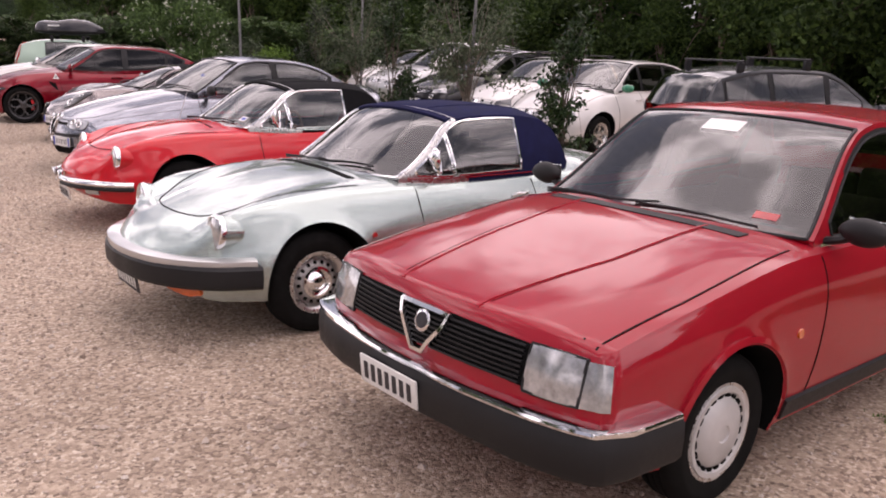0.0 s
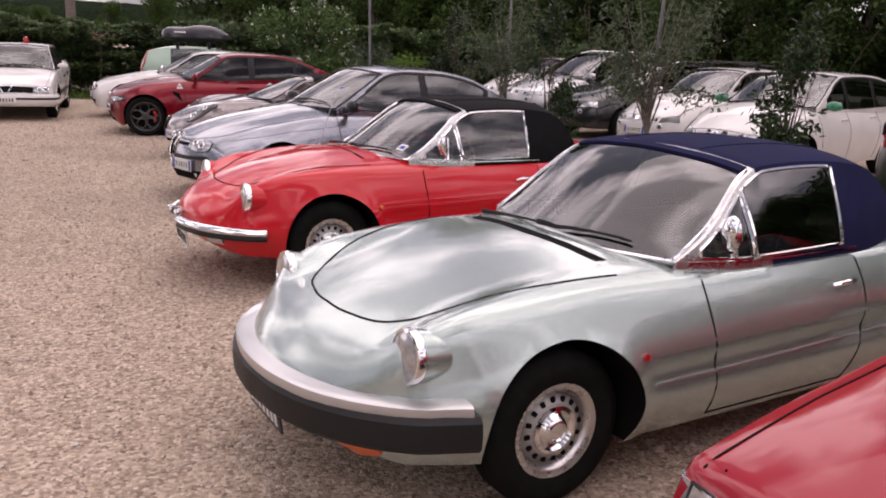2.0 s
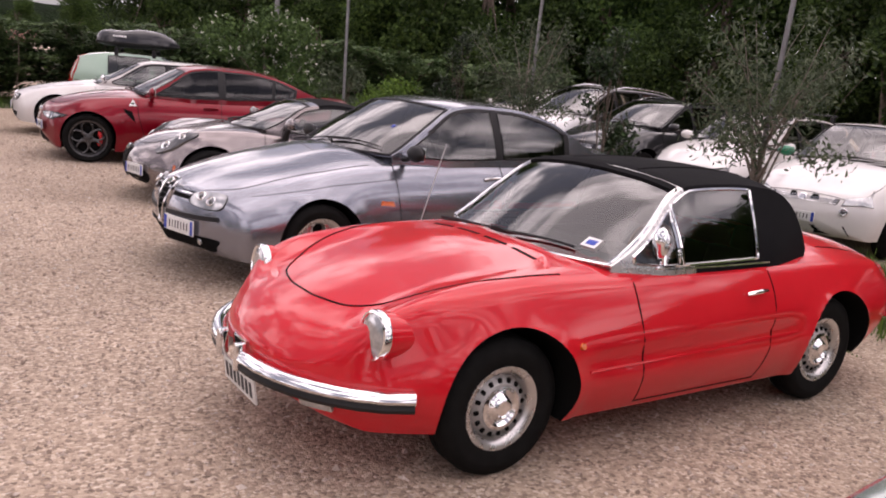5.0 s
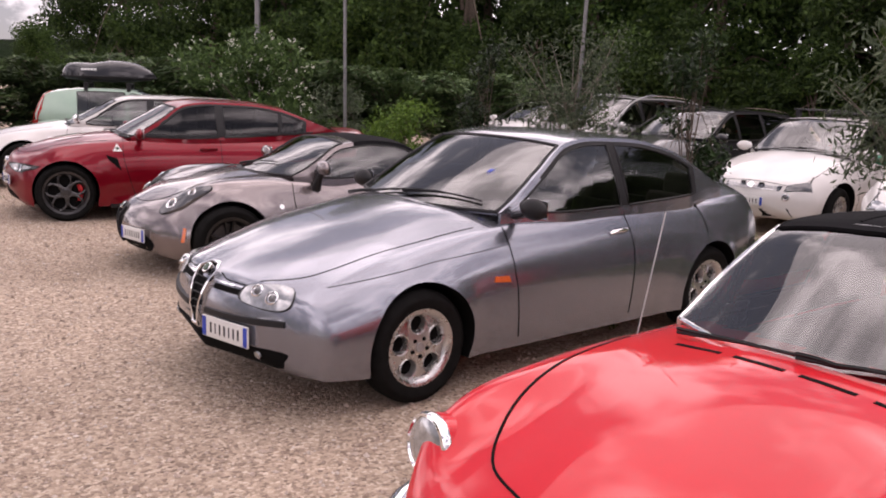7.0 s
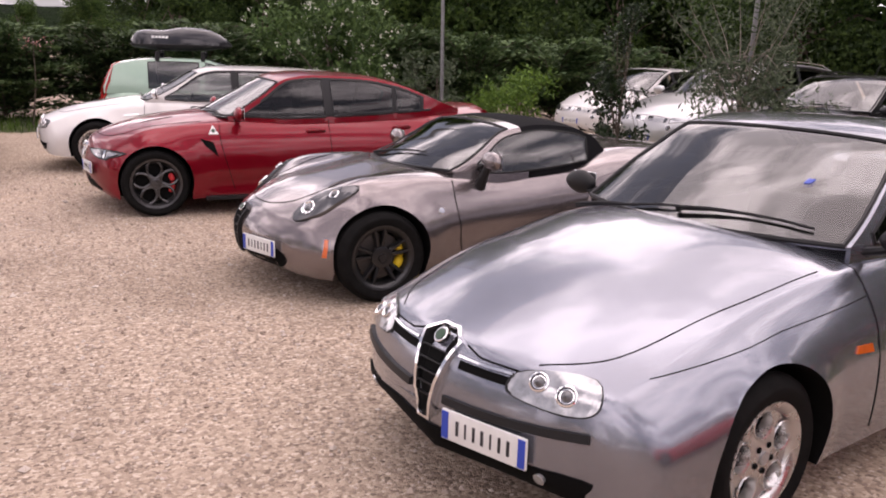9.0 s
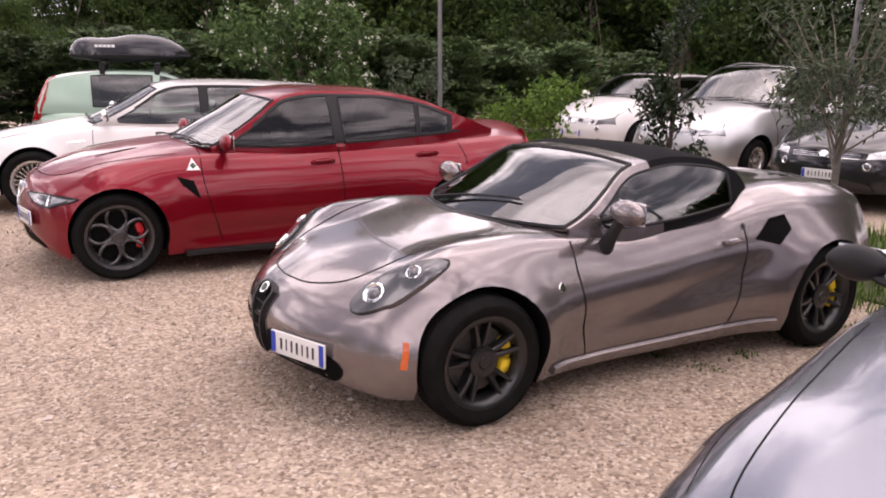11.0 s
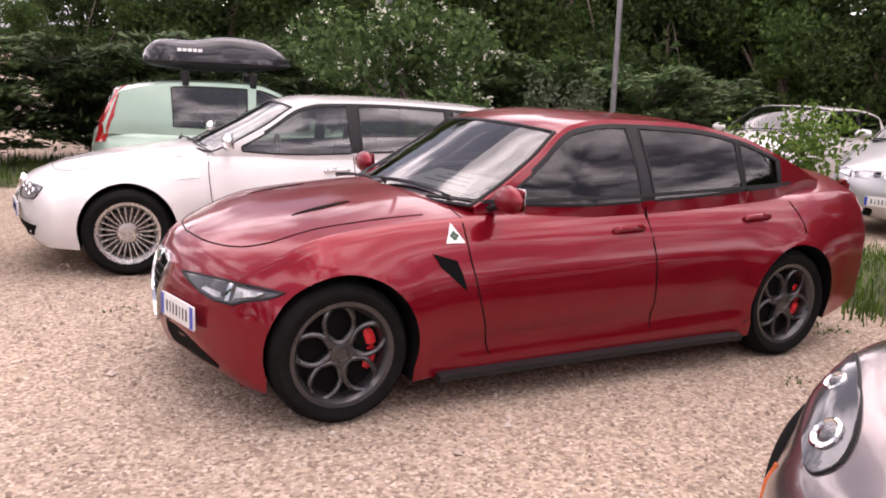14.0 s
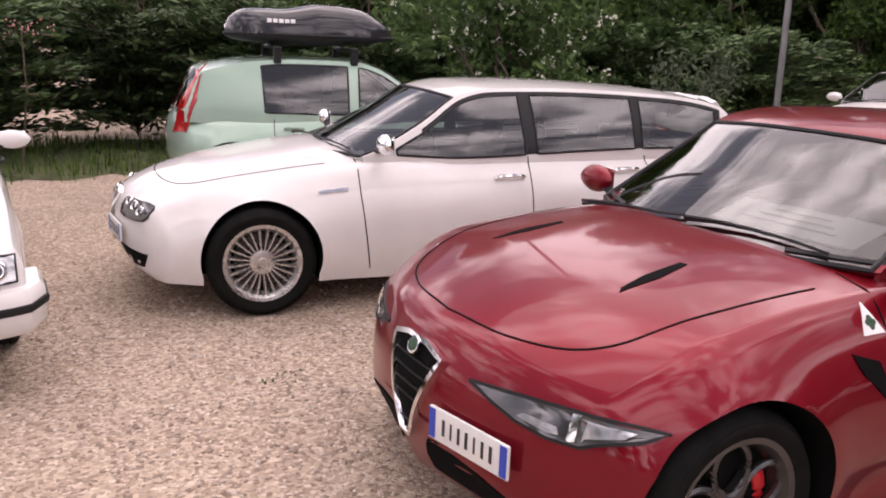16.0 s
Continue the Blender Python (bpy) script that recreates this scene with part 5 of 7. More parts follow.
    m = Matrix.Translation((c.x + 0.05, -0.02, zc - 0.02)) @ pose(0, 0, 0, 0, 8, 0)
    p = part("number_plate", box_bm(0.01, 0.36, 0.11, 0.004, m), K["ink"] if rubber else K["plate"], car, "dark number plate with pale bars" if rubber else "white number plate with dark bars")
    for k in range(7):
        part("plate_bar", box_bm(0.003, 0.024, 0.065, 0, m @ Matrix.Translation((0.006, (k - 3) * 0.046, 0))), K["plate"] if rubber else K["ink"], p)
    sh = [F(-0.07, 0.47), F(0.07, 0.47), F(0.0, 0.36)]
    g = panel(sk, car, "grille", sh, K["void"], 0.012, rim=K["chrome"])
    door_lines(sk, car, K, [(0.44, 0.40), (-0.52, -0.46)], 0.24, 0.80)
    seam(sk, car, K, [(-0.46, 0.95, 0.245), (0.40, 0.95, 0.245)], SIDE)
    handle(sk, car, -0.38, 0.70, K["chrome"], 0.14, 0.02)
    mirror_set(sk, car, K, 0.24, 0.8, 0.93, shape="chrome")
    for s in (1, -1):
        part("belt_trim", sk.strip(flip([(-0.55, 0.8, 0.828), (0.2, 0.8, 0.832), (0.46, 0.8, 0.842)], s), (0, -s, 0), 0.011, 0.008), K["trim"], car)
        part("quarter_bar", sk.strip(flip([(0.235, 0.8, 0.85), (0.215, 0.8, 1.0)], s), (0, -s, 0), 0.014, 0.01), K["chrome"], car)
        c, n = sk.at((0.80, s * 0.95, 0.56), (0, -s, 0))
        disc_on(sk, car, "side_lamp", c, n, 0.015, K["lens_red"] if rubber else K["lens_amber"], 0.01)
        part("flank_line", sk.strip(flip([(-0.72, 0.95, 0.475), (0.0, 0.95, 0.455), (0.74, 0.95, 0.44)], s), (0, -s, 0), 0.012, 0.006), paint_mat, car)
        rear = [B(s * 0.35, 0.62), B(s * 0.56, 0.62), B(s * 0.56, 0.70), B(s * 0.35, 0.70)]
        panel(sk, car, "tail_lamp", rear, K["lens_red"], 0.01)
    seam(sk, car, K, curve_line([(-1.2, 0.52, 1), (-1.7, 0.5, 1), (-1.98, 0.42, 1)], 5), DOWN)
    wm = K["black"]
    wipers(sk, car, K, [((0.69, -0.05, 1), (0.56, 0.42, 1)), ((0.70, -0.48, 1), (0.66, 0.0, 1))], wm)
    for s in (0.24, -0.24):
        part("roof_seam", sk.strip([(-0.85, s, 1.2), (0.02, s, 1.3)], DOWN, 0.014, 0.004), NAVY_CLOTH if rubber else BLACK_CLOTH, car)
    part("roof_edge", sk.strip([(0.065, -0.52, 1.3), (0.095, -0.2, 1.3), (0.095, 0.2, 1.3), (0.065, 0.52, 1.3)], DOWN, 0.05, 0.012), NAVY_CLOTH if rubber else BLACK_CLOTH, car)
    if not rubber:
        part("aerial", tube([T(0.74, -0.62), T(0.74, -0.62) + Vector((-0.16, -0.05, 0.42))], 0.0028, n=5), K["steel_grey"], car)
        part("sticker", sk.patch([Vector(q) for q in ((0.55, 0.42, 0.93), (0.53, 0.49, 0.93), (0.48, 0.49, 0.97), (0.50, 0.42, 0.97))], (-0.6, 0, -0.8), 0.002, 1), K["white"], car, "blue and white sticker")
        part("sticker", sk.patch([Vector(q) for q in ((0.535, 0.435, 0.94), (0.52, 0.478, 0.94), (0.495, 0.478, 0.96), (0.51, 0.435, 0.96))], (-0.6, 0, -0.8), 0.004, 1), K["blue"], car)


def dress_156():
    car, sk = car_156, skin_156
    F, S, T, B = rays(sk)
    mats = kit(paint=GREY_156)
    seam(sk, car, K, curve_line([(0.84, 0.68, 1), (1.4, 0.63, 1), (1.8, 0.56, 1), (2.0, 0.40, 1)], 6), DOWN, 0.004)
    seam(sk, car, K, [F(0.40, 0.635), F(0.2, 0.64), F(0.12, 0.66)], FRONT)
    door_lines(sk, car, K, [(0.66, 0.60), (-0.40, -0.40), (-1.22, -0.97)], 0.26, 0.91)
    handle(sk, car, -0.28, 0.80, K["chrome"], 0.16, 0.024)
    mirror_set(sk, car, mats, 0.52, 0.85, 1.0, (0.075, 0.2, 0.14), "pod", K["black"])
    wipers(sk, car, K, [((0.80, -0.02, 1), (0.66, 0.55, 1)), ((0.83, -0.6, 1), (0.78, -0.02, 1))], K["black"])
    lamp(sk, car, K, rounded([F(0.35, 0.575), F(0.46, 0.555), F(0.56, 0.547), F(0.625, 0.562), F(0.635, 0.60), F(0.58, 0.645), F(0.46, 0.65), F(0.36, 0.63)], 3), facing(sk, [F(0.4, 0.6), F(0.6, 0.6)]), bulbs=[(2.0, 0.43, 0.597, 0.034), (2.0, 0.54, 0.595, 0.036)], bulge=0.012, label="clear double headlight")
    shield(sk, car, K, 0, 0.655, 0.38, 0.10, 6, edge_w=0.018)
    for s in (1, -1):
        part("grille_strip", sk.strip(flip([F(0.13, 0.60), F(0.34, 0.60)], s), FRONT, 0.035, 0.006), K["void"], car)
        part("grille_strip", sk.strip(flip([F(0.12, 0.625), F(0.35, 0.622)], s), FRONT, 0.01, 0.014), K["chrome"], car)
        part("bumper_strip", sk.strip(flip([F(0.10, 0.47), F(0.4, 0.478), F(0.64, 0.49)], s), FRONT, 0.036, 0.014), K["black"], car, "black bumper strip")
        c, n = sk.at((0.76, s, 0.62), (0, -s, 0))
        part("side_lamp", sk.patch(flip([(0.70, 0.9, 0.60), (0.82, 0.9, 0.61), (0.81, 0.9, 0.64), (0.71, 0.9, 0.635)], s), (0, -s, 0), 0.006, 1), K["lens_amber"], car, "amber side lamp")
        # shade of the shoulder crease, drawn as a thin black strip
        part("shoulder_line", sk.strip(flip([(1.78, 0.9, 0.66), (1.2, 0.9, 0.745), (0.66, 0.9, 0.80)], s), (0, -s, 0), 0.005, 0.001), K["void"], car)
    panel(sk, car, "lower_grille", rounded([F(-0.56, 0.255), F(0.0, 0.245), F(0.56, 0.255), F(0.64, 0.30), F(0.63, 0.35), F(0.3, 0.355), F(-0.3, 0.355), F(-0.63, 0.35), F(-0.64, 0.30)], 3), K["void"], 0.005, cuts=3)
    for y in (0.5, -0.5):
        c, n = sk.at((2.6, y, 0.315), FRONT)
        disc_on(sk, car, "fog_lamp", c + n * 0.006, n, 0.022, K["lens"], 0.005)
    plate(sk, car, K, 2.2, 0.30, 0.40, 0.36)
    panel(sk, car, "sticker", [T(0.47, 0.37), T(0.46, 0.395), T(0.43, 0.40), T(0.435, 0.37)], K["blue"], 0.003, cuts=1)


def dress_4c():
    car, sk = car_4c, skin_4c
    F, S, T, B = rays(sk)
    mats = kit(paint=BRONZE_4C)
    seam(sk, car, K, curve_line([(0.95, 0.60, 1), (1.35, 0.50, 1), (1.62, 0.42, 1), (1.78, 0.22, 1), (1.82, 0.0, 1)], 6), DOWN)
    door_lines(sk, car, K, [(0.62, 0.55), (-0.55, -0.45)], 0.22, 0.79)
    lamp(sk, car, K, rounded([T(1.68, 0.52), T(1.70, 0.59), T(1.57, 0.695), T(1.40, 0.755), T(1.32, 0.745), T(1.42, 0.66), T(1.57, 0.55)], 4), facing(sk, [T(1.5, 0.6), T(1.6, 0.56)]), bulbs=[(*T(1.61, 0.60), 0.052), (*T(1.46, 0.69), 0.036)], lens="lens_dark", bulge=0.02, label="smoked almond-shaped headlight")
    shield(sk, car, K, 0, 0.53, 0.24, 0.09, 4, edge="black", fill="void")
    panel(sk, car, "lower_grille", rounded([F(0.10, 0.21), F(0.45, 0.21), F(0.60, 0.26), F(0.55, 0.34), F(0.3, 0.39), F(0.10, 0.36)], 3), K["void"], 0.005, both=True, cuts=2)
    plate(sk, car, K, 2.2, 0.39, 0.35, 0.36)
    for s in (1, -1):
        part("side_reflector", sk.patch(flip([(1.565, 0.9, 0.33), (1.59, 0.9, 0.33), (1.565, 0.9, 0.44), (1.545, 0.9, 0.44)], s), (0, -s, 0), 0.008, 1), K["lens_amber"], car, "orange side reflector")
        c, n = sk.at((0.75, s, 0.60), (0, -s, 0))
        disc_on(sk, car, "badge", c, n, 0.022, K["chrome"], 0.006)
        part("side_intake", sk.patch(flip([(-0.62, 0.9, 0.70), (-0.78, 0.9, 0.66), (-0.88, 0.9, 0.74), (-0.86, 0.9, 0.82), (-0.74, 0.9, 0.80)], s), (0, -s, 0), 0.004, 2), K["void"], car, "dark air intake")
        part("intake_edge", sk.strip(flip([(-0.55, 0.9, 0.77), (-0.72, 0.9, 0.81), (-0.88, 0.9, 0.83)], s), (0, -s, 0), 0.03, 0.02), BRONZE_4C, car)
        part("sill_strip", sk.strip(flip([(-0.8, 0.9, 0.21), (0.78, 0.9, 0.19)], s), (0, -s, 0), 0.05, 0.02), BRONZE_4C, car)
        cc, nn = sk.at((0.40, s * 0.9, 0.74), (0, -s, 0))
        part("mirror_arm", tube([cc - nn * 0.01, cc + nn * 0.06 + Vector((0, 0, 0.05)), cc + nn * 0.10 + Vector((-0.03, 0, 0.13))], [0.045, 0.03, 0.028], n=8), K["black"], car)
        panel(sk, car, "tail_lamp", flip(rounded([B(0.5, 0.68), B(0.66, 0.70), B(0.62, 0.78), B(0.48, 0.76)], 3), s), K["lens_red"], 0.01)
    handle(sk, car, -0.45, 0.70, BRONZE_4C, 0.1, 0.03)
    mirror_set(sk, car, mats, 0.36, 0.9, 0.93, (0.08, 0.23, 0.15), "pod", BRONZE_4C)
    wipers(sk, car, K, [((0.80, -0.30, 1), (0.62, 0.30, 1))], K["black"])
    panel(sk, car, "cowl_vent", [T(0.76, -0.5), T(0.86, -0.25), T(0.90, 0), T(0.86, 0.25), T(0.76, 0.5), T(0.735, 0.5), T(0.835, 0.25), T(0.87, 0), T(0.835, -0.25), T(0.735, -0.5)], K["black"], 0.003, cuts=3)


def dress_gi():
    car, sk = car_gi, skin_gi
    F, S, T, B = rays(sk)
    mats = kit(paint=DEEP_RED)
    seam(sk, car, K, curve_line([(0.95, 0.68, 1), (1.5, 0.64, 1), (1.74, 0.54, 1), (1.87, 0.30, 1), (1.91, 0.0, 1)], 6), DOWN)
    door_lines(sk, car, K, [(0.78, 0.66), (-0.33, -0.35), (-1.45, -1.02)], 0.25, 0.93)
    handle(sk, car, -0.18, 0.82, DEEP_RED, 0.19, 0.03)
    handle(sk, car, -1.12, 0.85, DEEP_RED, 0.19, 0.03)
    mirror_set(sk, car, mats, 0.58, 0.9, 1.0, (0.085, 0.22, 0.15), "pod", DEEP_RED)
    wipers(sk, car, K, [((0.86, 0.0, 1), (0.74, 0.56, 1)), ((0.90, -0.6, 1), (0.84, -0.02, 1))], K["black"])
    lamp(sk, car, K, [F(0.30, 0.618), F(0.40, 0.59), F(0.50, 0.562), F(0.60, 0.547), F(0.69, 0.546), S(1.82, 0.566), S(1.74, 0.59), S(1.665, 0.617), S(1.72, 0.627), S(1.82, 0.636), F(0.66, 0.638), F(0.5, 0.634)], facing(sk, [F(0.5, 0.6), S(1.75, 0.6)]), bulbs=[], lens="lens_dark", bulge=0.002, label="slim smoked headlight")
    shield(sk, car, K, 0, 0.63, 0.335, 0.165, 6, edge="chrome", edge_w=0.022)
    panel(sk, car, "lower_grille", rounded([F(0.12, 0.35), F(0.30, 0.345), F(0.48, 0.31), F(0.62, 0.25), F(0.50, 0.225), F(0.25, 0.225), F(0.12, 0.24)], 3), K["void"], 0.005, both=True, cuts=3)
    panel(sk, car, "lamp_blade", [F(0.655, 0.556), F(0.675, 0.558), F(0.672, 0.63), F(0.65, 0.63)], K["chrome"], 0.012, both=True, label="bright upright lamp blade")
    panel(sk, car, "lamp_insert", [F(0.69, 0.562), S(1.84, 0.574), S(1.77, 0.595), S(1.74, 0.612), S(1.84, 0.622), F(0.69, 0.62)], K["lens"], 0.009, both=True, label="clear lamp insert")
    panel(sk, car, "lamp_insert", [F(0.50, 0.578), F(0.60, 0.562), F(0.63, 0.566), F(0.62, 0.585), F(0.52, 0.592)], K["lens"], 0.009, both=True, label="clear lamp insert")
    panel(sk, car, "splitter", [F(-0.7, 0.165), F(0.7, 0.165), F(0.7, 0.19), F(-0.7, 0.19)], DEEP_RED, 0.005, cuts=3)
    plate(sk, car, K, 2.2, 0.36, 0.45, 0.36)
    for s in (1, -1):
        part("bonnet_vent", sk.patch(flip([(1.20, 0.335, 1), (1.36, 0.345, 1), (1.48, 0.372, 1), (1.50, 0.39, 1), (1.34, 0.392, 1), (1.19, 0.36, 1)], s), DOWN, 0.003, 2), K["void"], car, "slot in the bonnet")
        part("wing_vent", sk.patch(flip([(0.86, 0.9, 0.72), (0.98, 0.9, 0.755), (0.94, 0.9, 0.69), (0.84, 0.9, 0.60), (0.815, 0.9, 0.58), (0.84, 0.9, 0.66)], s), (0, -s, 0), 0.005, 1), K["void"], car, "dark air outlet")
        tri = flip([(0.90, 0.9, 0.795), (0.80, 0.9, 0.795), (0.85, 0.9, 0.88)], s)
        b = part("badge", sk.patch(tri, (0, -s, 0), 0.003, 2), K["white"], car, "white triangular badge with dark clover shape")
        for dx, dz in ((0, 0.016), (0, -0.006), (0.012, 0.005), (-0.012, 0.005)):
            c, n = sk.at((0.85 + dx, s * 0.9, 0.822 + dz), (0, -s, 0))
            disc_on(sk, b, "leaf_mark", c + n * 0.002, n, 0.011, K["badge_green"], 0.003)
        part("sill_blade", sk.strip(flip([(-1.0, 0.9, 0.185), (0.95, 0.9, 0.175)], s), (0, -s, 0), 0.04, 0.045), K["black"], car, "black side skirt blade")
        part("belt_trim", sk.strip(flip([(0.8, 0.8, 0.965), (-0.3, 0.8, 0.985), (-1.5, 0.8, 1.03)], s), (0, -s, 0), 0.022, 0.006), K["black"], car)
        panel(sk, car, "tail_lamp", flip([B(0.4, 0.82), B(0.7, 0.84), S(-2.25, 0.86), S(-2.25, 0.93), B(0.7, 0.92), B(0.4, 0.90)], s), K["lens_red"], 0.008)
    part("boot_lip", sk.strip([(-2.34, -0.6, 1.1), (-2.40, 0, 1.1), (-2.34, 0.6, 1.1)], DOWN, 0.09, 0.03), DEEP_RED, car, "raised boot spoiler")
    part("roof_line", sk.strip([(-0.25, -0.54, 1.45), (-0.22, 0, 1.45), (-0.25, 0.54, 1.45)], DOWN, 0.012, 0.002), K["black"], car)
    sheet = box_bm(0.22, 0.62, 0.004, 0, Matrix.Translation((0.58, 0.28, 1.02)) @ pose(0, 0, 0, 0, 16, 4))
    p = part("paper_sheet", sheet, K["white"], car, "white printed sheet behind the windscreen")
    for k in range(3):
        part("print_bar", box_bm(0.012, 0.4 - 0.08 * k, 0.002, 0, Matrix.Translation((0.58, 0.28, 1.023)) @ pose(0, 0, 0, 0, 16, 4) @ Matrix.Translation((0.05 - 0.05 * k, 0, 0.003))), K["steel_grey"], p)


def dress_159():
    car, sk = car_159, skin_159
    F, S, T, B = rays(sk)
    mats = kit(paint=WHITE)
    seam(sk, car, K, curve_line([(0.95, 0.70, 1), (1.45, 0.66, 1), (1.75, 0.56, 1), (1.88, 0.34, 1), (1.92, 0.0, 1)], 6), DOWN, 0.006)
    door_lines(sk, car, K, [(0.76, 0.70), (-0.37, -0.38), (-1.25, -0.98)], 0.26, 0.92)
    handle(sk, car, -0.22, 0.80, K["chrome"], 0.2, 0.026)
    handle(sk, car, -1.08, 0.83, K["chrome"], 0.2, 0.026)
    mirror_set(sk, car, mats, 0.60, 0.9, 1.02, (0.08, 0.21, 0.14), "pod", K["chrome"])
    wipers(sk, car, K, [((0.88, 0.0, 1), (0.76, 0.56, 1)), ((0.92, -0.6, 1), (0.86, -0.02, 1))], K["black"])
    o = rounded([F(0.34, 0.55), F(0.50, 0.543), F(0.64, 0.55), F(0.67, 0.60), F(0.64, 0.636), F(0.5, 0.642), F(0.34, 0.636)], 2)
    lamp(sk, car, K, o, facing(sk, o), bulbs=[(2.0, 0.40, 0.594, 0.032), (2.0, 0.495, 0.594, 0.032), (2.0, 0.59, 0.594, 0.032)], lens="lens_dark", label="triple round headlight")
    shield(sk, car, K, 0, 0.63, 0.32, 0.14, 6)
    panel(sk, car, "lower_grille", [F(0.28, 0.27), F(0.66, 0.28), F(0.70, 0.36), F(0.28, 0.38)], K["void"], 0.005, both=True)
    plate(sk, car, K, 2.2, 0.30, 0.45, 0.36)
    for s in (1, -1):
        part("side_lamp", sk.patch(flip([(0.84, 0.9, 0.74), (1.02, 0.9, 0.725), (1.02, 0.9, 0.742), (0.84, 0.9, 0.757)], s), (0, -s, 0), 0.008, 1), K["chrome"], car, "chrome side repeater")
        panel(sk, car, "tail_lamp", flip([B(0.45, 0.82), B(0.70, 0.84), S(-2.2, 0.86), S(-2.2, 0.93), B(0.7, 0.93), B(0.45, 0.9)], s), K["lens_red"], 0.008)
    part("roof_spoiler", sk.strip([(-2.02, -0.5, 1.4), (-2.05, 0, 1.4), (-2.02, 0.5, 1.4)], DOWN, 0.14, 0.03), WHITE, car)


def dress_75():
    car, sk = car_75, skin_75
    F, S, T, B = rays(sk)
    g = panel(sk, car, "grille", [F(-0.46, 0.52), F(0.46, 0.52), F(0.46, 0.63), F(-0.46, 0.63)], K["void"], 0.004, cuts=3)
    for i in range(5):
        part("grille_bar", sk.strip([F(-0.46, 0.535 + i * 0.022), F(0.46, 0.535 + i * 0.022)], FRONT, 0.008, 0.012), K["black"], g)
    sh = [F(-0.12, 0.635), F(0.12, 0.635), F(0.02, 0.5), F(-0.02, 0.5)]
    part("bezel", sk.strip(sh, FRONT, 0.02, 0.025, True), K["chrome"], g)
    lamp(sk, car, K, [F(0.47, 0.525), F(0.75, 0.525), F(0.75, 0.635), F(0.47, 0.64)], (-1, 0, 0), bulbs=[(2, 0.56, 0.58, 0.045), (2, 0.67, 0.58, 0.045)], lift=0.008)
    bumper(sk, car, "bumper", WHITE, 0.40, 0.20, 0.09, 1.66, 1, "white plastic bumper", wmax=0.76)
    bumper(sk, car, "bumper_strip", K["black"], 0.42, 0.05, 0.097, 1.66, 1, wmax=0.76)
    m = Matrix.Translation((sk.at((2.2, 0, 0.4), FRONT)[0].x + 0.105, 0, 0.40))
    p = part("number_plate", box_bm(0.01, 0.36, 0.11, 0.004, m), K["plate"], car)
    for k in range(6):
        part("plate_bar", box_bm(0.003, 0.024, 0.065, 0, m @ Matrix.Translation((0.006, (k - 2.5) * 0.05, 0))), K["ink"], p)
    seam(sk, car, K, [(0.80, 0.70, 1), (1.5, 0.70, 1), (2.02, 0.68, 1)], DOWN)
    door_lines(sk, car, K, [(0.66, 0.70), (-0.32, -0.32), (-1.05, -0.85)], 0.28, 0.88)
    handle(sk, car, -0.2, 0.76, K["black"])
    handle(sk, car, -0.95, 0.80, K["black"])
    mirror_set(sk, car, kit(paint=WHITE), 0.50, 0.8, 0.98, (0.07, 0.19, 0.12), "pod", WHITE)
    wipers(sk, car, K, [((0.74, 0.0, 1), (0.66, 0.5, 1)), ((0.78, -0.6, 1), (0.72, 0, 1))], K["black"])
    for s in (1, -1):
        part("side_strip", sk.strip(flip([(-0.88, 0.9, 0.50), (0.88, 0.9, 0.47)], s), (0, -s, 0), 0.09, 0.012), K["black"], car, "black rubbing strip")
        part("belt_trim", sk.strip(flip([(-1.3, 0.8, 0.93), (0.6, 0.8, 0.905)], s), (0, -s, 0), 0.03, 0.01), K["black"], car)
    c = T(-0.1, 0.15)
    lampb = lathe([(0.06, 0.0), (0.06, 0.03), (0.05, 0.035), (0.05, 0.09), (0.035, 0.12), (0.0, 0.13)], 24)
    bmesh.ops.transform(lampb, matrix=Matrix.Translation(c) @ pose(0, 0, 0, 90, 0, 0), verts=lampb.verts[:])
    part("roof_beacon", lampb, K["lens_red"], car, "red magnetic beacon")


dress_90()
dress_spider(car_sp, skin_sp, SILVER_GREEN, True)
dress_spider(car_rs, skin_rs, RED_SP, False)
dress_156()
dress_4c()
dress_gi()
dress_159()
dress_75()


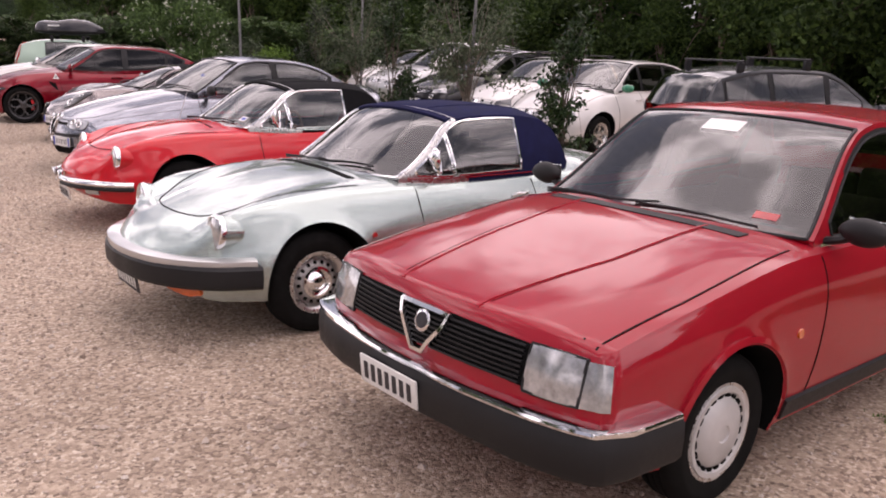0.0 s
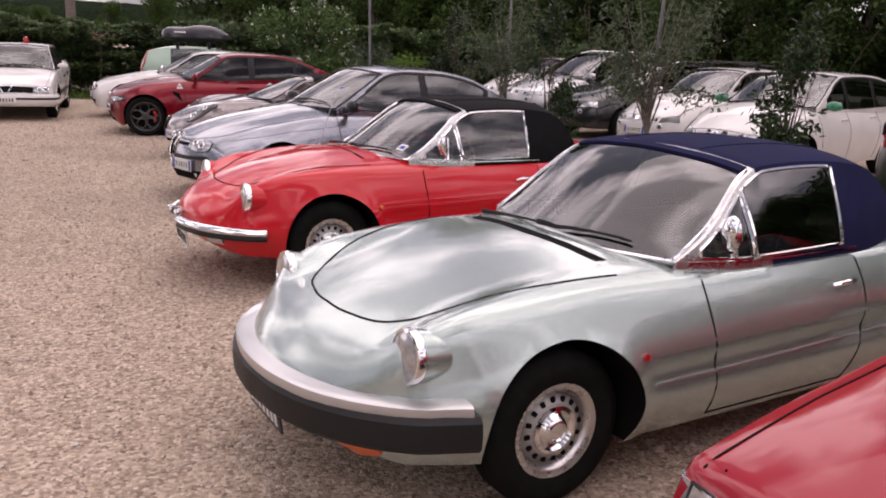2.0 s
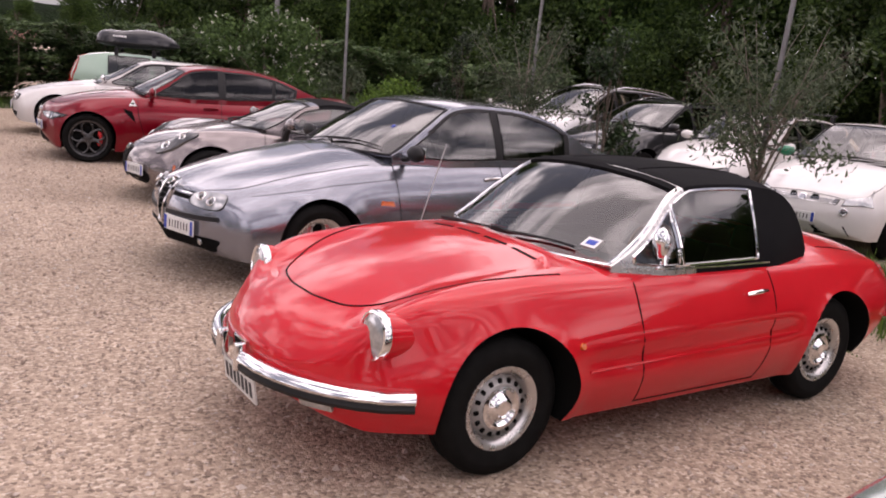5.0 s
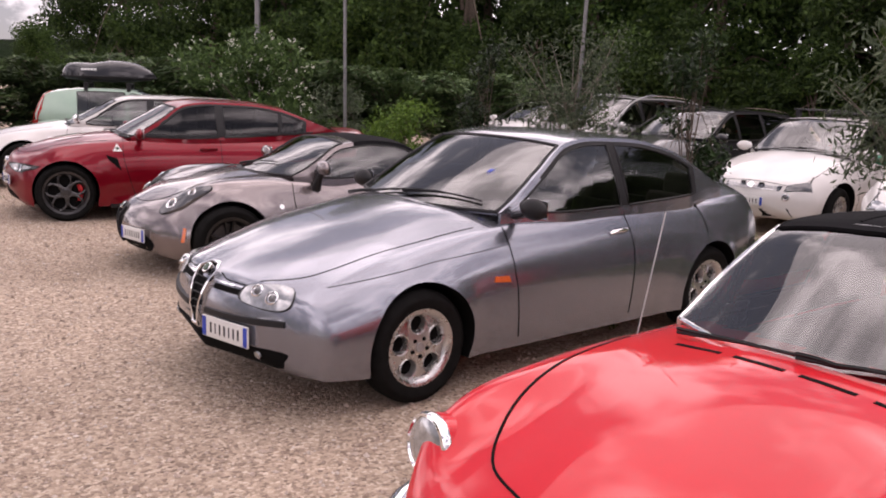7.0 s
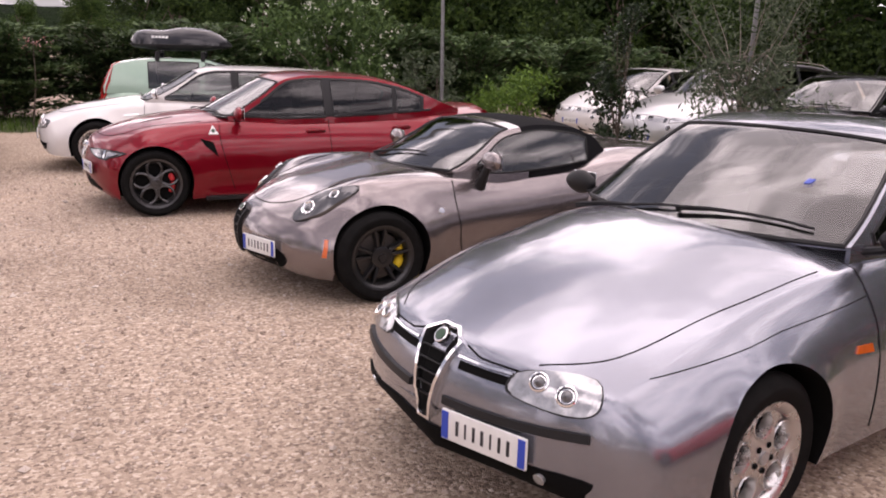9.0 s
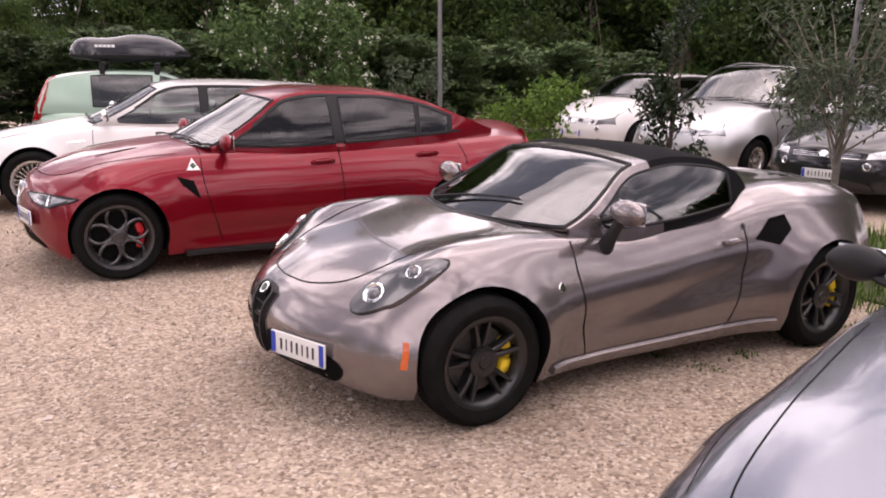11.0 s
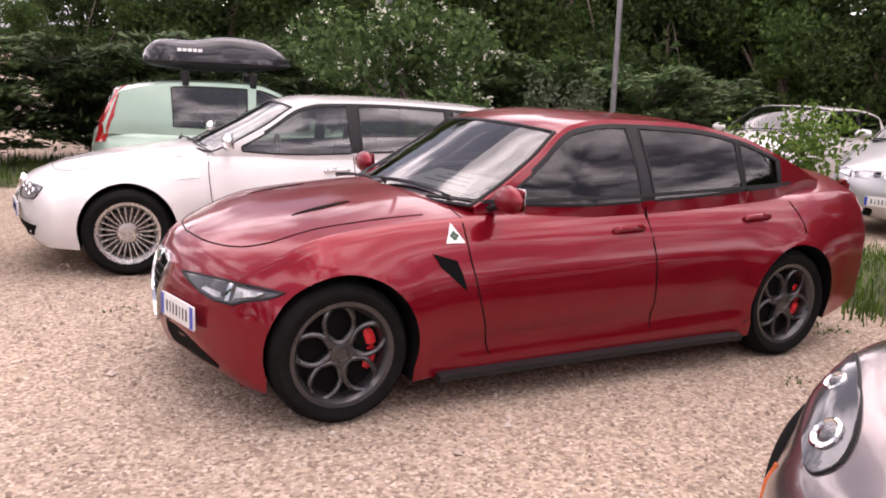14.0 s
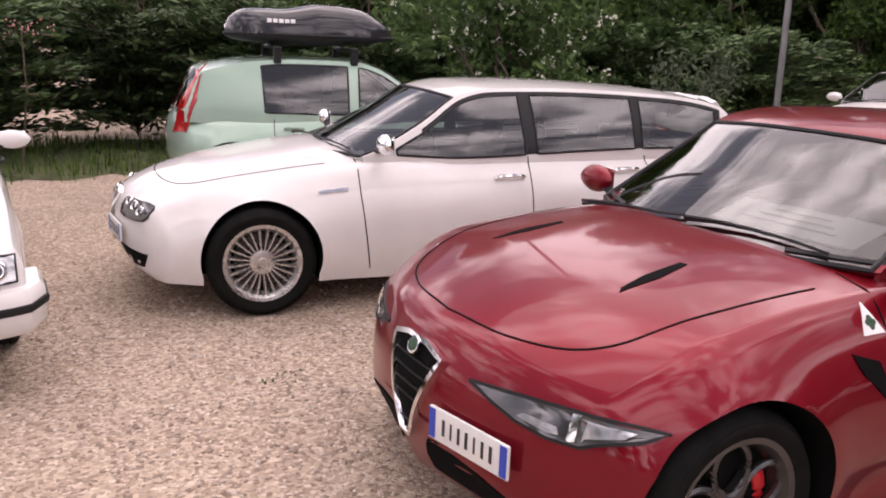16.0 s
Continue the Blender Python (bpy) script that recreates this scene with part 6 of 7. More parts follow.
# ---- the second row and the cars beyond ----
def dress_hatch(car, sk, sp, mat, mirror_mat=None, rails=False, bars=False, plate_y=0.0, dark_lamps=False, tall_lamps=False):
    F, S, T, B = rays(sk)
    h, g = sp["wb"] / 2, sp["cabin"]
    xf = h + sp["fo"]
    hw = max(v for _, v in sp["w"])
    zt = pchip(sp["top"], np.array([xf]))[0]
    lz = zt + 0.0
    o = [F(hw * 0.48, lz - 0.06), F(hw * 0.78, lz - 0.05), S(xf - 0.34, lz + 0.03), S(xf - 0.46, lz + 0.12), F(hw * 0.72, lz + 0.05), F(hw * 0.5, lz + 0.01)]
    lamp(sk, car, K, o, facing(sk, o), bulbs=[(xf, hw * 0.62, lz - 0.01, 0.045)], lens="lens_dark" if dark_lamps else "lens")
    gr = panel(sk, car, "grille", [F(-hw * 0.42, lz - 0.06), F(hw * 0.42, lz - 0.06), F(hw * 0.44, lz), F(-hw * 0.44, lz)], K["void"], 0.004, cuts=2)
    for i in range(3):
        part("grille_bar", sk.strip([F(-hw * 0.42, lz - 0.05 + i * 0.02), F(hw * 0.42, lz - 0.05 + i * 0.02)], FRONT, 0.008, 0.01), K["trim"], gr)
    c, n = sk.at((xf + 0.3, 0, lz - 0.02), FRONT)
    disc_on(sk, gr, "badge", c + n * 0.012, n, 0.045, K["chrome"], 0.006)
    panel(sk, car, "lower_grille", [F(-hw * 0.62, 0.27), F(hw * 0.62, 0.27), F(hw * 0.55, 0.37), F(-hw * 0.55, 0.37)], K["void"], 0.004, cuts=2)
    plate(sk, car, K, xf + 0.3, plate_y, 0.43, 0.4)
    seam(sk, car, K, curve_line([(h - 0.2, hw * 0.8, 1), (h + 0.3, hw * 0.74, 1), (xf - 0.22, hw * 0.6, 1), (xf - 0.12, hw * 0.3, 1), (xf - 0.1, 0, 1)], 5), DOWN)
    belt = pchip(g["belt"], np.array([0.0]))[0]
    door_lines(sk, car, K, [(h - 0.45, h - 0.5), (0.04, 0.04), (-0.85, -0.75)], 0.28, belt - 0.02)
    handle(sk, car, 0.18, belt - 0.12, mat, 0.17, 0.026)
    handle(sk, car, -0.68, belt - 0.10, mat, 0.17, 0.026)
    mirror_set(sk, car, kit(paint=mat), h - 0.62, 0.95, belt + 0.08, (0.085, 0.22, 0.15), "pod", mirror_mat or mat)
    wipers(sk, car, K, [((h - 0.33, 0.0, 1), (h - 0.42, 0.5, 1)), ((h - 0.3, -0.55, 1), (h - 0.35, -0.02, 1))], K["black"])
    xr = -h - sp["ro"]
    for s in (1, -1):
        if tall_lamps:
            panel(sk, car, "tail_lamp", flip([S(xr + 0.07, 0.74), S(xr + 0.17, 0.76), S(xr + 0.27, 1.05), S(xr + 0.38, 1.34), S(xr + 0.30, 1.36), S(xr + 0.16, 1.05)], s), K["lens_red"], 0.012)
            continue
        panel(sk, car, "tail_lamp", flip([B(hw * 0.62, 0.80), B(hw * 0.8, 0.80), S(xr + 0.25, 0.82), S(xr + 0.28, 1.0), B(hw * 0.74, 1.04), B(hw * 0.62, 0.98)], s), K["lens_red"], 0.01)
        if rails:
            y = g["wr"] - 0.03
            xs = np.linspace(g["tail_header"] + 0.1, g["header"] - 0.15, 7)
            pts = [T(float(x), s * y) + Vector((0, 0, 0.05 if 0 < i < 6 else 0.0)) for i, x in enumerate(xs)]
            part("roof_rail", tube(pts, 0.014, n=6), K["trim"], car)
    if bars:
        for x in (g["header"] - 0.35, g["tail_header"] + 0.35):
            pts = [T(x, y) + Vector((0, 0, 0.10)) for y in (-g["wr"] - 0.05, -0.3, 0.3, g["wr"] + 0.05)]
            b = part("roof_bar", tube([Vector((p.x, p.y, max(q.z for q in pts))) for p in pts], 0.022, n=8, flat=0.6), K["black"], car)
            for y in (-g["wr"] + 0.02, g["wr"] - 0.02):
                t = T(x, y)
                part("bar_foot", box_bm(0.09, 0.06, 0.12, 0.02, Matrix.Translation((t.x, t.y, t.z + 0.05))), K["black"], b)
    c = T(-0.7, 0)
    part("roof_aerial", tube([c, c + Vector((-0.12, 0, 0.16))], 0.005, n=5), K["black"], car)


GREEN_CAP = plain("green_mirror_cap", (0.01, 0.20, 0.10), 0.3, coat=0.6)
FIESTA = hatch(3.95, 1.72, 1.48, 2.49, belt=0.97)
POLO = hatch(3.97, 1.68, 1.46, 2.47, belt=0.95)
PASSAT = hatch(4.77, 1.82, 1.50, 2.71, belt=0.99, fo=0.9, tail=0.3)
PEOPLE = hatch(4.77, 1.88, 1.64, 2.85, belt=1.05, fo=0.9)
GOLF = hatch(4.25, 1.80, 1.45, 2.63, belt=0.97)
SMALL = hatch(3.90, 1.69, 1.52, 2.50, belt=0.98)
PUNTO = hatch(3.84, 1.66, 1.44, 2.46, belt=0.91, wheel="cover", tail=0.2)
PUNTO["cabin"].update(side=[(-0.98, -0.14), (-0.02, 0.72)], black_pillars=False)
for sp_, lab, m_, mat_, opt in (
        (FIESTA, "white small hatchback with green mirror caps", place(0.07, 17.04, -118.0), WHITE, dict(mirror_mat=GREEN_CAP)),
        (POLO, "white small hatchback with roof bars", place(-1.28, 19.18, -122.0), WHITE, dict(bars=True, dark_lamps=True)),
        (PASSAT, "black estate car with bright roof rails", place(-2.95, 21.25, -124.0), BLACK, dict(rails=True)),
        (PEOPLE, "silver family van with a high roof", place(-4.55, 23.15, -126.0), SILVER, dict(rails=True)),
        (GOLF, "white hatchback parked beside a shrub", place(-6.24, 25.59, -125.0), WHITE, dict(dark_lamps=True)),
        (SMALL, "dark grey hatchback with roof bars, tail to the row", place(2.74, 13.59, 33.4), DARK_GREY, dict(bars=True)),
        (PUNTO, "pale green hatchback carrying a roof box", place(-13.08, 20.17, 31.4), MINT, dict(tall_lamps=True)),
        (SMALL, "dark grey hatchback parked by the hedge", place(-17.49, 15.10, -46.6), DARK_GREY, dict())):
    c_, k_ = build_car(sp_, "hatchback_car" if sp_ not in (PASSAT, PEOPLE) else "estate_car", lab, "car", m_, kit(paint=mat_, trim=COMMON["black"]))
    dress_hatch(c_, k_, sp_, mat_, **opt)


# ---- roof box on the pale green car ----
def roof_box(m):
    box = thing("roof_box", "glossy black car roof box on two bars", "roof box", m)
    gloss = paint("box_black", (0.02, 0.02, 0.024), 0.0, 0.35, dust=0.1)
    n, k = 44, 18

    def shell(z0, prof, wid, name, mat):
        bm = bmesh.new()
        rings = []
        for i in range(n):
            u = i / (n - 1)
            x = -0.98 + 1.96 * u
            f = max(0.02, (1 - abs(2 * u - 1) ** 5)) ** 0.5
            hz, w = float(pchip(prof, np.array([x]))[0]) * f ** 0.6, wid * f * (1 - 0.18 * max(0, x))
            rings.append([bm.verts.new((x, w * math.copysign(abs(math.cos(a)) ** 0.55, math.cos(a)), z0 + hz * abs(math.sin(a)) ** 0.7)) for a in np.linspace(0, math.pi, k)])
        for a, b in zip(rings, rings[1:]):
            for j in range(k - 1):
                bm.faces.new((a[j], a[j + 1], b[j + 1], b[j]))
        bmesh.ops.recalc_face_normals(bm, faces=bm.faces[:])
        return part(name, bm, mat, box)

    shell(0.10, [(-0.98, 0.20), (-0.8, 0.25), (-0.4, 0.235), (0.1, 0.29), (0.5, 0.27), (0.8, 0.19), (0.98, 0.12)], 0.40, "lid", gloss)
    base = shell(0.10, [(-0.98, -0.07), (0, -0.10), (0.98, -0.04)], 0.40, "base", K["black"])
    part("rim", tube([(-0.98 + 1.96 * (0.5 - 0.5 * math.cos(a)), 0.408 * math.copysign(abs(math.sin(a)) ** 0.5, math.sin(a)) * (1 - 0.18 * max(0, -math.cos(a) * 0.98)), 0.10) for a in np.linspace(0, 2 * math.pi, 60)[:-1]], 0.014, closed=True), K["black"], box)
    for i in range(5):
        part("mark", box_bm(0.05, 0.004, 0.035, 0, Matrix.Translation((-0.52 + i * 0.065, -0.402, 0.22)) @ pose(0, 0, 0, -14, 0, 0)), K["white"], box, "white lettering bar")
    for x in (-0.45, 0.42):
        part("cross_bar", box_bm(0.06, 1.05, 0.03, 0.01, Matrix.Translation((x, 0, -0.02))), K["black"], box)
        for s in (1, -1):
            part("bar_foot", box_bm(0.09, 0.07, 0.16, 0.02, Matrix.Translation((x, s * 0.47, -0.08))), K["black"], box)


roof_box(pose(-13.38, 19.84, 1.53, 0, 0, 31.4) @ Matrix.Diagonal((0.82, 0.9, 1.0, 1)))


# ---- plants ----
def leaf_material(name, dark, light, trans=0.3, rough=0.7):
    mt = bpy.data.materials.new(name)
    mt.use_nodes = True
    nt = mt.node_tree
    b, out = nt.nodes["Principled BSDF"], nt.nodes["Material Output"]
    geo = nt.nodes.new("ShaderNodeNewGeometry")
    r = ramp_node(nt, geo.outputs["Random Per Island"], [(0.0, dark), (0.6, [(a + c) / 2 for a, c in zip(dark, light)]), (1.0, light)])
    info = nt.nodes.new("ShaderNodeObjectInfo")
    hsv = nt.nodes.new("ShaderNodeHueSaturation")
    rng = nt.nodes.new("ShaderNodeMapRange")
    rng.inputs["To Min"].default_value, rng.inputs["To Max"].default_value = 0.7, 1.3
    nt.links.new(info.outputs["Random"], rng.inputs["Value"])
    nt.links.new(rng.outputs["Result"], hsv.inputs["Value"])
    nt.links.new(r.outputs["Color"], hsv.inputs["Color"])
    nt.links.new(hsv.outputs["Color"], b.inputs["Base Color"])
    b.inputs["Roughness"].default_value, b.inputs["Specular IOR Level"].default_value = rough, 0.25
    tl, mx = nt.nodes.new("ShaderNodeBsdfTranslucent"), nt.nodes.new("ShaderNodeMixShader")
    mx.inputs["Fac"].default_value = trans
    nt.links.new(hsv.outputs["Color"], tl.inputs["Color"])
    nt.links.new(b.outputs["BSDF"], mx.inputs[1])
    nt.links.new(tl.outputs["BSDF"], mx.inputs[2])
    nt.links.new(mx.outputs["Shader"], out.inputs["Surface"])
    return mt


BARK = plain("bark", (0.11, 0.085, 0.065), 0.9, var=0.4, scale=14, bump=0.8, bdist=0.02)
OLIVE_BARK = plain("olive_bark", (0.20, 0.175, 0.145), 0.9, var=0.3, scale=20, bump=0.8, bdist=0.01)
FOREST = leaf_material("forest_leaf", (0.014, 0.034, 0.009), (0.075, 0.13, 0.028))
OLIVE = leaf_material("olive_leaf", (0.045, 0.068, 0.038), (0.14, 0.175, 0.105), 0.2)
LAUREL = leaf_material("laurel_leaf", (0.008, 0.020, 0.008), (0.04, 0.075, 0.025), 0.12, 0.35)
JUNIPER = leaf_material("juniper_leaf", (0.028, 0.058, 0.022), (0.12, 0.18, 0.07), 0.22)
BUSH = leaf_material("bush_leaf", (0.03, 0.06, 0.018), (0.10, 0.165, 0.05), 0.25)
BRIGHT = leaf_material("bright_leaf", (0.05, 0.10, 0.018), (0.13, 0.22, 0.035), 0.3)
GRASS = leaf_material("grass_blade", (0.035, 0.075, 0.012), (0.12, 0.20, 0.035), 0.3)
PETAL = leaf_material("white_petal", (0.62, 0.62, 0.52), (0.8, 0.8, 0.72), 0.3)
PINK = leaf_material("pink_petal", (0.5, 0.16, 0.16), (0.75, 0.5, 0.48), 0.3)


def leaves_mesh(name, centres, length, width, mat, rng, up=0.3, fold=0.25, spread=1.0):
    """Many folded leaves, four points each."""
    n = len(centres)
    d = rng.normal(size=(n, 3)) * spread
    d[:, 2] += up
    d /= np.linalg.norm(d, axis=1)[:, None]
    r = rng.normal(size=(n, 3))
    s = np.cross(d, r)
    s /= np.linalg.norm(s, axis=1)[:, None] + 1e-9
    nn = np.cross(d, s)
    L = (length * rng.uniform(0.6, 1.3, n))[:, None]
    W = (width * rng.uniform(0.7, 1.25, n))[:, None]
    v = np.stack([centres - d * L / 2, centres + s * W / 2 + nn * W * fold, centres + d * L / 2, centres - s * W / 2 + nn * W * fold], 1).reshape(-1, 3)
    idx = np.arange(n) * 4
    faces = np.stack([np.stack([idx, idx + 1, idx + 2], 1), np.stack([idx, idx + 2, idx + 3], 1)], 1).reshape(-1, 3)
    me = bpy.data.meshes.new(name)
    me.from_pydata(v.tolist(), [], faces.tolist())
    me.materials.append(mat)
    return me


def blob_points(rng, blobs, per, shell=0.45):
    pts = []
    for c, r in blobs:
        u = rng.normal(size=(per, 3))
        u /= np.linalg.norm(u, axis=1)[:, None]
        q = (rng.uniform(0, 1, per) ** shell)[:, None]
        pts.append(np.array(c) + u * q * np.array(r))
    return np.concatenate(pts)


def limbs_bm(rng, height, r0, n_limbs, reach, start=0.35, lean=0.1, ends=None):
    """A tapered trunk with forking limbs."""
    top = Vector((rng.uniform(-lean, lean) * height, rng.uniform(-lean, lean) * height, height * 0.8))
    pts = [Vector((0, 0, -0.05)).lerp(top, t) + Vector((rng.normal() * 0.02 * height * t, rng.normal() * 0.02 * height * t, 0)) for t in np.linspace(0, 1, 8)]
    bm = tube(pts, [r0 * (1.25 - 1.05 * t) for t in np.linspace(0, 1, 8)], n=8)
    for k in range(n_limbs):
        t = start + (1 - start) * k / n_limbs
        base = pts[0].lerp(pts[-1], t)
        a = rng.uniform(0, 2 * math.pi)
        end = Vector(ends[k % len(ends)]) if ends else base + Vector((math.cos(a), math.sin(a), rng.uniform(0.3, 0.9))) * reach * (1 - 0.5 * t)
        mid = base.lerp(end, 0.5) + Vector((0, 0, 0.06 * height))
        rr = min(r0 * (0.55 - 0.35 * t), 0.012 + 0.1 * r0) if r0 < 0.05 else r0 * (0.55 - 0.35 * t)
        add(bm, tube([base, mid, end], [rr, rr * 0.6, rr * 0.2], n=6))
    return bm


def tree_kind(seed, height, spread, blobs_n, per, leaf, mat, bark, trunk_r, low=0.25, flat=0.8):
    rng = np.random.default_rng(seed)
    blobs = []
    for i in range(blobs_n):
        t = rng.uniform(low, 1.0)
        w = spread * math.sin(math.pi * min(1, 0.25 + 0.72 * t)) * rng.uniform(0.3, 1.0)
        a = rng.uniform(0, 2 * math.pi)
        s = spread * rng.uniform(0.28, 0.5)
        blobs.append(((w * math.cos(a), w * math.sin(a), height * t - s * 0.4), (s, s, s * flat)))
    trunk = limbs_bm(rng, height, trunk_r, 9, spread, ends=[b[0] for b in blobs])
    ob = finish(trunk, "trunk", bark)
    tm = ob.data
    bpy.data.objects.remove(ob)
    return tm, leaves_mesh("crown", blob_points(rng, blobs, per), leaf, leaf * 0.62, mat, rng)


def plant(name, label, category, kind, x, y, scale=1.0, turn=0.0, group="", z=0.0, crown="crown"):
    t = thing(name, label, category, pose(x, y, z, 0, 0, turn) @ Matrix.Scale(scale, 4), group)
    share("trunk", kind[0], t, Matrix())
    share(crown, kind[1], t, Matrix())
    return t


KINDS = [tree_kind(11 + i, 10.0, 3.6, 24, 560, 0.235, FOREST, BARK, 0.22, low=0.12) for i in range(4)]
SHRUBS = [tree_kind(31 + i, 4.2, 2.2, 16, 380, 0.18, FOREST, BARK, 0.08, low=0.1) for i in range(2)]
rng = np.random.default_rng(5)
EDGE = [(33.97, 8.99), (23.46, 15.19), (14.93, 21.54), (7.41, 27.97), (0.96, 33.49), (-6.33, 36.93), (-14.62, 40.29), (-21.76, 41.74), (-29.89, 43.11)]


def along(line, t):
    seg = [math.dist(a, b) for a, b in zip(line, line[1:])]
    d = t * sum(seg)
    for (a, b), s in zip(zip(line, line[1:]), seg):
        if d <= s:
            return Vector((a[0] + (b[0] - a[0]) * d / s, a[1] + (b[1] - a[1]) * d / s)), Vector((b[0] - a[0], b[1] - a[1])).normalized()
        d -= s
    return Vector(line[-1]), (Vector(line[-1]) - Vector(line[-2])).normalized()


for row, (count, off, sc) in enumerate(((20, 0.5, 0.95), (16, 5.0, 1.25), (11, 11.0, 1.6))):
    for i in range(count):
        p, d = along(EDGE, (i + rng.uniform(0.2, 0.8)) / count)
        nrm = Vector((d.y, -d.x)) if Vector((d.y, -d.x)).dot(p - Vector((-6, 12))) > 0 else Vector((-d.y, d.x))
        q = p + nrm * (off + rng.uniform(-1.2, 1.2))
        plant("woodland_tree", "broad-leaved tree with dense dark green crown", "tree", KINDS[int(rng.integers(4))], q.x, q.y, sc * rng.uniform(0.85, 1.2), rng.uniform(0, 360), "wood behind the car park")
for i in range(26):
    p, d = along(EDGE, (i + rng.uniform(0.1, 0.9)) / 26)
    nrm = Vector((d.y, -d.x)) if Vector((d.y, -d.x)).dot(p - Vector((-6, 12))) > 0 else Vector((-d.y, d.x))
    q = p - nrm * rng.uniform(0.8, 2.4)
    plant("woodland_shrub", "dense green undergrowth shrub at the wood's edge", "shrub", SHRUBS[i % 2], q.x, q.y, rng.uniform(0.75, 1.15), rng.uniform(0, 360), "undergrowth")
# unseen tree row, added behind the camera to darken reflections in the cars
UNSEEN_ROW = [(32.37, 3.85), (24.18, -6.82), (13.68, -13.66), (1.95, -17.59), (-12.24, -15.69), (-26.82, -8.81), (-39.72, 2.21)]
for i in range(14):
    p, d = along(UNSEEN_ROW, (i + rng.uniform(0.3, 0.7)) / 14)
    plant("woodland_tree", "broad-leaved tree with dense dark green crown", "tree", KINDS[i % 4], p.x, p.y, rng.uniform(0.7, 0.9), rng.uniform(0, 360), "trees across the car park")
for x, y, s in ((-35.2, 47.2, 0.85), (-31.5, 46.0, 0.9), (-29.34, 36.13, 0.38), (-33.98, 37.77, 0.33), (-37.24, 34.51, 0.30), (-54.73, 40.16, 0.55), (-63.33, 47.51, 0.7), (-50.37, 48.52, 0.30), (-70.76, 39.91, 0.75), (-62.12, 57.63, 0.40), (-48.01, 56.73, 0.40), (-78.91, 54.31, 0.8), (-84.95, 41.80, 0.9)):
    plant("woodland_tree", "distant broad-leaved tree standing alone", "tree", KINDS[int(rng.integers(4))], x, y, s, rng.uniform(0, 360), "far trees")


# hedge of spreading junipers
def juniper_kind(seed, radius, height):
    rg = np.random.default_rng(seed)
    bm, pts, dirs = bmesh.new(), [], []
    for k in range(70):
        a, el = rg.uniform(0, 2 * math.pi), rg.uniform(0.12, 1.15)
        L = radius * (1.05 - 0.35 * el) * rg.uniform(0.6, 1.05)
        base = Vector((0, 0, 0.1 + 0.25 * height * rg.uniform(0, 1)))
        end = base + Vector((math.cos(a) * L, math.sin(a) * L, math.sin(el) * height * 0.8 * rg.uniform(0.7, 1.0)))
        mid = base.lerp(end, 0.55) + Vector((0, 0, 0.18 * height * math.sin(el)))
        line = curve_line([base, mid, end + Vector((0, 0, -0.04))], 6)
        add(bm, tube(line[::3], 0.014, n=4))
        for t in rg.uniform(0.2, 1.0, 220):
            c = line[min(len(line) - 1, int(t * (len(line) - 1)))]
            w = 0.16 * (1.25 - 0.7 * t) * radius / 1.6
            pts.append((c.x + rg.normal() * w, c.y + rg.normal() * w, c.z + rg.normal() * w * 0.24))
            dirs.append((math.cos(a) + rg.normal() * 0.5, math.sin(a) + rg.normal() * 0.5, 0.22 + rg.normal() * 0.2))
    ob = finish(bm, "branch", BARK)
    tm = ob.data
    bpy.data.objects.remove(ob)
    c, d = np.array(pts), np.array(dirs)
    d /= np.linalg.norm(d, axis=1)[:, None]
    n = len(c)
    s = np.cross(d, np.array([0, 0, 1.0]) + rg.normal(size=(n, 3)) * 0.35)
    s /= np.linalg.norm(s, axis=1)[:, None]
    L, W = rg.uniform(0.10, 0.2, n)[:, None], rg.uniform(0.045, 0.08, n)[:, None]
    v = np.stack([c - d * L / 2, c + s * W / 2, c + d * L / 2, c - s * W / 2], 1).reshape(-1, 3)
    i = np.arange(n) * 4
    f = np.stack([i, i + 1, i + 2, i + 3], 1)
    me = bpy.data.meshes.new("foliage")
    me.from_pydata(v.tolist(), [], f.tolist())
    me.materials.append(JUNIPER)
    return tm, me


JUN = [juniper_kind(70 + i, 1.9, 2.3) for i in range(3)]
for i, (x, y, s) in enumerate(((-22.18, 17.82, 0.95), (-20.16, 19.39, 1.0), (-18.46, 21.02, 1.05), (-17.30, 22.99, 1.0), (-15.66, 23.60, 1.1), (-14.13, 25.01, 1.0), (-12.05, 26.08, 1.1), (-10.32, 26.71, 1.05), (-8.71, 28.33, 1.1), (-7.38, 30.52, 1.0), (-16.81, 25.47, 1.1), (-13.42, 27.32, 1.2), (-24.12, 16.46, 1.0), (-20.97, 21.71, 1.1))):
    plant("juniper_shrub", "spreading juniper with feathery layered green branches", "shrub", JUN[i % 3], x, y, s, 47.0 * i, "juniper hedge", crown="foliage")

# white-flowered bush
rg = np.random.default_rng(90)
bl = [((rg.uniform(-1.1, 1.1), rg.uniform(-1.1, 1.1), rg.uniform(0.5, 2.7)), (0.75, 0.75, 0.65)) for _ in range(16)]
bush_trunk = limbs_bm(rg, 2.8, 0.07, 12, 1.4, 0.15, ends=[b[0] for b in bl])
wb_ = thing("flowering_bush", "large green bush dotted with white blossom", "bush", pose(-11.86, 22.61, 0, 0, 0, 0) @ Matrix.Scale(0.84, 4))
part("trunk", bush_trunk, BARK, wb_)
share("crown", leaves_mesh("crown", blob_points(rg, bl, 520), 0.15, 0.085, BUSH, rg), wb_, Matrix())
fl = blob_points(rg, [b for b in bl if b[0][2] > 1.0], 20, 0.08)
fl = np.repeat(fl, 6, 0) + rg.normal(size=(len(fl) * 6, 3)) * 0.035
share("blossom", leaves_mesh("blossom", fl, 0.05, 0.045, PETAL, rg, 0.6), wb_, Matrix(), "white blossom")


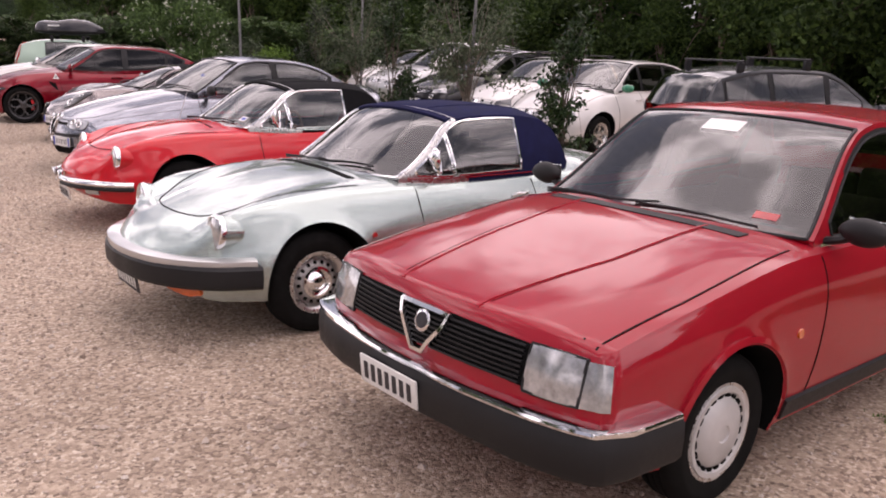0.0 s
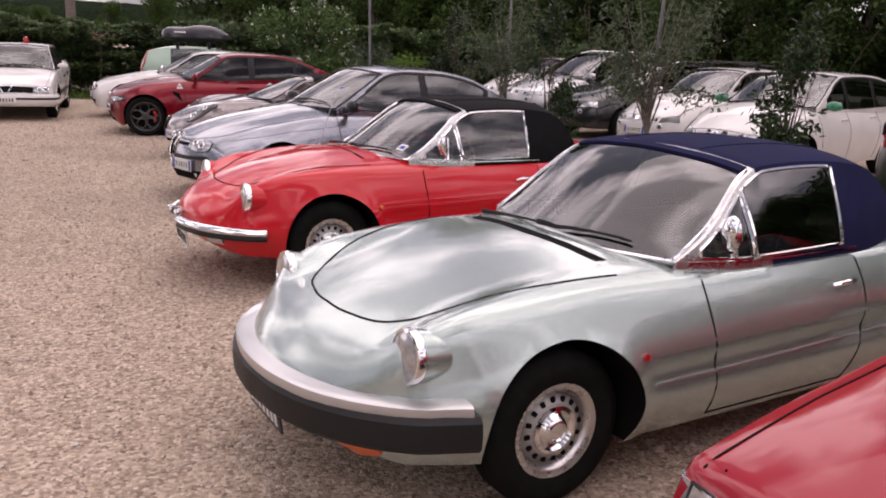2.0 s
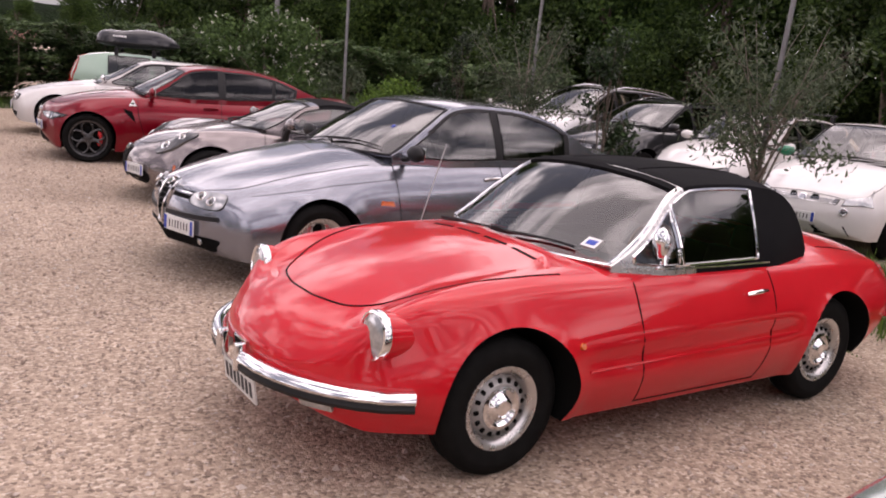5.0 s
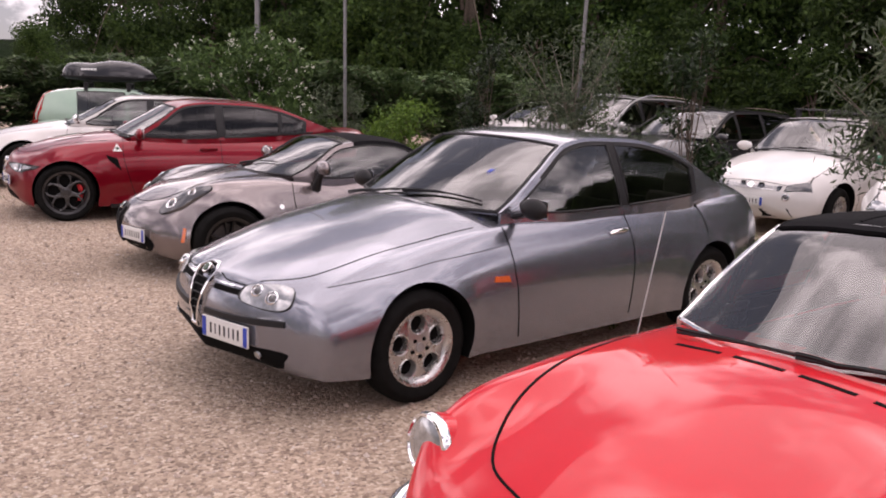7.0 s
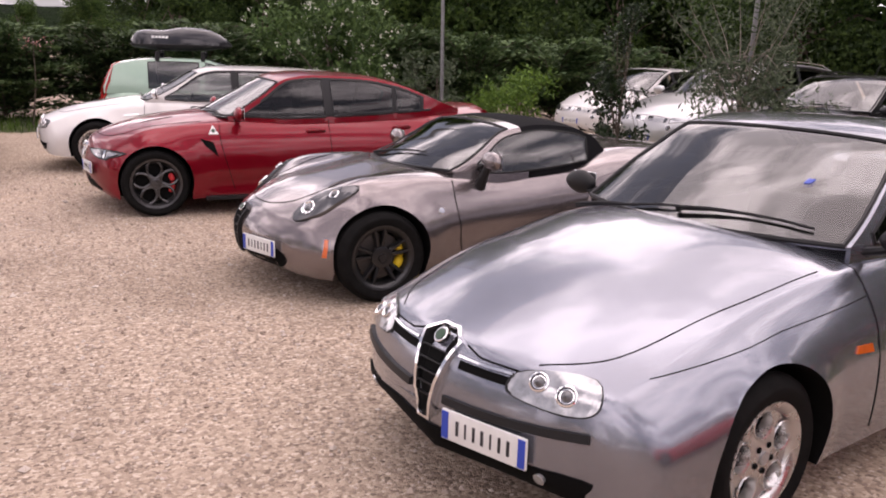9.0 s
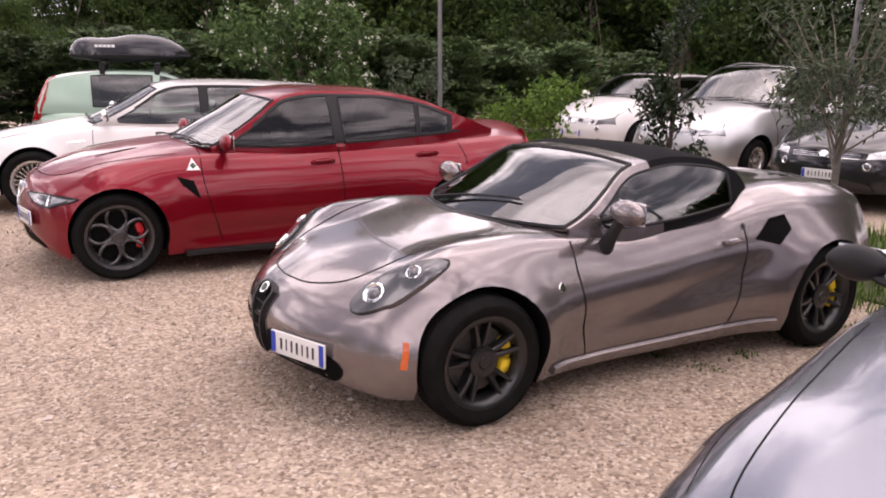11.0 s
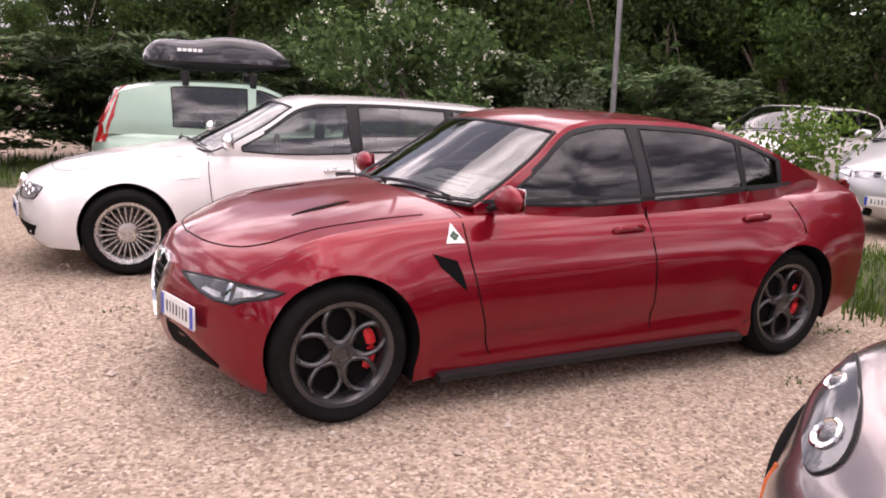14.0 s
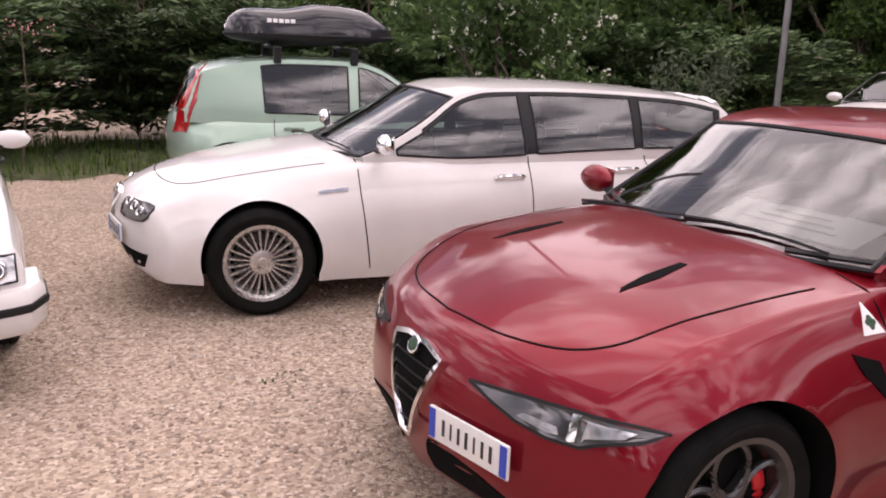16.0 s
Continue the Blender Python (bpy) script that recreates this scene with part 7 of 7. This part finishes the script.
def olive_tree(x, y, seed, h=2.9, spread=0.95, stake=True):
    rg = np.random.default_rng(seed)
    tips = []
    for k in range(34):
        a, q = rg.uniform(0, 2 * math.pi), rg.uniform(0.15, 1.0) ** 0.6 * spread
        tips.append((q * math.cos(a), q * math.sin(a), rg.uniform(0.48, 1.0) * h * (1 - 0.22 * (q / spread) ** 2)))
    t = thing("olive_tree", "young olive tree with thin grey-green foliage tied to a stake", "tree", pose(x, y, 0), "olive trees")
    part("trunk", limbs_bm(rg, h * 0.8, 0.032, 34, spread, 0.42, 0.03, ends=tips), OLIVE_BARK, t)
    tp = np.array(tips)
    per = 95
    base = np.array([0, 0, h * 0.5])
    u = rg.uniform(0.35, 1.08, (len(tp), per, 1))
    pts = base * (1 - u) * 0.75 + tp[:, None, :] * (1 - (1 - u) * 0.75) + rg.normal(size=(len(tp), per, 3)) * 0.085
    share("crown", leaves_mesh("crown", pts.reshape(-1, 3), 0.085, 0.022, OLIVE, rg, 0.5), t, Matrix())


olive_tree(-1.44, 13.53, 101, 2.56, 0.77)
olive_tree(-4.54, 16.95, 102, 2.74, 0.85)
olive_tree(4.65, 9.58, 103, 2.42, 0.77)


def laurel(x, y, seed, h=2.1, r=0.36):
    rg = np.random.default_rng(seed)
    t = thing("laurel_shrub", "narrow dark laurel shrub with glossy leaves", "shrub", pose(x, y, 0), "laurel shrubs")
    tips = []
    for k in range(26):
        a, z = rg.uniform(0, 2 * math.pi), rg.uniform(0.22, 1.0)
        q = r * (1.15 - 0.55 * z) * rg.uniform(0.6, 1.15)
        tips.append((q * math.cos(a), q * math.sin(a), z * h))
    part("trunk", limbs_bm(rg, h, 0.022, 26, r, 0.08, 0.02, ends=tips), BARK, t)
    tp = np.array(tips)
    per = 80
    u = rg.uniform(0.2, 1.1, (len(tp), per, 1))
    base = np.stack([tp[:, 0] * 0, tp[:, 1] * 0, tp[:, 2] - 0.28], 1)
    pts = base[:, None, :] * (1 - u) + tp[:, None, :] * u + rg.normal(size=(len(tp), per, 3)) * 0.055
    share("crown", leaves_mesh("crown", pts.reshape(-1, 3), 0.085, 0.036, LAUREL, rg, 0.4), t, Matrix())


laurel(-3.18, 15.17, 111, 2.3, 0.42)
laurel(0.06, 12.22, 112, 2.1, 0.36)
laurel(-5.93, 18.07, 113, 2.25, 0.42)
laurel(3.49, 9.07, 114, 2.1, 0.36)
for x, y, sd, h in ((-7.38, 18.80, 121, 1.5), (-8.18, 19.81, 122, 1.0), (-9.66, 21.78, 123, 1.7)):
    rg = np.random.default_rng(sd)
    bl = [((rg.uniform(-0.4, 0.4), rg.uniform(-0.4, 0.4), rg.uniform(0.25, 1.0) * h), (0.3, 0.3, 0.26)) for _ in range(12)]
    t = thing("young_shrub", "young shrub with bright green leaves", "shrub", pose(x, y, 0), "young shrubs")
    part("trunk", limbs_bm(rg, h, 0.02, 12, 0.5, 0.1, ends=[b[0] for b in bl]), BARK, t)
    share("crown", leaves_mesh("crown", blob_points(rg, bl, 130, 0.7), 0.08, 0.035, BRIGHT if sd != 123 else OLIVE, rg), t, Matrix())
rg = np.random.default_rng(131)
t = thing("flowering_twig", "sprig of pink and white blossom in the hedge", "flower", pose(-17.16, 20.38, 0), "")
part("stem", tube([(0, 0, 0), (0.1, 0.05, 0.9), (0.05, 0.1, 1.68)], [0.015, 0.012, 0.006], n=5), BARK, t)
share("blossom", leaves_mesh("blossom", np.array([0.05, 0.1, 1.6]) + rg.normal(size=(45, 3)) * np.array([0.2, 0.2, 0.06]), 0.035, 0.03, PINK, rg), t, Matrix())

# ---- posts and wires ----
STEEL = plain("galvanised_steel", (0.22, 0.22, 0.225), 0.42, 0.7, var=0.15, scale=9)
TIMBER = plain("weathered_timber", (0.16, 0.135, 0.12), 0.85, var=0.3, scale=10, bump=0.5, bdist=0.01)


def post(x, y, h, r, label, lean=(0, 0), mat=None, name="metal_post"):
    t = thing(name, label, "post", pose(x, y, 0), "")
    part("shaft", tube([(0, 0, -0.1), (lean[0] * 0.5, lean[1] * 0.5, h * 0.5), (lean[0], lean[1], h)], r, n=10), mat or STEEL, t)
    part("cap", box_bm(r * 2.3, r * 2.3, r * 0.8, r * 0.2, Matrix.Translation((lean[0], lean[1], h))), mat or STEEL, t)
    return t


post(-8.96, 20.39, 3.35, 0.03, "thin galvanised steel post beside the hedge", (-0.05, 0.0))
post(-1.51, 13.61, 3.1, 0.024, "thin grey stake holding the young olive", (0.12, 0.02), name="tree_stake")
post(-4.52, 17.05, 3.1, 0.024, "thin grey stake holding the young olive", (0.04, 0.0), name="tree_stake")
post(-12.75, 24.29, 7.0, 0.06, "tall grey metal mast behind the bush")
up = post(-25.00, 26.84, 5.1, 0.17, "weathered timber utility pole with a cross arm", mat=TIMBER, name="utility_pole")
part("cross_arm", box_bm(1.2, 0.18, 0.16, 0.02, Matrix.Translation((-0.35, 0, 5.0)) @ pose(0, 0, 0, 0, 0, 40)), TIMBER, up)
wire = thing("overhead_wire", "thin dark overhead wire leading off over the trees", "wire", Matrix(), "")
part("cable", tube([(-24.80, 26.85, 5.0), (-30.26, 35.05, 5.6), (-37.10, 45.55, 6.6), (-48.48, 62.72, 8.8)], 0.018, n=5), K["black"], wire)
part("cable", tube([(-25.20, 26.82, 5.0), (-31.55, 25.92, 5.1), (-46.35, 22.76, 6.2)], 0.018, n=5), K["black"], wire)

# ---- far hill ----
bm = bmesh.new()
bmesh.ops.create_grid(bm, x_segments=60, y_segments=24, size=1)
for v in bm.verts:
    x, y = v.co.x, v.co.y
    hgt = 16 * max(0, 1 - y * y) ** 1.2 * max(0, 1 - abs(x) ** 2.2) * (1 + 0.25 * noise.noise(Vector((x * 4, y * 3, 0)))) + 1.2 * noise.noise(Vector((x * 40, y * 24, 3)))
    v.co = Vector((x * 190, y * 60, hgt - 1.5))
hill = finish(bm, "hill", plain("wooded_slope", (0.011, 0.020, 0.008), 0.95, var=0.5, scale=0.25, bump=1.0, bscale=0.5, bdist=3.0, spec=0.03), None, "")
hill.matrix_world = pose(-221.1, 268.9, -0.5, 0, 0, 38.5)
tagged(hill, "distant wooded hill", "hill", kind="structure")

# ---- ground, grass and stones ----
def ground_material():
    mt, nt, b = shader("gravel")
    tc = nt.nodes.new("ShaderNodeTexCoord")
    v1, v2 = nt.nodes.new("ShaderNodeTexVoronoi"), nt.nodes.new("ShaderNodeTexVoronoi")
    v1.inputs["Scale"].default_value, v2.inputs["Scale"].default_value = 58, 130
    for v in (v1, v2):
        nt.links.new(tc.outputs["Object"], v.inputs["Vector"])
    c1 = ramp_node(nt, v1.outputs["Color"], [(0.0, (0.14, 0.10, 0.078)), (0.35, (0.36, 0.28, 0.215)), (0.7, (0.52, 0.418, 0.325)), (1.0, (0.72, 0.635, 0.54))])
    big = ramp_node(nt, noise_node(nt, 0.45, 8, 0.65).outputs["Fac"], [(0.28, (0.62, 0.58, 0.54)), (0.5, (0.95, 0.93, 0.91)), (0.72, (1.08, 1.04, 1.0))])
    mul = nt.nodes.new("ShaderNodeMix")
    mul.data_type, mul.blend_type = "RGBA", "MULTIPLY"
    mul.inputs["Factor"].default_value = 1
    nt.links.new(c1.outputs["Color"], mul.inputs["A"])
    nt.links.new(big.outputs["Color"], mul.inputs["B"])
    nt.links.new(mul.outputs["Result"], b.inputs["Base Color"])
    b.inputs["Roughness"].default_value = 0.9
    sm = nt.nodes.new("ShaderNodeMath")
    sm.operation = "ADD"
    nt.links.new(v1.outputs["Distance"], sm.inputs[0])
    nt.links.new(v2.outputs["Distance"], sm.inputs[1])
    inv = nt.nodes.new("ShaderNodeMath")
    inv.operation = "MULTIPLY"
    inv.inputs[1].default_value = -1
    nt.links.new(sm.outputs[0], inv.inputs[0])
    bump_node(nt, b, inv.outputs[0], 0.65, 0.012)
    return mt


bm = bmesh.new()
bmesh.ops.create_grid(bm, x_segments=40, y_segments=40, size=600)
tagged(finish(bm, "ground", ground_material(), None, "", False), "pale pinkish gravel of a car park", "ground", kind="structure")

VERGE = [(7.42, 7.22), (3.74, 9.97), (0.80, 12.42), (-1.69, 14.51), (-3.95, 16.44), (-6.23, 18.46), (-8.53, 20.69), (-11.27, 23.16), (-13.93, 24.23)]
HEDGE = [(-24.86, 15.15), (-21.20, 18.05), (-18.55, 20.20), (-16.55, 21.87), (-14.35, 23.57), (-11.58, 25.54), (-8.83, 27.71)]
TURF = plain("turf_soil", (0.075, 0.085, 0.035), 0.95, var=0.5, scale=3, bump=1.0, bscale=40, bdist=0.02)


def turf(line, half, label):
    rg = np.random.default_rng(int(half * 1000))
    bm = bmesh.new()
    rows = []
    n = 60
    for i in range(n + 1):
        p, d = along(line, i / n)
        nr = Vector((-d.y, d.x))
        row = []
        for j, s in enumerate((-1, -0.85, -0.4, 0, 0.4, 0.85, 1)):
            q = p + nr * s * half * (1 + 0.14 * rg.normal() * (abs(s) > 0.8))
            row.append(bm.verts.new((q.x, q.y, (-0.012, 0.012, 0.03, 0.035, 0.03, 0.012, -0.012)[j])))
        rows.append(row)
    for a, b in zip(rows, rows[1:]):
        for j in range(6):
            bm.faces.new((a[j], a[j + 1], b[j + 1], b[j]))
    bmesh.ops.recalc_face_normals(bm, faces=bm.faces[:])
    if bm.faces[0].normal.z < 0:
        bmesh.ops.reverse_faces(bm, faces=bm.faces[:])
    return tagged(finish(bm, "verge", TURF, None), label, "verge", kind="structure")


def blades(name, base, h0, h1, mat, seed, label):
    """Bent grass blades, three faces each."""
    rg = np.random.default_rng(seed)
    n = len(base)
    a = rg.uniform(0, 2 * math.pi, n)
    d = np.stack([np.cos(a), np.sin(a), np.zeros(n)], 1)
    s = np.stack([-np.sin(a), np.cos(a), np.zeros(n)], 1)
    h = rg.uniform(h0, h1, n)[:, None]
    w = rg.uniform(0.004, 0.009, n)[:, None]
    up = np.array([0, 0, 1.0])
    bend = rg.uniform(0.1, 0.7, n)[:, None]
    v = np.stack([base - s * w, base + s * w, base + up * h * 0.55 + d * h * bend * 0.3 - s * w * 0.7, base + up * h * 0.55 + d * h * bend * 0.3 + s * w * 0.7, base + up * h * (1 - bend * 0.3) + d * h * bend], 1).reshape(-1, 3)
    i = np.arange(n) * 5
    f = np.concatenate([np.stack([i, i + 1, i + 3], 1), np.stack([i, i + 3, i + 2], 1), np.stack([i + 2, i + 3, i + 4], 1)])
    me = bpy.data.meshes.new(name)
    me.from_pydata(v.tolist(), [], f.tolist())
    me.materials.append(mat)
    return tagged(new(name, me), label, "grass", kind="stuff")


turf(VERGE, 1.25, "narrow grassy strip between two rows of cars")
turf(HEDGE, 1.6, "grassy strip under the juniper hedge")
rg = np.random.default_rng(200)
for line, half, cnt, sd, lb in ((VERGE, 1.3, 34000, 201, "lush green grass on the strip between the rows"), (HEDGE, 1.6, 16000, 202, "rough grass under the hedge")):
    pts = []
    for t in rg.uniform(0, 1, cnt):
        p, d = along(line, float(t))
        o = rg.uniform(-1, 1)
        o = math.copysign(abs(o) ** 0.8, o) * half * (1 + 0.12 * math.sin(t * 160) + 0.08 * rg.normal())
        pts.append((p.x - d.y * o, p.y + d.x * o, 0.0))
    blades("grass", np.array(pts), 0.05, 0.24, GRASS, sd, lb)
# weeds that have come up through the gravel
tufts = []
for _ in range(130):
    t = rg.uniform(0.02, 0.8)
    p, d = along(VERGE, float(t))
    o = -(1.3 + abs(rg.normal()) * 1.6)
    nr = Vector((-d.y, d.x))
    if nr.dot(Vector((-1, -1))) < 0:
        nr = -nr
    c = p + nr * abs(o)
    tufts += [(c.x + rg.normal() * 0.05, c.y + rg.normal() * 0.05, 0.0) for _ in range(int(rg.integers(8, 40)))]
blades("weeds", np.array(tufts), 0.008, 0.03, GRASS, 203, "small green weeds growing in the gravel")


# loose stones along the lane
def stones(n, seed):
    rg = np.random.default_rng(seed)
    a, b = np.array([3.3, 2.6]), np.array([-13.6, 16.0])
    t = rg.uniform(0, 1, n)[:, None]
    d = (b - a) / np.linalg.norm(b - a)
    nr = np.array([-d[1], d[0]])
    off = rg.uniform(-4.2, 3.6, n)[:, None]
    c = a + (b - a) * t - nr * off
    r = rg.gamma(3.0, 0.0019, n) + 0.003
    oct_ = np.array([[1, 0, 0], [0, 1, 0], [-1, 0, 0], [0, -1, 0], [0, 0, 0.75], [0, 0, -0.6]])
    jit = oct_[None] * (1 + rg.normal(size=(n, 6, 1)) * 0.22) * rg.uniform(0.7, 1.25, (n, 1, 3))
    ang = rg.uniform(0, 2 * math.pi, n)
    ca, sa = np.cos(ang)[:, None], np.sin(ang)[:, None]
    x, y = jit[:, :, 0] * ca - jit[:, :, 1] * sa, jit[:, :, 0] * sa + jit[:, :, 1] * ca
    v = np.stack([c[:, :1] + x * r[:, None], c[:, 1:] + y * r[:, None], jit[:, :, 2] * r[:, None] + 0.25 * r[:, None]], 2).reshape(-1, 3)
    i = (np.arange(n) * 6)[:, None]
    tri = np.array([[0, 1, 4], [1, 2, 4], [2, 3, 4], [3, 0, 4], [1, 0, 5], [2, 1, 5], [3, 2, 5], [0, 3, 5]]).reshape(1, -1)
    f = (i + tri).reshape(-1, 3)
    mt, nt, bs = shader("loose_stone")
    geo = nt.nodes.new("ShaderNodeNewGeometry")
    rr = ramp_node(nt, geo.outputs["Random Per Island"], [(0.0, (0.25, 0.185, 0.145)), (0.3, (0.37, 0.29, 0.235)), (0.75, (0.47, 0.385, 0.325)), (1.0, (0.58, 0.51, 0.45))])
    nt.links.new(rr.outputs["Color"], bs.inputs["Base Color"])
    bs.inputs["Roughness"].default_value = 0.85
    me = bpy.data.meshes.new("loose_stones")
    me.from_pydata(v.tolist(), [], f.tolist())
    me.materials.append(mt)
    return tagged(new("loose_stones", me), "small pale pinkish stones lying loose on the gravel", "stones", kind="stuff")


stones(60000, 210)
